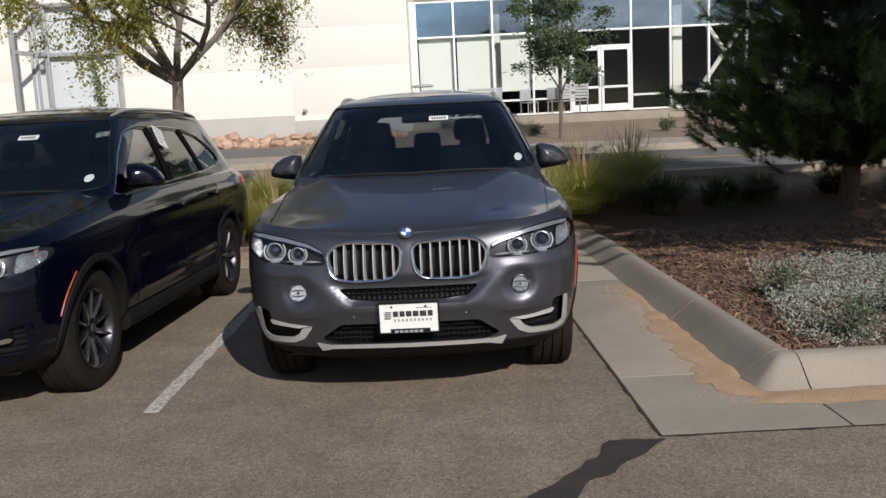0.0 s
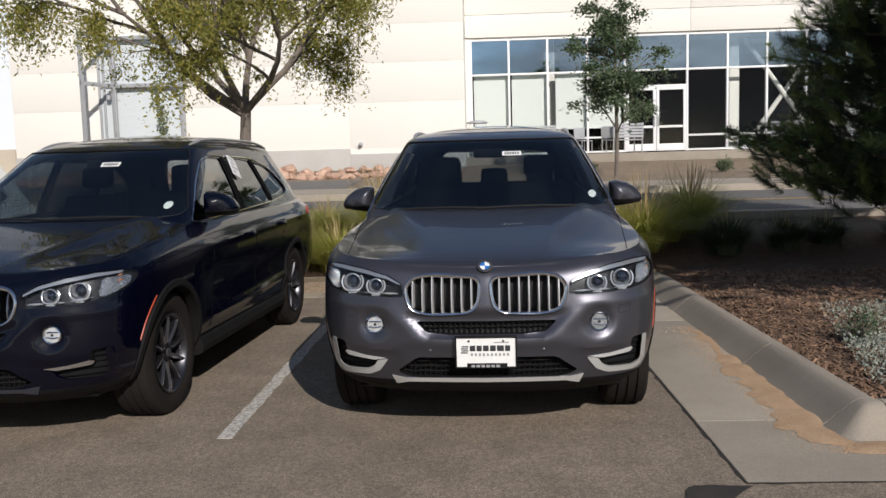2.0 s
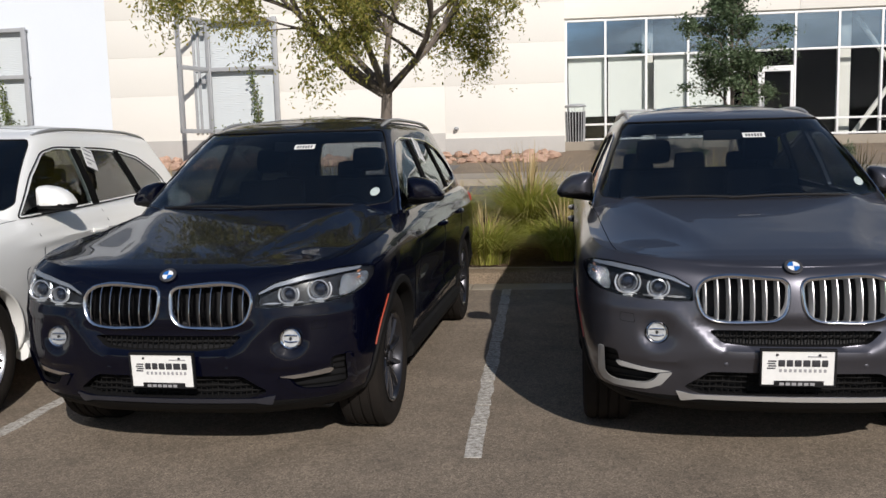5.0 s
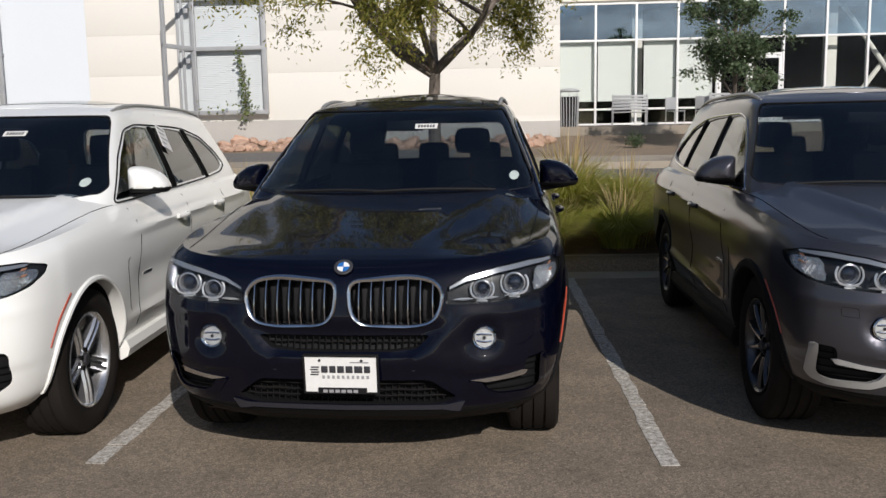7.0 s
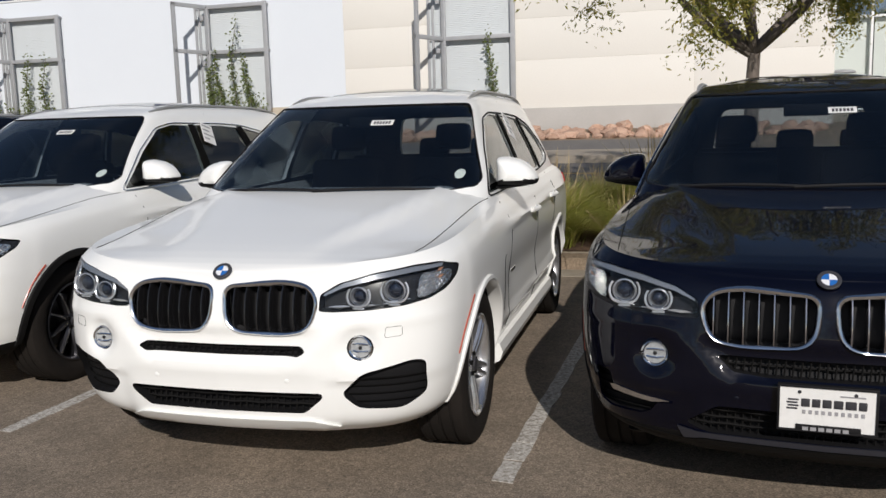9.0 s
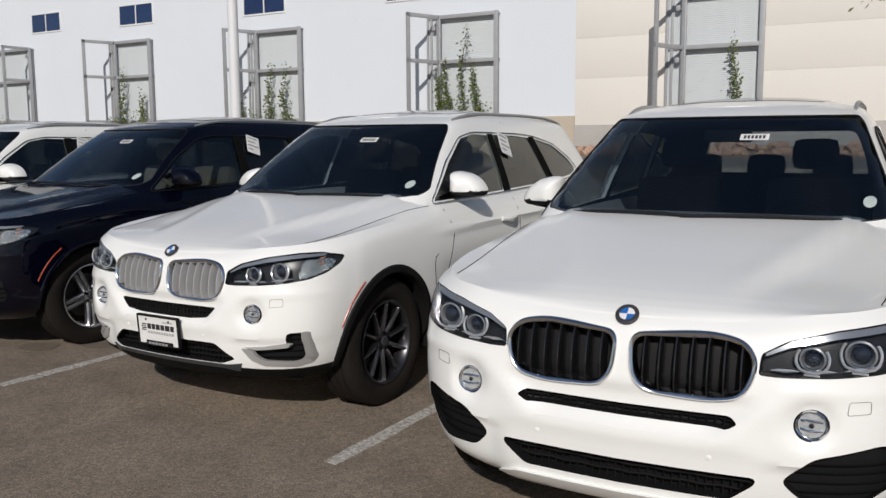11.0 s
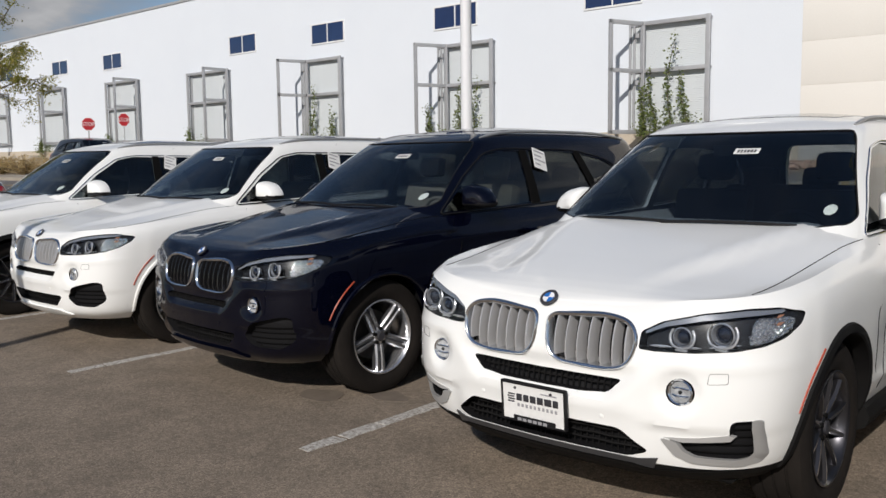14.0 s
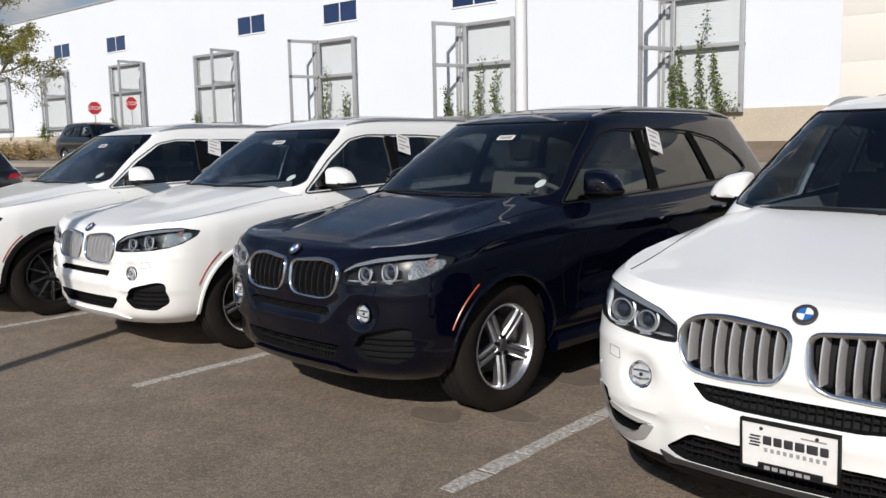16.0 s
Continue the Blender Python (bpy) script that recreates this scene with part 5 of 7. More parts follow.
for horizontal, lo, hi in ((False, SY, REAR), (True, SX, 18)):
    edge_a, edge_b = [], []
    q = lo
    while q < hi:
        for row, base, amp in ((edge_a, 0.004, 0.004), (edge_b, -0.011, 0.016)):
            d = base + amp * noise.noise(Vector((q * 9, base * 90, 3))) + 0.5 * amp * noise.noise(Vector((q * 31, base * 90, 5)))
            row.append(seam.verts.new((q, SY + d, 0.0048) if horizontal else (SX + d, q, 0.0048)))
        q += 0.04
    for k in range(len(edge_a) - 1):
        seam.faces.new((edge_a[k], edge_a[k + 1], edge_b[k + 1], edge_b[k]))
tagged(part("tar_joint", seam, TAR), "black tar joint along the gutter", "joint", kind="structure")

# kerb: a sloping face, swept along the island and behind the bays
kerb = tagged(new("kerb"), "pale sloped concrete kerb in jointed lengths", "kerb", kind="structure")
KPROF = [(0.0, -0.05), (0.0, 0.006), (0.03, 0.024), (0.10, 0.084), (0.155, 0.128), (0.185, 0.146), (0.215, 0.152), (0.268, 0.150), (0.285, 0.138), (0.285, -0.05)]
KW = 0.285


def kerb_length(pts, name="kerb_length"):
    """pts: (x, y, out-x, out-y): the foot of the face and the way up the slope."""
    bm = bmesh.new()
    rows = [[bm.verts.new((x + ox * u, y + oy * u, z)) for u, z in KPROF] for x, y, ox, oy in pts]
    n = len(KPROF)
    for a, b in zip(rows, rows[1:]):
        for j in range(n):
            bm.faces.new((a[j], a[(j + 1) % n], b[(j + 1) % n], b[j]))
    bm.faces.new(rows[0])
    bm.faces.new(rows[-1][::-1])
    part(name, bm, CONCRETE, kerb, angle=24)


yk = [KY + KW, 7.2, 9.4, 10.85]
for a, b in zip(yk, yk[1:]):
    kerb_length([(KX, a + 0.005, 1, 0), (KX, b - 0.005, 1, 0)])
foot = [(KX + KW - 0.004, KY)] + [(KX + 0.09 - 0.09 * math.sin(q), KY + 0.09 - 0.09 * math.cos(q)) for q in np.linspace(0, math.pi / 2, 8)] + [(KX, KY + KW - 0.004)]
kerb_length([(fx, fy, (KX + KW - fx) / KW, (KY + KW - fy) / KW) for fx, fy in foot], "kerb_corner")
xx = KX + KW
for w in (3, 3, 3, 3, 3):
    kerb_length([(xx + 0.005, KY, 0, 1), (xx + w - 0.005, KY, 0, 1)])
    xx += w
kerb_length([(KX, 10.86, 1, 0), (KX - 0.03, 11.02, 1, 0.4), (KX - 0.12, 11.13, 0.45, 1), (KX - 0.28, REAR + 0.46, 0, 1)], "kerb_corner")
x = KX - 0.29
while x > -58:
    kerb_length([(x, REAR + 0.46, 0, 1), (x - 3.04, REAR + 0.46, 0, 1)])
    x -= 3.05

# sand washed along the kerb, tar seal on the asphalt
rng = random.Random(4)


def mound(name, outline_pts, height, material, label, z0=0.006, step=0.06, category="sand"):
    vs, fs = fill2d(outline_pts, step)
    edge = dense(outline_pts, step)
    bm = bmesh.new()
    vv = []
    for v in vs:
        d = min(math.hypot(v.x - a, v.y - b) for a, b in edge)
        h = height * min(1, d / 0.09) * (0.55 + 0.6 * noise.noise(Vector((v.x * 7, v.y * 7, 0))) + 0.25 * noise.noise(Vector((v.x * 25, v.y * 25, 3))))
        vv.append(bm.verts.new((v.x, v.y, z0 + max(-0.006, h))))
    for f in fs:
        bm.faces.new([vv[i] for i in f])
    return tagged(part(name, bm, material), label, category, kind="structure")


def ragged(pts, amp, step=0.12, seed=0):
    out = []
    for i, (a, b) in enumerate(dense(pts, step)):
        out.append((a + amp * noise.noise(Vector((a * 6 + seed, b * 6, 1))), b + amp * noise.noise(Vector((a * 6 + seed, b * 6, 9)))))
    return out


mound("washed_sand", ragged([(2.06, 8.6), (1.99, 8.3), (1.88, 7.4), (1.87, 6.6), (1.80, 5.9), (1.86, 5.45), (2.04, 5.38), (2.09, 5.6)], 0.13, 0.05), 0.016, SAND, "orange sand washed against the kerb")
mound("washed_sand", ragged([(2.02, 5.47), (1.98, 5.30), (2.4, 5.26), (3.4, 5.24), (4.6, 5.29), (4.6, 5.50)], 0.07, 0.05, seed=5), 0.015, SAND, "orange sand washed against the kerb")
gr = random.Random(31)
V, F = [], []
for _ in range(5200):
    if gr.random() < 0.7:
        gx, gy = 2.02 - abs(gr.gauss(0, 0.13)), gr.uniform(5.3, 8.6)
    else:
        gx, gy = gr.uniform(1.95, 4.6), 5.46 - abs(gr.gauss(0, 0.11))
    q, i = gr.uniform(0.0016, 0.005), len(V)
    a0 = gr.uniform(0, 6.28)
    V += [(gx + q * math.cos(a0 + k * 2.1), gy + q * math.sin(a0 + k * 2.1), 0.0045) for k in range(3)] + [(gx, gy, 0.0045 + q)]
    F += [(i, i + 1, i + 3), (i + 1, i + 2, i + 3), (i + 2, i, i + 3)]
me = bpy.data.meshes.new("sand_grains")
me.from_pydata(V, [], F)
me.materials.append(SAND)
tagged(part("sand_grains", me, None), "loose orange sand grains on the gutter", "sand", kind="stuff")
tar = ragged([(1.37, 4.88), (1.12, 4.90), (0.90, 4.58), (0.60, 4.28), (0.42, 3.90), (0.52, 3.84), (0.80, 4.26), (1.10, 4.60)], 0.055, 0.035)
bm = bmesh.new()
vs, fs = fill2d(tar, 0.08)
vv = [bm.verts.new((v.x, v.y, 0.004)) for v in vs]
for f in fs:
    bm.faces.new([vv[i] for i in f])
tagged(part("tar_patch", bm, TAR), "dark tar seal smeared over a crack", "tar patch", kind="structure")

# bay lines: worn paint in short broken pieces
for i in range(9):
    x = -1.30 - 2.68 * i
    line = tagged(new("bay_line"), "worn white painted bay line", "road marking", "bay lines", "structure")
    y = 5.68
    r = random.Random(i)
    k = 0
    while y < REAR - 0.05:
        ln = r.uniform(0.18, 0.55)
        pl = [(x - 0.045 + r.uniform(-0.006, 0.006), y), (x + 0.045 + r.uniform(-0.006, 0.006), y + r.uniform(-0.01, 0.01)),
              (x + 0.045 + r.uniform(-0.008, 0.008), y + ln), (x - 0.045 + r.uniform(-0.006, 0.006), y + ln + r.uniform(-0.01, 0.01))]
        pl = ragged(pl, 0.012, 0.05, i)
        part("paint_piece", prism(pl, "z", -0.002, 0.0035), PAINT_LINE, line)
        y += ln + r.uniform(0.006, 0.022)

# road behind, its kerbs and far pavement
strip("road", -160, 120, [14.55, 15.8, 17.2, 18.4], 0.01, ROAD, "grey asphalt road behind the planted strip")
strip("road_line", -160, 120, [16.42, 16.54], 0.018, YELLOW, "faded yellow centre line", category="road marking")
for y0, y1, h in ((14.15, 14.55, 0.10), (18.4, 18.75, 0.13)):
    bm = bmesh.new()
    add_box(bm, -160, y0, land(y0) - 0.2, 120, y1, land(y1) + h, 0.02)
    tagged(part("road_kerb", bm, CONCRETE), "pale concrete road kerb", "kerb", kind="structure")
strip("pavement", -160, 120, [18.75, 20.0], 0.12, CONCRETE, "pale concrete pavement beyond the road")
strip("parking_road", -13, -3, [20.6, 24.6], 0.012, ROAD, "strip of dark asphalt before the rocks", category="road")

# ---- building ----
FY, GY, TOP = 26.7, 30.8, 9.25
wall_w = tagged(new("wall_white"), "long smooth white rendered wall with high blue windows", "wall", kind="structure")
wall_c = tagged(new("wall_cream"), "cream rendered wall with panel joints over a grey plinth", "wall", kind="structure")
XC, XE = -13.85, -0.13
bm = bmesh.new()
add_box(bm, -150, FY, 2.28, XC, FY + 0.4, TOP)
part("wall_panel", bm, WALL_WHITE, wall_w)
part("coping", box_bm(-150.1, FY - 0.05, TOP, XC, FY + 0.5, TOP + 0.12, 0.01), STEEL, wall_w)
part("plinth", box_bm(-150, FY - 0.06, 0.9, XC - 0.003, FY + 0.4, 2.28), PLINTH_TAN, wall_w)
for xp in (-63, -60.2, -56, -52.6):
    part("planter", box_bm(xp - 1.0, FY - 1.0, 0.9, xp + 1.0, FY - 0.06, 2.0, 0.03), PLINTH_TAN, wall_w)
zs = [2.0, 3.36, 4.52, 5.64, 6.8, 8.0, TOP]
xs = [XC, -9.9, -3.6, XE]
for za, zb in zip(zs, zs[1:]):
    for xa, xb in zip(xs, xs[1:]):
        part("wall_panel", box_bm(xa + 0.004, FY, za + 0.004, xb - 0.004, FY + 0.3, zb - 0.004, 0.002), WALL_CREAM, wall_c)
part("joint_backing", box_bm(XC, FY + 0.006, 2.0, XE - 0.01, FY + 0.4, TOP), JOINT, wall_c)
part("end_return", box_bm(XE - 0.4, FY + 0.31, 1.4, XE - 0.004, GY, TOP), WALL_CREAM, wall_c)
part("plinth", box_bm(XC, FY - 0.05, 0.9, -3.6, FY + 0.4, 2.0, 0.01), PLINTH, wall_c)
part("plinth", box_bm(-3.6, FY - 0.05, 0.9, XE, FY + 0.4, 1.84, 0.01), PLINTH, wall_c)
part("plinth_gap", box_bm(-3.6, FY, 1.84, XE, FY + 0.3, 2.005), WALL_CREAM, wall_c)
part("wall_tap", lathe(bmesh.new(), [(0, 0.07), (-0.12, 0.06), (-0.2, 0.02)], "y", 12, center=(-3.28, FY, 2.12)), STEEL, wall_c)
roof_bm = box_bm(-150, FY + 0.41, TOP - 0.6, XE - 0.41, 59.5, TOP - 0.3)
add_box(roof_bm, XE - 0.40, GY + 0.52, TOP - 0.6, 59.5, 59.5, TOP - 0.3)
tagged(part("roof", roof_bm, PLINTH), "flat roof", "roof", kind="structure")
tagged(part("wall_far", box_bm(-150.3, FY, 0.9, -149.9, 60, TOP), WALL_CREAM), "plain cream end wall", "wall", kind="structure")
tagged(part("wall_back", box_bm(-150, 59.6, 0.9, 60, 60, TOP), WALL_CREAM), "plain cream rear wall", "wall", kind="structure")
tagged(part("wall_east", box_bm(59.6, GY, 0.9, 60, 60, TOP), WALL_CREAM), "plain cream end wall", "wall", kind="structure")


def high_window(x0):
    ob = thing("high_window", pose(x0, FY, 6.12), "small high blue-glazed window in the white wall", "window", "high windows")
    fr = bmesh.new()
    for b in ((0, 0, 2.05, 0.06), (0, 0.80, 2.05, 0.86), (0, 0.06, 0.06, 0.80), (1.99, 0.06, 2.05, 0.80), (1.0, 0.06, 1.05, 0.80)):
        add_box(fr, b[0], -0.03, b[1], b[2], 0.05, b[3], 0.006)
    part("window_frame", fr, ALU, ob)
    for a, b in ((0.06, 1.0), (1.05, 1.99)):
        part("pane", box_bm(a, -0.012, 0.06, b, 0.02, 0.80), PANE_BLUE, ob)
    return ob


hw = high_window(-20.62)
for x0, z0 in ((-27.0, 6.16), (-33.86, 6.28), (-39.67, 6.37), (-51.5, 6.56), (-57.7, 6.68), (-65.2, 6.82)):
    copy_thing(hw, pose(x0, FY, z0))


def trellis(xr, leaf_right=False):
    """A louvred window behind a steel trellis with one leaf standing open."""
    w, zb, zt, zm = (3.25 if leaf_right else 2.05), 2.25, 5.46, 4.06
    back = 0.0 if leaf_right else -0.5
    ob = thing("trellis_window", pose(xr - w, FY, 0), "galvanised steel trellis with an open leaf before a pale louvred window", "window", "trellis windows")
    slat = mesh("louvre_slat", box_bm(back, -0.05, 0, w - 0.06, -0.01, 0.049, 0.002), BLIND)
    z = zb + 0.05
    while z < zt - 0.05:
        part("louvre_slat", slat, None, ob, "", pose(0, 0, z))
        z += 0.0525

    def bars(name, parent, segs, r, m=None, material=STEEL):
        b = bmesh.new()
        for (x0, z0), (x1, z1) in segs:
            add_box(b, min(x0, x1) - r, -0.04, min(z0, z1) - r, max(x0, x1) + r, 0.04, max(z0, z1) + r, 0.008)
        return part(name, b, material, parent, "", m)
    m0 = pose(0, -0.22, 0)
    for x0 in (0, w):
        bars("post", ob, [((x0, zb), (x0, zt))], 0.07, m0)
    for z0 in (zb, zm, zt):
        bars("rail", ob, [((0, z0), (w, z0))], 0.058, m0)
    inner = bars("window_frame", ob, [((back, zb), (back, zt)), ((w - 0.05, zb), (w - 0.05, zt)), ((back, zt), (w, zt)), ((back, zm), (w, zm)), ((back + 0.14, zb), (back + 0.14, zt))], 0.035, pose(0, -0.06, 0))
    # leaf
    hx, ang = (0, 250) if not leaf_right else (w, 270)
    lf = bars("leaf", ob, [((0, zb), (0, zt)), ((1.22, zb), (1.22, zt)), ((0, zb), (1.22, zb)), ((0, zm), (1.22, zm)), ((0, zt), (1.22, zt))], 0.06, pose(hx, -0.24, 0, 0, 0, ang))
    for z0 in (zm - 0.35, zt - 0.35):
        br = bmesh.new()
        tube(br, [(hx - 0.06, -0.02, z0), (hx - 0.16, -0.20, z0 + 0.03)], 0.03, n=6)
        add_box(br, hx - 0.22, -0.28, z0 - 0.05, hx - 0.10, -0.18, z0 + 0.09, 0.01)
        part("bracket", br, STEEL, ob)
    return ob


def leaves_mesh(name, pts, size, material, seed=0, narrow=0.5, droop=0.0, normals=None):
    """Many small leaves, each a bent diamond, in one mesh."""
    r = np.random.RandomState(seed)
    n = len(pts)
    P = np.asarray(pts, float)
    d = r.normal(size=(n, 3))
    d[:, 2] = d[:, 2] * 0.6 - droop
    d /= np.linalg.norm(d, axis=1)[:, None]
    u = r.normal(size=(n, 3))
    s = np.cross(d, u)
    s /= np.linalg.norm(s, axis=1)[:, None] + 1e-9
    nn = np.cross(d, s)
    L = size * r.uniform(0.6, 1.3, (n, 1))
    V = np.empty((n, 4, 3))
    V[:, 0] = P
    V[:, 1] = P + d * L * 0.5 + s * L * narrow * 0.5 + nn * L * 0.08
    V[:, 2] = P + d * L
    V[:, 3] = P + d * L * 0.5 - s * L * narrow * 0.5 + nn * L * 0.08
    me = bpy.data.meshes.new(name)
    me.from_pydata(V.reshape(-1, 3).tolist(), [], np.arange(n * 4).reshape(-1, 4).tolist())
    me.materials.append(material)
    return me


def vine(parent_x, spec, seed, foot=260):
    ob = thing("climbing_vine", pose(parent_x, FY - 0.34, 2.2), "green vine climbing the steel trellis", "vine", "vines")
    r = random.Random(seed)
    pts = []
    for x0, top, wig in spec:
        path = [(x0 + wig * math.sin(z * 2.1 + seed) * (0.3 + z * 0.4), 0.02 * math.sin(z * 5), z) for z in np.linspace(0, top, 12)]
        part("stem", tube_bm(path, [0.02 - 0.0012 * i for i in range(12)], n=5), BARK, ob)
        for p in path:
            k = int(34 * (1.2 - p[2] / top) + 6)
            for _ in range(k):
                sp = 0.062 * (1.3 - 0.7 * p[2] / top)
                pts.append((p[0] + r.gauss(0, sp), p[1] + r.gauss(-0.03, 0.07), p[2] + r.gauss(0, 0.16)))
    for _ in range(foot):
        pts.append((r.uniform(-0.2, 2.0), r.gauss(-0.1, 0.12), abs(r.gauss(0.05, 0.24))))
    tagged(part("foliage", leaves_mesh("foliage", pts, 0.085, VINE, seed, 0.8, 0.2), None, ob), kind="stuff")


TRX = [-8.56, -16.38, -24.19, -31.92, -39.65, -47.7, -56.0, -64.0]


def rise(x):
    return 0.0115 * max(0.0, -18.0 - x)


t1 = trellis(TRX[0])
for xr in TRX[1:4]:
    copy_thing(t1, pose(xr - 2.05, FY, rise(xr)))
t2 = trellis(TRX[4], True)
t2.matrix_basis = pose(TRX[4] - 3.25, FY, rise(TRX[4]))
for xr in TRX[5:]:
    copy_thing(t2, pose(xr - 3.25, FY, rise(xr)))
vine(TRX[0] - 2.05, [(1.45, 1.9, 0.10)], 1, 40)
vine(TRX[1] - 2.05, [(0.95, 2.75, 0.10), (0.45, 1.8, 0.25), (1.45, 1.7, 0.2), (0.1, 1.3, 0.1)], 2)
vine(TRX[2] - 2.05, [(0.75, 2.0, 0.12), (1.45, 1.9, 0.15), (-0.7, 1.2, 0.1)], 3)
vine(TRX[3] - 2.05, [(0.5, 2.2, 0.12), (1.7, 1.2, 0.1)], 4)
vine(TRX[4] - 3.3, [(0.2, 0.8, 0.2)], 5)
vine(TRX[5] - 3.3, [(0.2, 0.7, 0.2)], 6)
vine(TRX[6] - 3.3, [(0.2, 0.7, 0.2)], 7)

# storefront
front = tagged(new("window_wall"), "white-framed glazed storefront with roller blinds and a double door", "window wall", kind="structure")
Z0, Z1, Z2, Z3 = 1.70, 2.23, 4.46, 5.66
MX = [0.06, 1.35, 2.67, 4.02, 5.30, 7.40, 8.75, 10.07, 11.38, 12.70, 14.0, 15.3, 16.6, 17.9, 19.2, 20.5, 22]
part("jamb", box_bm(XE - 0.003, GY - 0.04, 1.5, MX[0] - 0.036, GY + 0.1, Z3 + 0.04), WALL_CREAM, front)
part("fascia_backing", box_bm(XE, GY + 0.02, Z3 + 0.02, 40, GY + 0.5, TOP), JOINT, front)
for xa, xb in zip([XE, 7.5, 14.2, 21, 28, 34], [7.5, 14.2, 21, 28, 34, 40]):
    for za, zb in ((Z3 + 0.05, 6.47), (6.47, 7.8), (7.8, TOP)):
        part("fascia_panel", box_bm(xa + 0.006, GY - 0.10, za + 0.006, xb - 0.006, GY + 0.2, zb - 0.006, 0.004), WALL_CREAM, front)
part("wall_panel", box_bm(22.1, GY, 1.4, 40, GY + 0.3, Z3 + 0.05), WALL_CREAM, front)
for i, x0 in enumerate(MX):
    part("mullion", box_bm(x0 - 0.035, GY - 0.06, Z0, x0 + 0.035, GY + 0.08, Z3, 0.006), ALU, front)
for xa, xb in zip(MX, MX[1:]):
    rails = [Z0 + 0.04, Z1, Z2, Z3 - 0.03]
    if xa == 5.30:
        rails = [3.92, Z2, Z3 - 0.03]
    for z0 in rails:
        part("transom", box_bm(xa + 0.036, GY - 0.055, z0 - 0.032, xb - 0.036, GY + 0.07, z0 + 0.032, 0.005), ALU, front)
    lo = 3.95 if xa == 5.30 else Z0 + 0.07
    for za, zb in ((lo, Z2 - 0.03), (Z2 + 0.03, Z3 - 0.06)):
        p = part("pane", box_bm(xa + 0.036, GY + 0.0, za, xb - 0.036, GY + 0.012, zb), PANE_UP if za > Z2 else PANE, front)
        p.visible_shadow = False
for xa, xb, zb in ((0.14, 1.38, 2.50), (1.45, 2.66, 2.50), (2.95, 3.98, 2.55), (4.06, 5.2, 2.55), (12.75, 14.0, 1.9), (14.05, 15.25, 1.9)):
    part("roller_blind", box_bm(xa, GY + 0.16, zb, xb, GY + 0.18, Z2 + 0.02), SHADE, front, "pale roller blind")
for xa, xb in ((5.34, 6.34), (6.36, 7.36)):
    door = part("door", box_bm(xa, GY - 0.05, Z0 + 0.02, xa + 0.09, GY + 0.03, 3.88, 0.005), ALU, front, "white-framed glass door leaf")
    for b in ((xb - 0.09, Z0 + 0.02, xb, 3.88), (xa + 0.09, Z0 + 0.02, xb - 0.09, Z0 + 0.26), (xa + 0.09, 3.78, xb - 0.09, 3.88), (xa + 0.09, 2.50, xb - 0.09, 2.58)):
        part("door_rail", box_bm(b[0], GY - 0.05, b[1], b[2], GY + 0.03, b[3], 0.005), ALU, door)
    hx = xb - 0.06 if xa < 6 else xa + 0.06
    part("door_handle", tube_bm([(hx, GY - 0.06, 2.55), (hx, GY - 0.12, 2.6), (hx, GY - 0.12, 2.85), (hx, GY - 0.06, 2.9)], 0.018, n=6), STEEL, door)
    p = part("door_pane", box_bm(xa + 0.09, GY - 0.015, Z0 + 0.26, xb - 0.09, GY - 0.005, 3.78), PANE, door)
    p.visible_shadow = False
tagged(part("room_floor", box_bm(XE - 0.3, GY + 0.1, 1.45, 22, GY + 9, 1.69), ROOM_UNLIT), "floor inside the storefront, coloured near black as unlit", "floor", kind="structure")
tagged(part("room_back_wall", box_bm(XE - 0.3, GY + 9, 1.45, 22, GY + 9.2, 7), ROOM_UNLIT), "back wall inside the storefront, coloured near black as unlit", "wall", kind="structure")
tagged(part("room_ceiling", box_bm(XE - 0.3, GY + 0.5, 6.6, 22, GY + 9, 6.8), ROOM_UNLIT), "ceiling inside the storefront, coloured near black as unlit", "ceiling", kind="structure")
tagged(part("room_side_wall", box_bm(22, GY + 0.4, 1.45, 22.2, GY + 9, 7), ROOM_UNLIT), "side wall inside the storefront, coloured near black as unlit", "wall", kind="structure")
for cx in (2.80, 9.15):
    tagged(part("column", box_bm(cx - 0.17, GY + 0.55, 1.69, cx + 0.17, GY + 0.9, 6.6, 0.01), WALL_CREAM), "pale square column behind the glass", "column", kind="structure")
brace = thing("cross_brace", pose(10.95, GY + 0.9, 3.6), "pale steel cross brace behind the glass", "brace")
for sg in (-1, 1):
    part("brace_bar", tube_bm([(-1.35 * sg, 0.05 * sg, -1.9), (1.35 * sg, 0.05 * sg, 1.9)], 0.085, n=8), WALL_CREAM, brace)
tagged(part("patio", box_bm(-0.6, 26.9, 0.9, 24, GY - 0.12, 1.66, 0.02), CONCRETE), "raised concrete terrace before the storefront", "terrace", kind="structure")


# ---- parked cars ----
XLABEL = "with upright grille slats, bumper brackets and dealer plate"
grey_car = build_suv("x", PAINT_GREY, "grey metallic SUV " + XLABEL)
grey_car.matrix_basis = pose(0.181, 5.500, 0, 0, 0, -2.2)
dealer_plate(grey_car, -0.028, 0.515)
white_sport = build_suv("m", PAINT_WHITE, "white SUV with black kidney grilles and a sport bumper, no plate")
white_sport.matrix_basis = pose(-5.078, 5.262, 0, 0, 0, 2.7)


def another(src, x, y, turn, pairs, label, plate=True, z=0.0):
    ob = copy_thing(src, pose(x, y, z, 0, 0, turn))
    swap(ob, pairs)
    tagged(ob, label)
    if not plate:
        for o in [c for c in ob.children_recursive if c.name.startswith("plate_frame")]:
            for k in [*o.children_recursive, o]:
                bpy.data.objects.remove(k)
    return ob


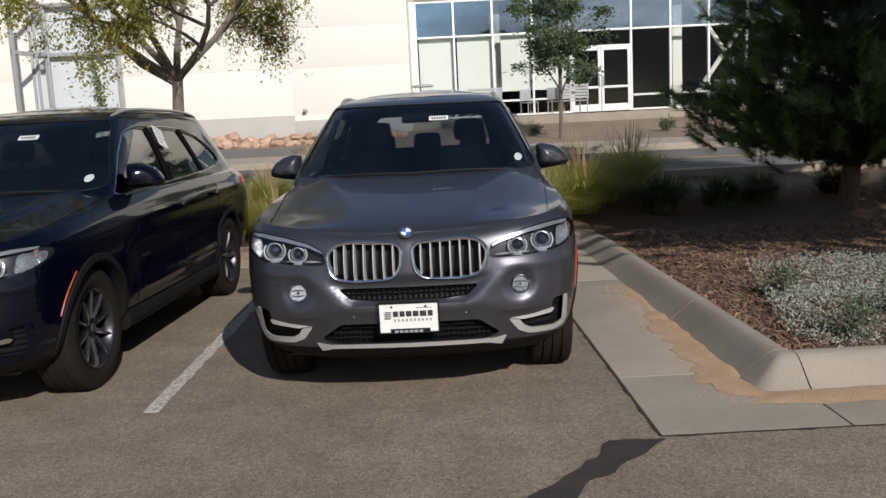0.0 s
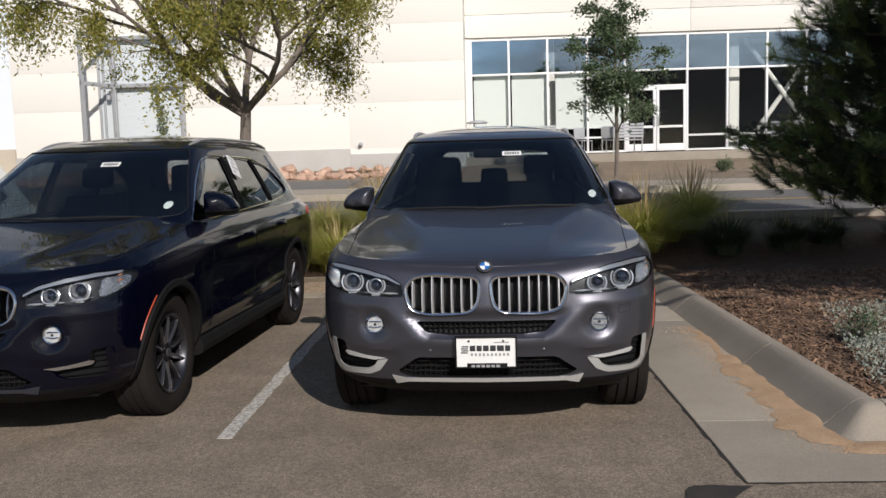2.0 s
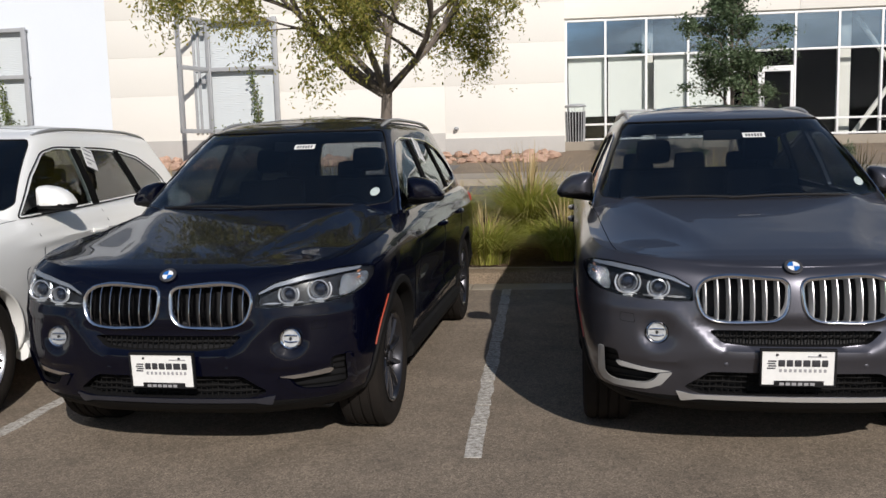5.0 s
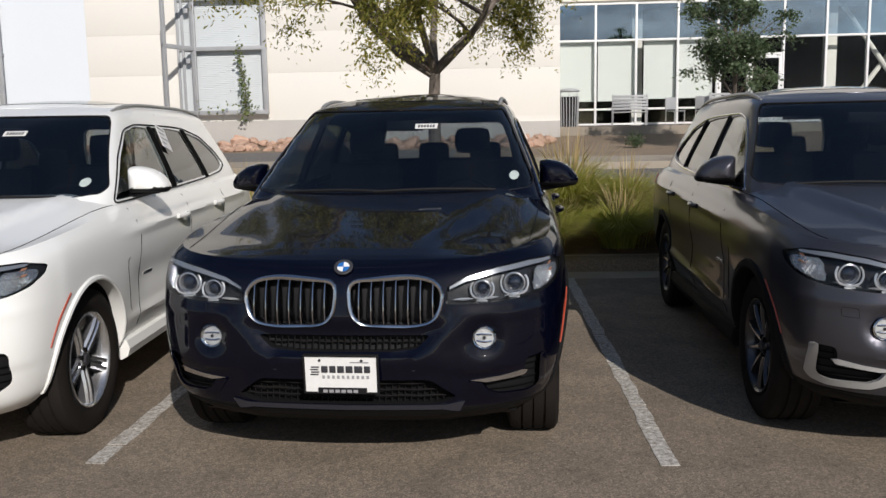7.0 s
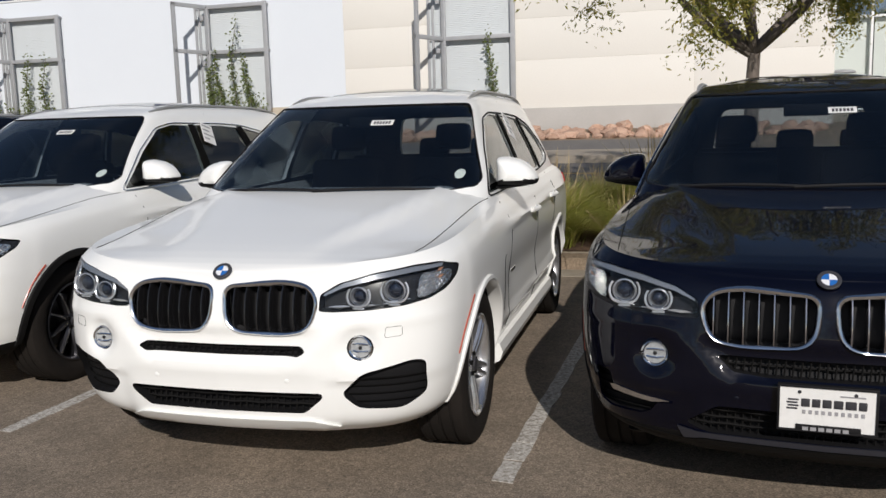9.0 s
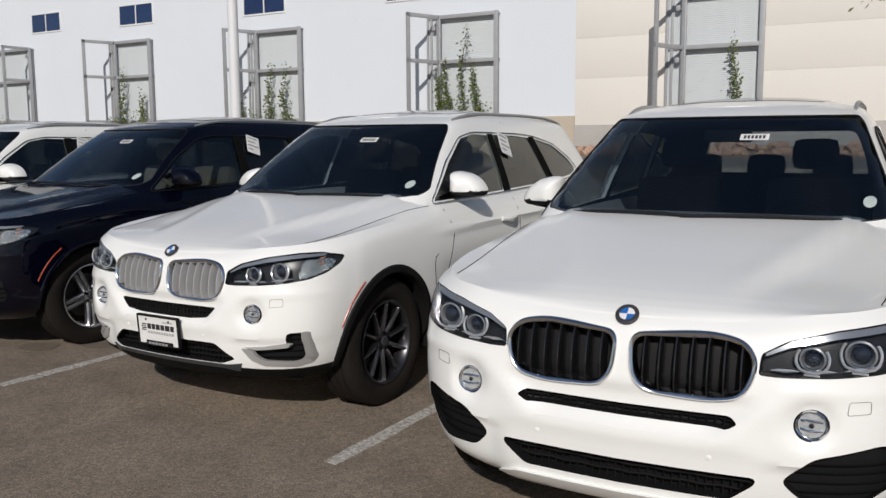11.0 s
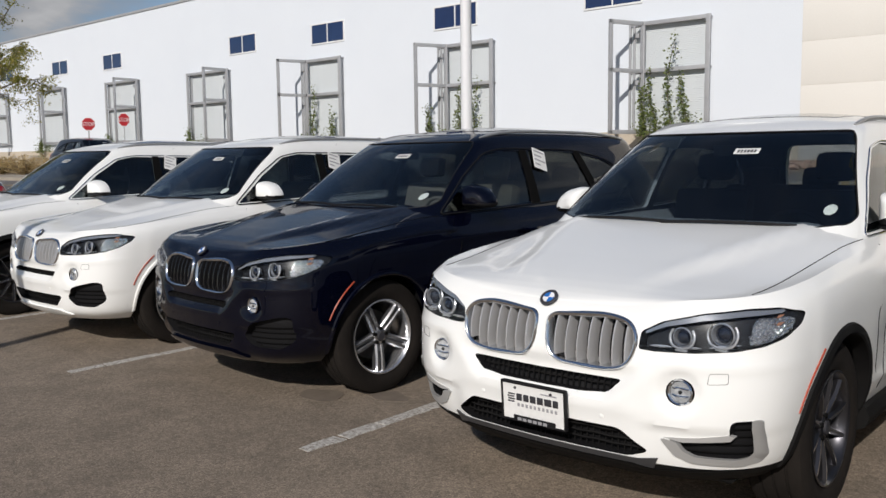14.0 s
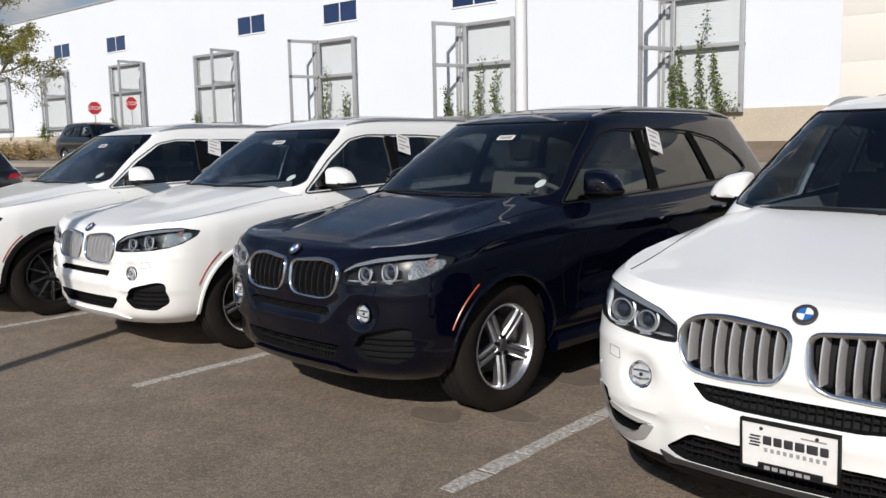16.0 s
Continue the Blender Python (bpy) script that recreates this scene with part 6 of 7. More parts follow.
navy_car = another(grey_car, -2.735, 5.425, -2.8, [(PAINT_GREY, PAINT_NAVY), (BARS_SILVER, BARS_CHROME), (SATIN, PAINT_NAVY), (BLADE, CHROME), (SKID, CHROME_DARK)], "dark navy SUV with chrome grille slats and a white dealer plate")
white_x = another(grey_car, -7.872, 5.745, -0.3, [(PAINT_GREY, PAINT_WHITE), (SKID, SKID_DARK)], "white SUV with silver grille slats, black arches and dealer plate")
navy_sport = another(white_sport, -10.785, 5.96, -3.8, [(PAINT_WHITE, PAINT_NAVY), (SEAT_DARK, SEAT_BEIGE)], "dark navy SUV with a sport bumper, silver wheels and beige seats")
white_far = another(white_sport, -13.196, 5.955, -1.1, [(BARS_BLACK_GRILLE, BARS_SILVER)], "white sport SUV with silver grille slats")
white_last = another(grey_car, -15.79, 5.655, -2.5, [(PAINT_GREY, PAINT_WHITE), (SKID, SKID_DARK)], "white SUV with cladding, at the far end of the white cars", plate=False)
black_car = another(grey_car, -23.75, 4.95, 0.0, [(PAINT_GREY, PAINT_BLACK)], "black SUV standing apart beyond empty bays", plate=False)
road_car = another(white_sport, -38.6, 20.6, 90.0, [(PAINT_WHITE, PAINT_BLACK)], "dark car parked along the road", z=land(20.3) - 0.1)


# ---- plants ----
def limb_tree(name, base, spec, label, leaf, leaf_size, n_leaves, bark=BARK, seed=0, droop=0.3, narrow=0.5, spread=0.22, category="tree", sprays=3, gap=-0.16):
    """spec: trunk height, trunk radius, list of limbs (azimuth, rise, length, start height)."""
    r = random.Random(seed)
    ob = thing(name, pose(*base), label, category, "trees")
    trunk = bmesh.new()
    H, R0, limbs = spec
    bend = [(0.02 * math.sin(i * 1.3), 0.02 * math.cos(i), H * i / 5) for i in range(6)]
    tube(trunk, bend, [R0 * (1.18 - 0.09 * i) for i in range(6)], n=10)
    tips = []

    def grow(p, d, L, rad, depth):
        pts = [p]
        dd = d.normalized()
        n = 5
        for i in range(n):
            dd = (dd + Vector((r.gauss(0, 0.13), r.gauss(0, 0.13), 0.05 - 0.05 * depth))).normalized()
            pts.append(pts[-1] + dd * (L / n))
        tube(trunk, pts, [rad * (1 - 0.62 * i / n) for i in range(n + 1)], n=7 if depth < 2 else 5)
        if depth >= 1:
            tips.extend((q, depth) for q in pts[1:])
        if depth < 3:
            for k in range(4 if depth < 1 else 3):
                i = r.randint(2, n)
                a = Vector((r.gauss(0, 1), r.gauss(0, 1), r.gauss(0.1, 0.6))).normalized()
                grow(pts[i], (dd + a * 0.85), L * r.uniform(0.45, 0.68), rad * 0.5, depth + 1)
    for az, rise, L, h in limbs:
        d = Vector((math.cos(az) * math.cos(rise), math.sin(az) * math.cos(rise), math.sin(rise)))
        grow(Vector((0, 0, h)), d, L, R0 * 0.58, 0)
    part("trunk", trunk, bark, ob)
    fine = [q for q, d in tips if d >= 2 or r.random() < 0.35]
    pts = []
    off = Vector((seed * 3.1, 0, 0))
    clumps = [q for q in fine if noise.noise(q * 1.9 + off) > gap and r.random() < 0.85]
    per = max(1, n_leaves // max(1, len(clumps) * sprays))
    for q in clumps:
        for _ in range(sprays):
            dx = Vector((r.gauss(0, 1), r.gauss(0, 1), r.gauss(-droop, 0.45))).normalized()
            L = spread * r.uniform(0.55, 1.25)
            w = spread * 0.10
            for k in range(per):
                t = r.random()
                pts.append(tuple(q + dx * t * L + Vector((r.gauss(0, w), r.gauss(0, w), r.gauss(0, w) - 0.7 * L * t * t * droop))))
    tagged(part("crown", leaves_mesh("crown", pts, leaf_size, leaf, seed, narrow, droop), None, ob), kind="stuff")
    return ob


LIMB_A = [(0.25, 0.66, 1.80, 2.02), (3.05, 0.50, 2.35, 1.96), (1.6, 1.05, 1.9, 2.06), (4.5, 0.80, 1.8, 2.0), (2.6, 0.72, 2.1, 2.04), (5.7, 0.50, 1.65, 2.0), (3.8, 0.50, 1.9, 2.0)]
limb_tree("locust_tree", (-2.73, 11.82, land(11.82)), (2.06, 0.085, LIMB_A), "small honey locust with yellowing feathery leaves behind the bays", LEAF_LOCUST, 0.054, 56000, seed=11, droop=0.85, narrow=0.38, spread=0.33, sprays=4, gap=-0.09)
LIMB_B = [(a * 1.05, 0.9 + 0.25 * math.sin(a * 3), 1.05 - 0.06 * i / 3, 1.0 + 0.25 * i) for i, a in enumerate([0.3, 2.4, 4.4, 1.2, 3.4, 5.4, 0.1, 2.1, 4.1, 1.0, 3.0])]
limb_tree("young_tree", (3.72, 23.0, land(23.0)), (4.0, 0.045, LIMB_B), "slim young tree with grey-green leaves before the storefront", LEAF_GREEN, 0.085, 15000, seed=5, droop=0.3, narrow=0.6, spread=0.34)
LIMB_C = [(az, rise + 0.12, L * 1.28, h + 0.35 * k / 3) for k, (az, rise, L, h) in enumerate(LIMB_A)] + [(1.9, 1.3, 3.0, 2.4)]
limb_tree("locust_tree", (-34.2, 12.4, land(12.4)), (2.45, 0.10, LIMB_C), "taller honey locust with thin green-gold foliage in the far grass strip", LEAF_LOCUST, 0.085, 44000, seed=8, droop=0.5, narrow=0.36, spread=0.36)


def pine(base, H, R, seed, label, z_low=0.7):
    r = random.Random(seed)
    ob = thing("pine_tree", pose(*base), label, "tree", "trees")
    trunk = bmesh.new()
    tube(trunk, [(0.03 * math.sin(i), 0.03 * math.cos(i * 1.4), H * i / 7) for i in range(8)], [0.105 * (1.1 - 0.14 * i) for i in range(8)], n=10)
    tuft, tuft_lit = [], []
    z = z_low
    while z < H - 0.2:
        reach = R * (1 - ((z - z_low) / (H - z_low)) ** 1.4) * r.uniform(0.8, 1.05) + 0.15
        k = r.randint(6, 8)
        a0 = r.uniform(0, 6.28)
        for i in range(k):
            a = a0 + 6.283 * i / k + r.gauss(0, 0.2)
            L = reach * r.uniform(0.75, 1.1)
            pts = [Vector((0, 0, z))]
            for j in range(1, 7):
                t = j / 6
                pts.append(Vector((math.cos(a) * L * t, math.sin(a) * L * t, z + L * (0.05 * math.sin(t * 3) + 0.16 * t * t - 0.02) + r.gauss(0, 0.02))))
            tube(trunk, pts, [0.032 * (1 - 0.12 * j) for j in range(7)], n=5)
            for j in range(1, 7):
                for s in range(6 if j < 6 else 4):
                    side = Vector((-math.sin(a), math.cos(a), 0)) * r.gauss(0, 0.26) * (0.4 + j / 6)
                    p = pts[j] + side + Vector((r.gauss(0, 0.06), r.gauss(0, 0.06), r.gauss(0.02, 0.09)))
                    d = (Vector((math.cos(a), math.sin(a), 0.75)) + Vector((r.gauss(0, 0.35), r.gauss(0, 0.35), r.gauss(0, 0.3)))).normalized()
                    (tuft_lit if (j >= 4 and r.random() < 0.45) else tuft).append((p, d))
        z += r.uniform(0.24, 0.34)
    part("trunk", trunk, BARK_PINE, ob)
    # outer tufts take the brighter colour that stands in for sun on them
    for nm, tf, m in (("needle_foliage", tuft, NEEDLE), ("young_foliage", tuft_lit, NEEDLE_LIT)):
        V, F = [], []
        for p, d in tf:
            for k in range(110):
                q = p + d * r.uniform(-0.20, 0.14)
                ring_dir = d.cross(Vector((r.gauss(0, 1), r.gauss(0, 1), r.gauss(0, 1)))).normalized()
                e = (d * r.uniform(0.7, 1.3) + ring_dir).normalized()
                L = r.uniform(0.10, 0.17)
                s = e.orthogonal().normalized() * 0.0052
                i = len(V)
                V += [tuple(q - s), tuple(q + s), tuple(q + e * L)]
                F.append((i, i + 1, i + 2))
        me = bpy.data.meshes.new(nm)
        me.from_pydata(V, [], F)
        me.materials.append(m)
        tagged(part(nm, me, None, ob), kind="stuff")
    return ob


pine((5.40, 11.3, 0.25), 5.6, 1.88, 3, "dense dark green pine on the mulched island", z_low=0.7)
pine((6.15, 6.1, 0.15), 5.8, 2.2, 7, "tall pine whose shade falls over the mulch", z_low=2.5)


def clump(seed, h, n, spread, dry, kind_name="ornamental_grass", label="", green=None):
    """A tuft of arching blades with pale seed stalks."""
    r = random.Random(seed)
    ob = thing(kind_name, pose(0, 0, 0), label, "grass", "grass clumps")
    for nm, cnt, m, hh, w in (("blade_tuft", n, green or GRASS, h, 0.008), ("stalk_tuft", dry, GRASS_DRY, h * 1.28, 0.0028)):
        V, F = [], []
        for _ in range(cnt):
            a, rr = r.uniform(0, 6.283), abs(r.gauss(0, 0.10 if nm == "blade_tuft" else 0.17))
            lean = r.uniform(0.30, 1.35) * spread if nm == "blade_tuft" else abs(r.gauss(0, 0.36)) * spread
            L = hh * r.uniform(0.55, 1.1)
            dirx, diry = math.cos(a), math.sin(a)
            sx, sy = -diry * w, dirx * w
            prev = None
            for j in range(5):
                t = j / 4
                out = rr + lean * L * t ** 1.8
                z = L * t * (1 - 0.36 * lean * t * t)
                k = 1 - t * 0.9 if nm == "blade_tuft" else (0.6 if j < 3 else 1.9 if j == 3 else 0.3)
                x, y = dirx * out + r.gauss(0, 0.004), diry * out
                i = len(V)
                V += [(x - sx * k, y - sy * k, z), (x + sx * k, y + sy * k, z)]
                if prev is not None:
                    F.append((prev, prev + 1, i + 1, i))
                prev = i
        me = bpy.data.meshes.new(nm)
        me.from_pydata(V, [], F)
        me.materials.append(m)
        tagged(part(nm, me, None, ob), kind="stuff")
    return ob


protos = [clump(20 + k, h, 2300, 1.15, d, label="clump of arching green-gold ornamental grass with pale seed stalks") for k, (h, d) in enumerate(((0.80, 100), (0.90, 150), (0.76, 80)))]
r0 = random.Random(77)
spots = []
x = 1.75
while x > -22:
    spots.append((x, r0.uniform(11.58, 11.8)))
    spots.append((x - 0.45, r0.uniform(12.75, 13.4)))
    x -= r0.uniform(0.72, 0.98)
spots += [(2.3, 12.3), (2.75, 12.9), (2.0, 13.3), (3.2, 13.4)]
for k, (gx, gy) in enumerate(spots):
    s = r0.uniform(0.8, 1.12)
    m = pose(gx, gy, land(gy), 0, 0, r0.uniform(0, 360)) @ Matrix.Diagonal((s, s, s, 1))
    if k < 3:
        protos[k].matrix_basis = m
    else:
        copy_thing(protos[k % 3], m)


def bush(seed, rad, n, material, label, size=0.07):
    r = random.Random(seed)
    ob = thing("shrub", pose(0, 0, 0), label, "shrub", "shrubs")
    st = bmesh.new()
    pts = []
    for k in range(22):
        a, e = r.uniform(0, 6.28), r.uniform(0.35, 1.45)
        L = rad * r.uniform(0.7, 1.2)
        d = Vector((math.cos(a) * math.cos(e), math.sin(a) * math.cos(e), math.sin(e) * 1.2))
        tube(st, [(0, 0, 0), tuple(d * L * 0.5 + Vector((0, 0, 0.02))), tuple(d * L)], [0.008, 0.006, 0.003], n=4)
        for _ in range(n // 22):
            t = r.uniform(0.25, 1.05)
            pts.append(tuple(d * L * t + Vector((r.gauss(0, 0.05), r.gauss(0, 0.05), r.gauss(0.02, 0.05)))))
    part("stem", st, BARK, ob)
    tagged(part("foliage", leaves_mesh("foliage", pts, size, material, seed, 0.22, -0.3), None, ob), kind="stuff")
    return ob


# mounds under the pine: blades coloured darker, with its shade in the colour
b1 = clump(41, 0.62, 2600, 1.0, 30, label="mound of fine grass in the mulch, its blades coloured dark as shaded", green=GRASS_SHADED)
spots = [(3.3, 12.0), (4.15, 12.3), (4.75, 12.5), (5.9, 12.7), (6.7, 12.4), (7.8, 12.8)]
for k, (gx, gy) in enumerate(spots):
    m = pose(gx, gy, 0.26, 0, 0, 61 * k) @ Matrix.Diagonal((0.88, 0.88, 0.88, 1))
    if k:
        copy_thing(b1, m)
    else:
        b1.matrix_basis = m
b2 = bush(2, 0.30, 500, LEAF_GREEN, "small green shrub in the bed before the terrace", 0.10)
for k, (gx, gy) in enumerate([(1.6, 24.2), (3.2, 24.4), (6.7, 24.0), (9.0, 24.3), (11.2, 24.2), (13, 24.5)]):
    m = pose(gx, gy, land(gy) + 0.01, 0, 0, 77 * k)
    if k:
        copy_thing(b2, m)
    else:
        b2.matrix_basis = m
wild = bush(3, 0.8, 1500, GRASS_DRY, "loose straw-coloured weeds along the wall", 0.14)
for k, (gx, gy) in enumerate([(-44, 20.8), (-46, 21.5), (-48.5, 21), (-50.5, 20.6), (-53, 21.2), (-42.5, 22), (-55.5, 20.8), (-58, 21.4)]):
    m = pose(gx, gy, land(gy) + 0.0, 0, 0, 50 * k) @ Matrix.Diagonal((1.3, 1.3, 1.0, 1))
    if k:
        copy_thing(wild, m)
    else:
        wild.matrix_basis = m

# mulch bed of the island, with chips and silver ground cover
bed = bmesh.new()
nx, ny = 60, 50
bx0, bx1, by0, by1 = KX + 0.262, 14.0, KY + 0.262, 14.2


def bed_z(x, y):
    e = min(x - bx0, y - by0, 0.5) / 0.5
    return max(0.125 + 0.05 * max(0, e) + 0.035 * noise.noise(Vector((x * 1.3, y * 1.3, 0))) * max(0.15, e) + 0.012 * noise.noise(Vector((x * 7, y * 7, 2))), land(y) + 0.02)


gv = [[bed.verts.new((bx0 + (bx1 - bx0) * (i / nx) ** 1.5, by0 + (by1 - by0) * j / ny, bed_z(bx0 + (bx1 - bx0) * (i / nx) ** 1.5, by0 + (by1 - by0) * j / ny))) for i in range(nx + 1)] for j in range(ny + 1)]
for a, b in zip(gv, gv[1:]):
    for i in range(nx):
        bed.faces.new((a[i], a[i + 1], b[i + 1], b[i]))
tagged(part("planting_bed", bed, MULCH), "bed of brown bark mulch inside the kerb", "mulch bed", kind="structure")
strip("grass_bed", -60, KX - 0.3, [11.42, 12.5, 14.15], 0.012, MULCH, "brown mulch under the ornamental grasses", category="mulch bed")
rc = np.random.RandomState(3)
V, F = [], []
for _ in range(16000):
    x, y = bx0 + 0.02 + 4.6 * rc.rand() ** 1.3, by0 + 0.02 + 5.2 * rc.rand()
    L, w, t = rc.uniform(0.010, 0.045), rc.uniform(0.004, 0.011), rc.uniform(0.002, 0.005)
    m = Matrix.Translation((x, y, bed_z(x, y) + 0.006)) @ Euler((rc.normal(0, 0.35), rc.normal(0, 0.35), rc.uniform(0, 6.28))).to_matrix().to_4x4()
    i = len(V)
    V += [tuple(m @ Vector(c)) for c in ((-L, -w, 0), (L, -w * 0.6, 0), (L * 0.9, w, 0), (-L * 0.8, w * 0.7, 0), (0, 0, t))]
    F += [(i, i + 1, i + 4), (i + 1, i + 2, i + 4), (i + 2, i + 3, i + 4), (i + 3, i, i + 4)]
me = bpy.data.meshes.new("bark_chips")
me.from_pydata(V, [], F)
me.materials.append(CHIP)
tagged(part("bark_chips", me, None), "loose brown bark chips scattered over the bed", "mulch", kind="stuff")
pts, greens = [], []
for _ in range(120000):
    x, y = 2.45 + 5.0 * rc.rand(), 5.75 + 2.6 * rc.rand()
    edge = 0.45 + 0.35 * noise.noise(Vector((x * 1.1, y * 1.1, 4))) + 0.18 * (x - 2.9) - 0.22 * max(0, y - 6.7) * max(0, 3.9 - x)
    if rc.rand() < edge and x > 2.45 + 0.25 * abs(y - 6.1):
        pts.append((x, y, bed_z(x, y) + abs(rc.normal(0.03, 0.030)) + 0.05 * max(0, noise.noise(Vector((x * 3, y * 3, 7))))))
tagged(part("silver_ground_cover", leaves_mesh("cover", pts, 0.023, SILVER, 9, 0.42, -0.5), None), "low silver-grey ground cover on the mulch", "ground cover", kind="stuff")
weed = bush(9, 0.16, 260, LEAF_GREEN, "small bright green weed in the ground cover", 0.06)
for k, (gx, gy) in enumerate([(2.85, 7.1), (2.80, 5.95), (3.3, 6.3)]):
    m = pose(gx, gy, bed_z(gx, gy), 0, 0, 40 * k)
    if k:
        copy_thing(weed, m)
    else:
        weed.matrix_basis = m

# ---- rocks along the plinth ----
def rock_mesh(seed):
    r = random.Random(seed)
    bm = bmesh.new()
    bmesh.ops.create_icosphere(bm, subdivisions=2, radius=1)
    o = Vector((r.uniform(0, 50), 0, 0))
    for v in bm.verts:
        n = v.co.normalized()
        v.co = n * (1 + 0.35 * noise.noise(n * 1.4 + o) + 0.12 * noise.noise(n * 3.5 + o))
        v.co.z *= 0.66
        v.co.y *= 0.85
    return mesh("rock", bm, ROCK, 28)


rocks = [rock_mesh(k) for k in range(6)]
rr = random.Random(12)
x = -14.2
while x < -0.4:
    for row in range(4):
        s = rr.uniform(0.09, 0.21) * (1.25 if rr.random() < 0.2 else 1.0)
        gy = 26.45 - 0.34 * row + rr.uniform(-0.12, 0.12)
        ob = new("rock", rocks[rr.randint(0, 5)])
        ob.matrix_basis = pose(x + rr.uniform(-0.2, 0.2), gy, land(gy) + s * 0.32, rr.uniform(-20, 20), rr.uniform(-20, 20), rr.uniform(0, 360)) @ Matrix.Diagonal((s * rr.uniform(0.9, 1.4), s, s, 1))
        tagged(ob, "rounded reddish sandstone boulder by the plinth", "rock", "boulders by the wall")
    x += rr.uniform(0.26, 0.40)

# oil marks in the bays
STAIN = mat("oil_stain", (0.120, 0.097, 0.075), 0.85, second=(0.172, 0.140, 0.108), scale=9, amount=0.5, bump=0.3, bump_scale=120, bump_dist=0.004)
for k, (gx, gy, rad) in enumerate([(-9.88, 7.62, 0.20), (-10.07, 6.45, 0.13), (-9.72, 6.70, 0.10), (-7.2, 6.9, 0.16), (-4.6, 4.2, 0.05)]):
    ring_pts = ragged([(gx + rad * math.cos(q) * 1.5, gy + rad * math.sin(q)) for q in [math.pi * 2 * n / 12 for n in range(12)]], rad * 0.5, 0.05, k)
    tagged(part("oil_stain", prism(ring_pts, "z", -0.002, 0.003), STAIN), "dark oil stain on the asphalt", "stain", kind="structure")

# ---- street furniture ----
def lamp_post(x, y, z, h, label, r=0.085):
    ob = thing("street_lamp", pose(x, y, z), label, "street lamp")
    part("base", lathe(bmesh.new(), [(0.0, 0.26), (0.60, 0.26), (0.66, 0.22), (0.66, 0.02)], "z", 24), CONCRETE, ob)
    part("pole", lathe(bmesh.new(), [(0.6, r * 1.15), (0.75, r), (h, r * 0.8), (h, 0.01)], "z", 20), POLE_WHITE, ob, "white round steel pole")
    part("head", box_bm(-0.16, -0.45, h, 0.16, 0.45, h + 0.12, 0.03), POLE_WHITE, ob)
    return ob


lamp_post(-13.8, 12.5, land(12.5), 8.0, "white lamp post in the grass strip behind the bays")
lamp_post(-11.2, 0.25, 0.0, 8.5, "white lamp post whose shadow crosses the asphalt", 0.08)


def stop_sign(x, y, z, turn):
    ob = thing("stop_sign", pose(x, y, z, 0, 0, turn), "red octagonal stop sign on a thin steel post", "road sign", "stop signs")
    part("post", box_bm(-0.03, -0.02, 0, 0.03, 0.02, 2.6, 0.004), STEEL, ob)
    R = 0.30
    octa = lambda q: [(q * math.cos(math.pi / 8 + k * math.pi / 4), q * math.sin(math.pi / 8 + k * math.pi / 4)) for k in range(8)]
    wh = prism(octa(R), "y", -0.030, -0.022)
    plate = part("sign_plate", wh, SIGN_WHITE, ob, "", pose(0, 0, 2.35))
    part("red_face", prism(octa(R * 0.93), "y", -0.034, -0.0305), SIGN_RED, plate)
    cu = bpy.data.curves.new("sign_text", "FONT")
    cu.body, cu.size, cu.align_x, cu.align_y, cu.extrude = "STOP", 0.225, "CENTER", "CENTER", 0.003
    tmp = new("tmp_text", cu)
    dg = bpy.context.evaluated_depsgraph_get()
    me = bpy.data.meshes.new_from_object(tmp.evaluated_get(dg))
    bpy.data.objects.remove(tmp)
    me.materials.clear()
    me.materials.append(SIGN_WHITE)
    part("sign_lettering", me, None, plate, "white capitals", pose(0, -0.038, -0.01, 90, 0, 0))
    return ob


s1 = stop_sign(-42.25, 21.04, 0.85, 62)
copy_thing(s1, pose(-40.13, 21.55, 0.97, 0, 0, 62) @ Matrix.Diagonal((0.82, 0.82, 1, 1)))


def bench(m, label):
    ob = thing("bench", m, label, "bench", "benches")
    for k in range(5):
        part("seat_slat", box_bm(-0.55, -0.25 + 0.105 * k, 0.42, 0.55, -0.16 + 0.105 * k, 0.45, 0.006), STEEL, ob)
    for k in range(5):
        part("back_slat", box_bm(-0.55, 0.27, 0.50 + 0.095 * k, 0.55, 0.30, 0.575 + 0.095 * k, 0.006), STEEL, ob)
    for sx in (-0.52, 0.52):
        part("leg", tube_bm([(sx, -0.24, 0), (sx, -0.24, 0.62), (sx, 0.25, 0.64), (sx, 0.30, 0.98)], 0.022, n=6), STEEL, ob)
        part("leg", tube_bm([(sx, 0.24, 0), (sx, 0.26, 0.5)], 0.022, n=6), STEEL, ob)
    return ob


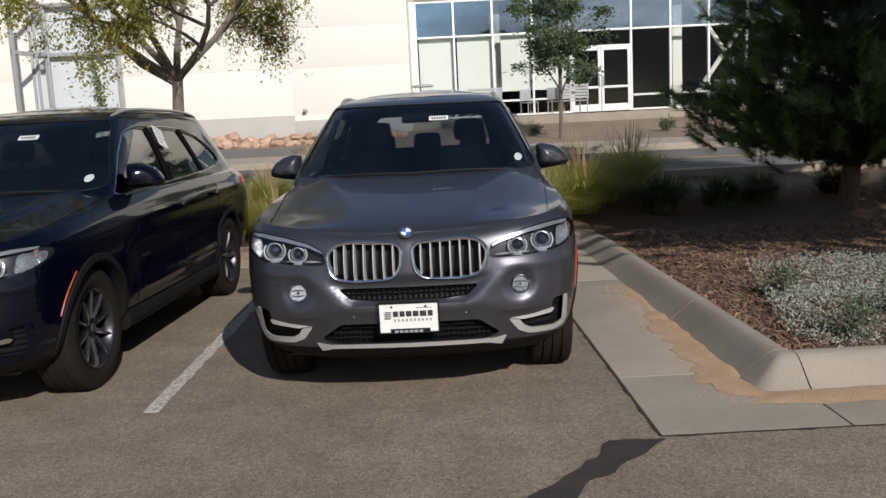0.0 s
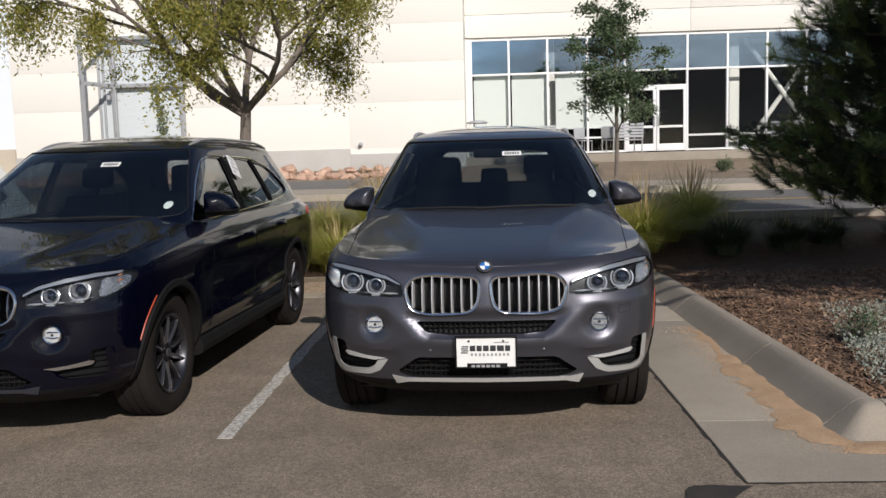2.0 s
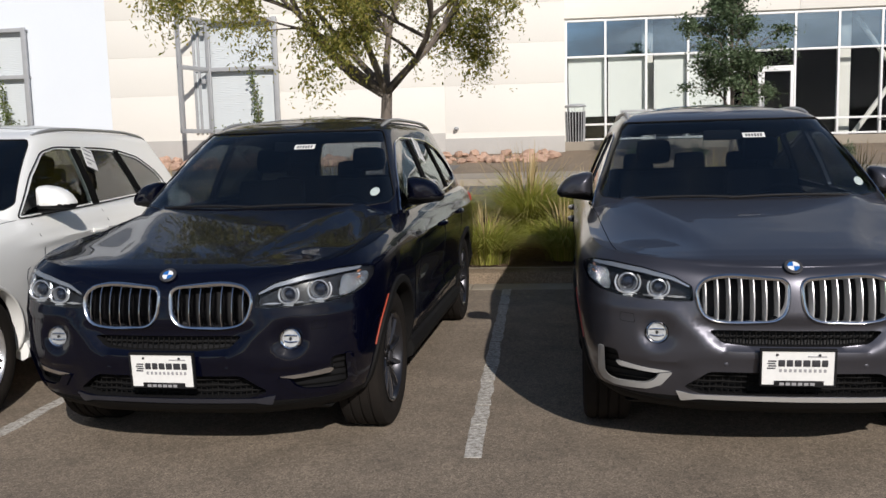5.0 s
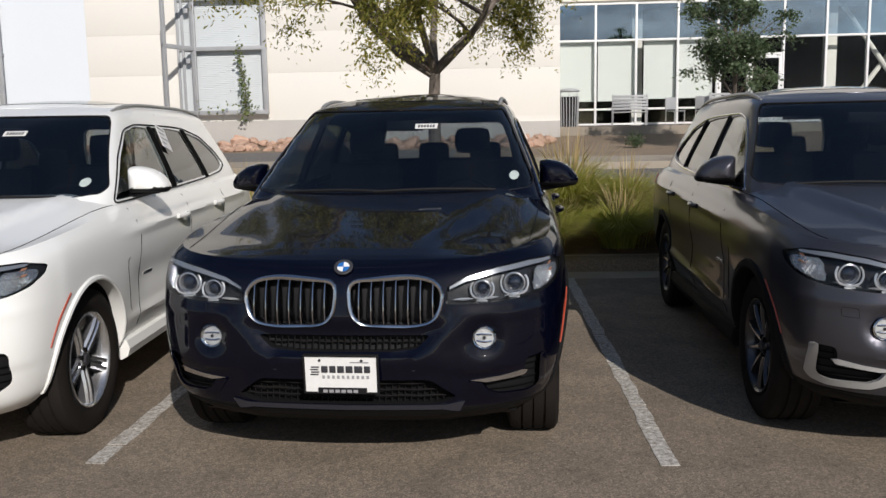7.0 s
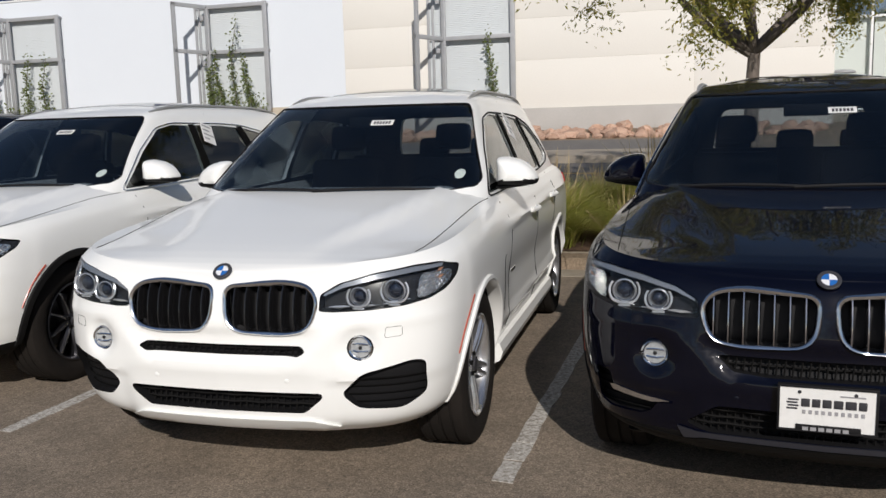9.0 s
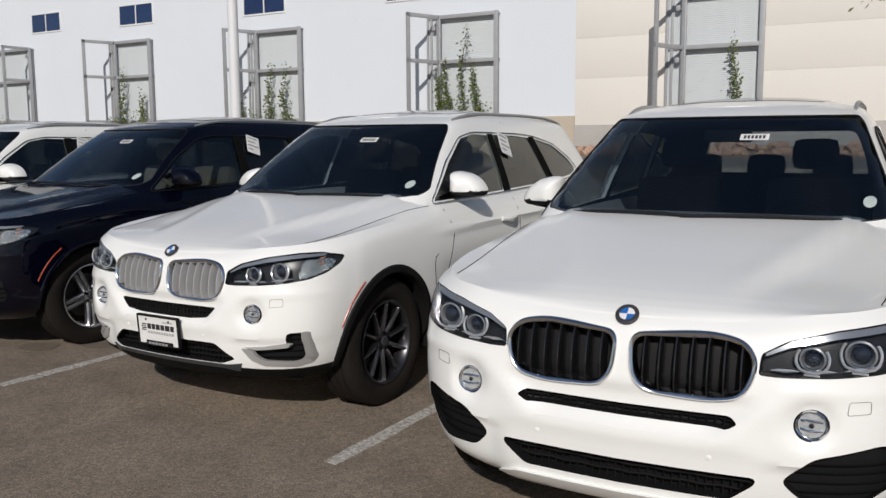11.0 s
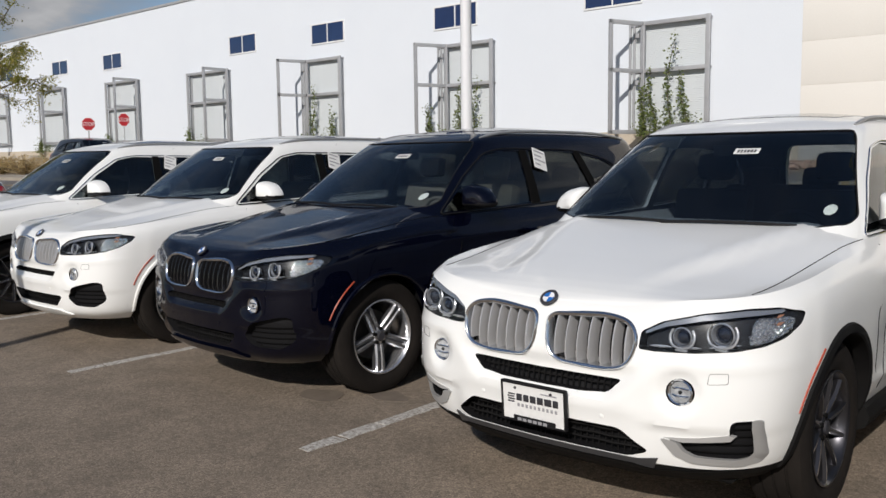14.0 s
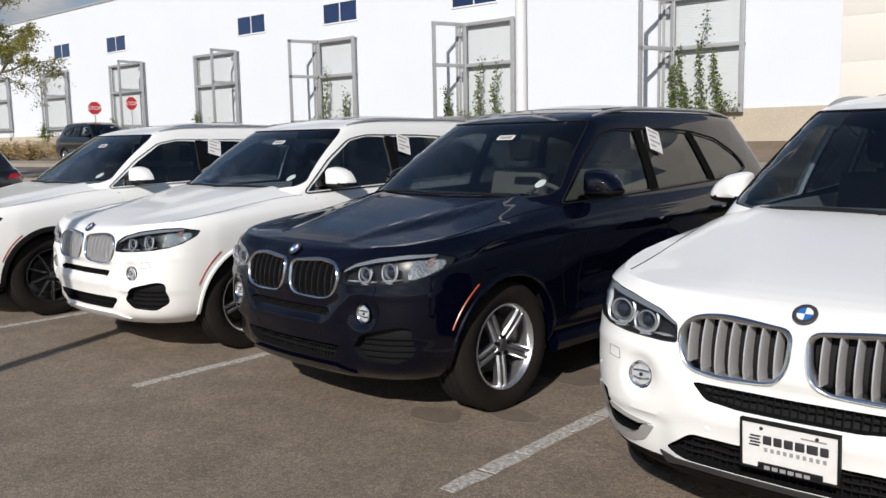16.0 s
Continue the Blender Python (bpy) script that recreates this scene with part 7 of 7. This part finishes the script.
PZ = 1.66
bn = bench(pose(2.25, 29.4, PZ, 0, 0, 175), "grey slatted metal bench on the terrace")
for bx, tn in ((11.4, 178), (12.7, 170), (5.0, 200)):
    copy_thing(bn, pose(bx, 29.3, PZ, 0, 0, tn))


def cafe_chair(m):
    ob = thing("cafe_chair", m, "grey mesh metal terrace chair", "chair", "terrace chairs")
    part("seat", box_bm(-0.22, -0.22, 0.43, 0.22, 0.22, 0.455, 0.01), STEEL, ob)
    part("backrest", box_bm(-0.22, 0.20, 0.50, 0.22, 0.225, 0.88, 0.01), STEEL, ob)
    for sx in (-0.2, 0.2):
        for sy in (-0.2, 0.2):
            part("leg", tube_bm([(sx, sy, 0), (sx, sy, 0.44 if sy < 0 else 0.86)], 0.014, n=6), STEEL, ob)
    return ob


ch = cafe_chair(pose(3.7, 29.5, PZ, 0, 0, 30))
for cx, cy, tn in ((4.55, 29.3, 150), (9.8, 29.4, 200), (10.35, 29.1, 160)):
    copy_thing(ch, pose(cx, cy, PZ, 0, 0, tn))
bin_ob = thing("litter_bin", pose(0.22, 27.9, 1.62), "round slatted steel litter bin with a domed lid", "litter bin")
part("liner", lathe(bmesh.new(), [(0.02, 0.25), (0.92, 0.27), (0.92, 0.02)], "z", 20), DARK, bin_ob)
for k in range(20):
    a = 2 * math.pi * k / 20
    part("slat", tube_bm([(0.27 * math.cos(a), 0.27 * math.sin(a), 0.02), (0.30 * math.cos(a), 0.30 * math.sin(a), 0.95)], 0.03, n=5, flat=0.5), STEEL, bin_ob)
part("lid", lathe(bmesh.new(), [(1.08, 0.33), (1.12, 0.33), (1.16, 0.22), (1.18, 0.02)], "z", 24), STEEL, bin_ob)
for a in (0.4, 2.5, 4.6):
    part("lid_post", tube_bm([(0.28 * math.cos(a), 0.28 * math.sin(a), 0.94), (0.28 * math.cos(a), 0.28 * math.sin(a), 1.09)], 0.012, n=5), STEEL, bin_ob)
pl = thing("planter_box", pose(10.9, 28.0, PZ), "grey patterned stone planter box on a stand", "planter")
part("box", box_bm(-0.55, -0.25, 0.55, 0.55, 0.25, 1.0, 0.03), PLINTH, pl)
part("stand", box_bm(-0.08, -0.08, 0, 0.08, 0.08, 0.55, 0.01), STEEL, pl)
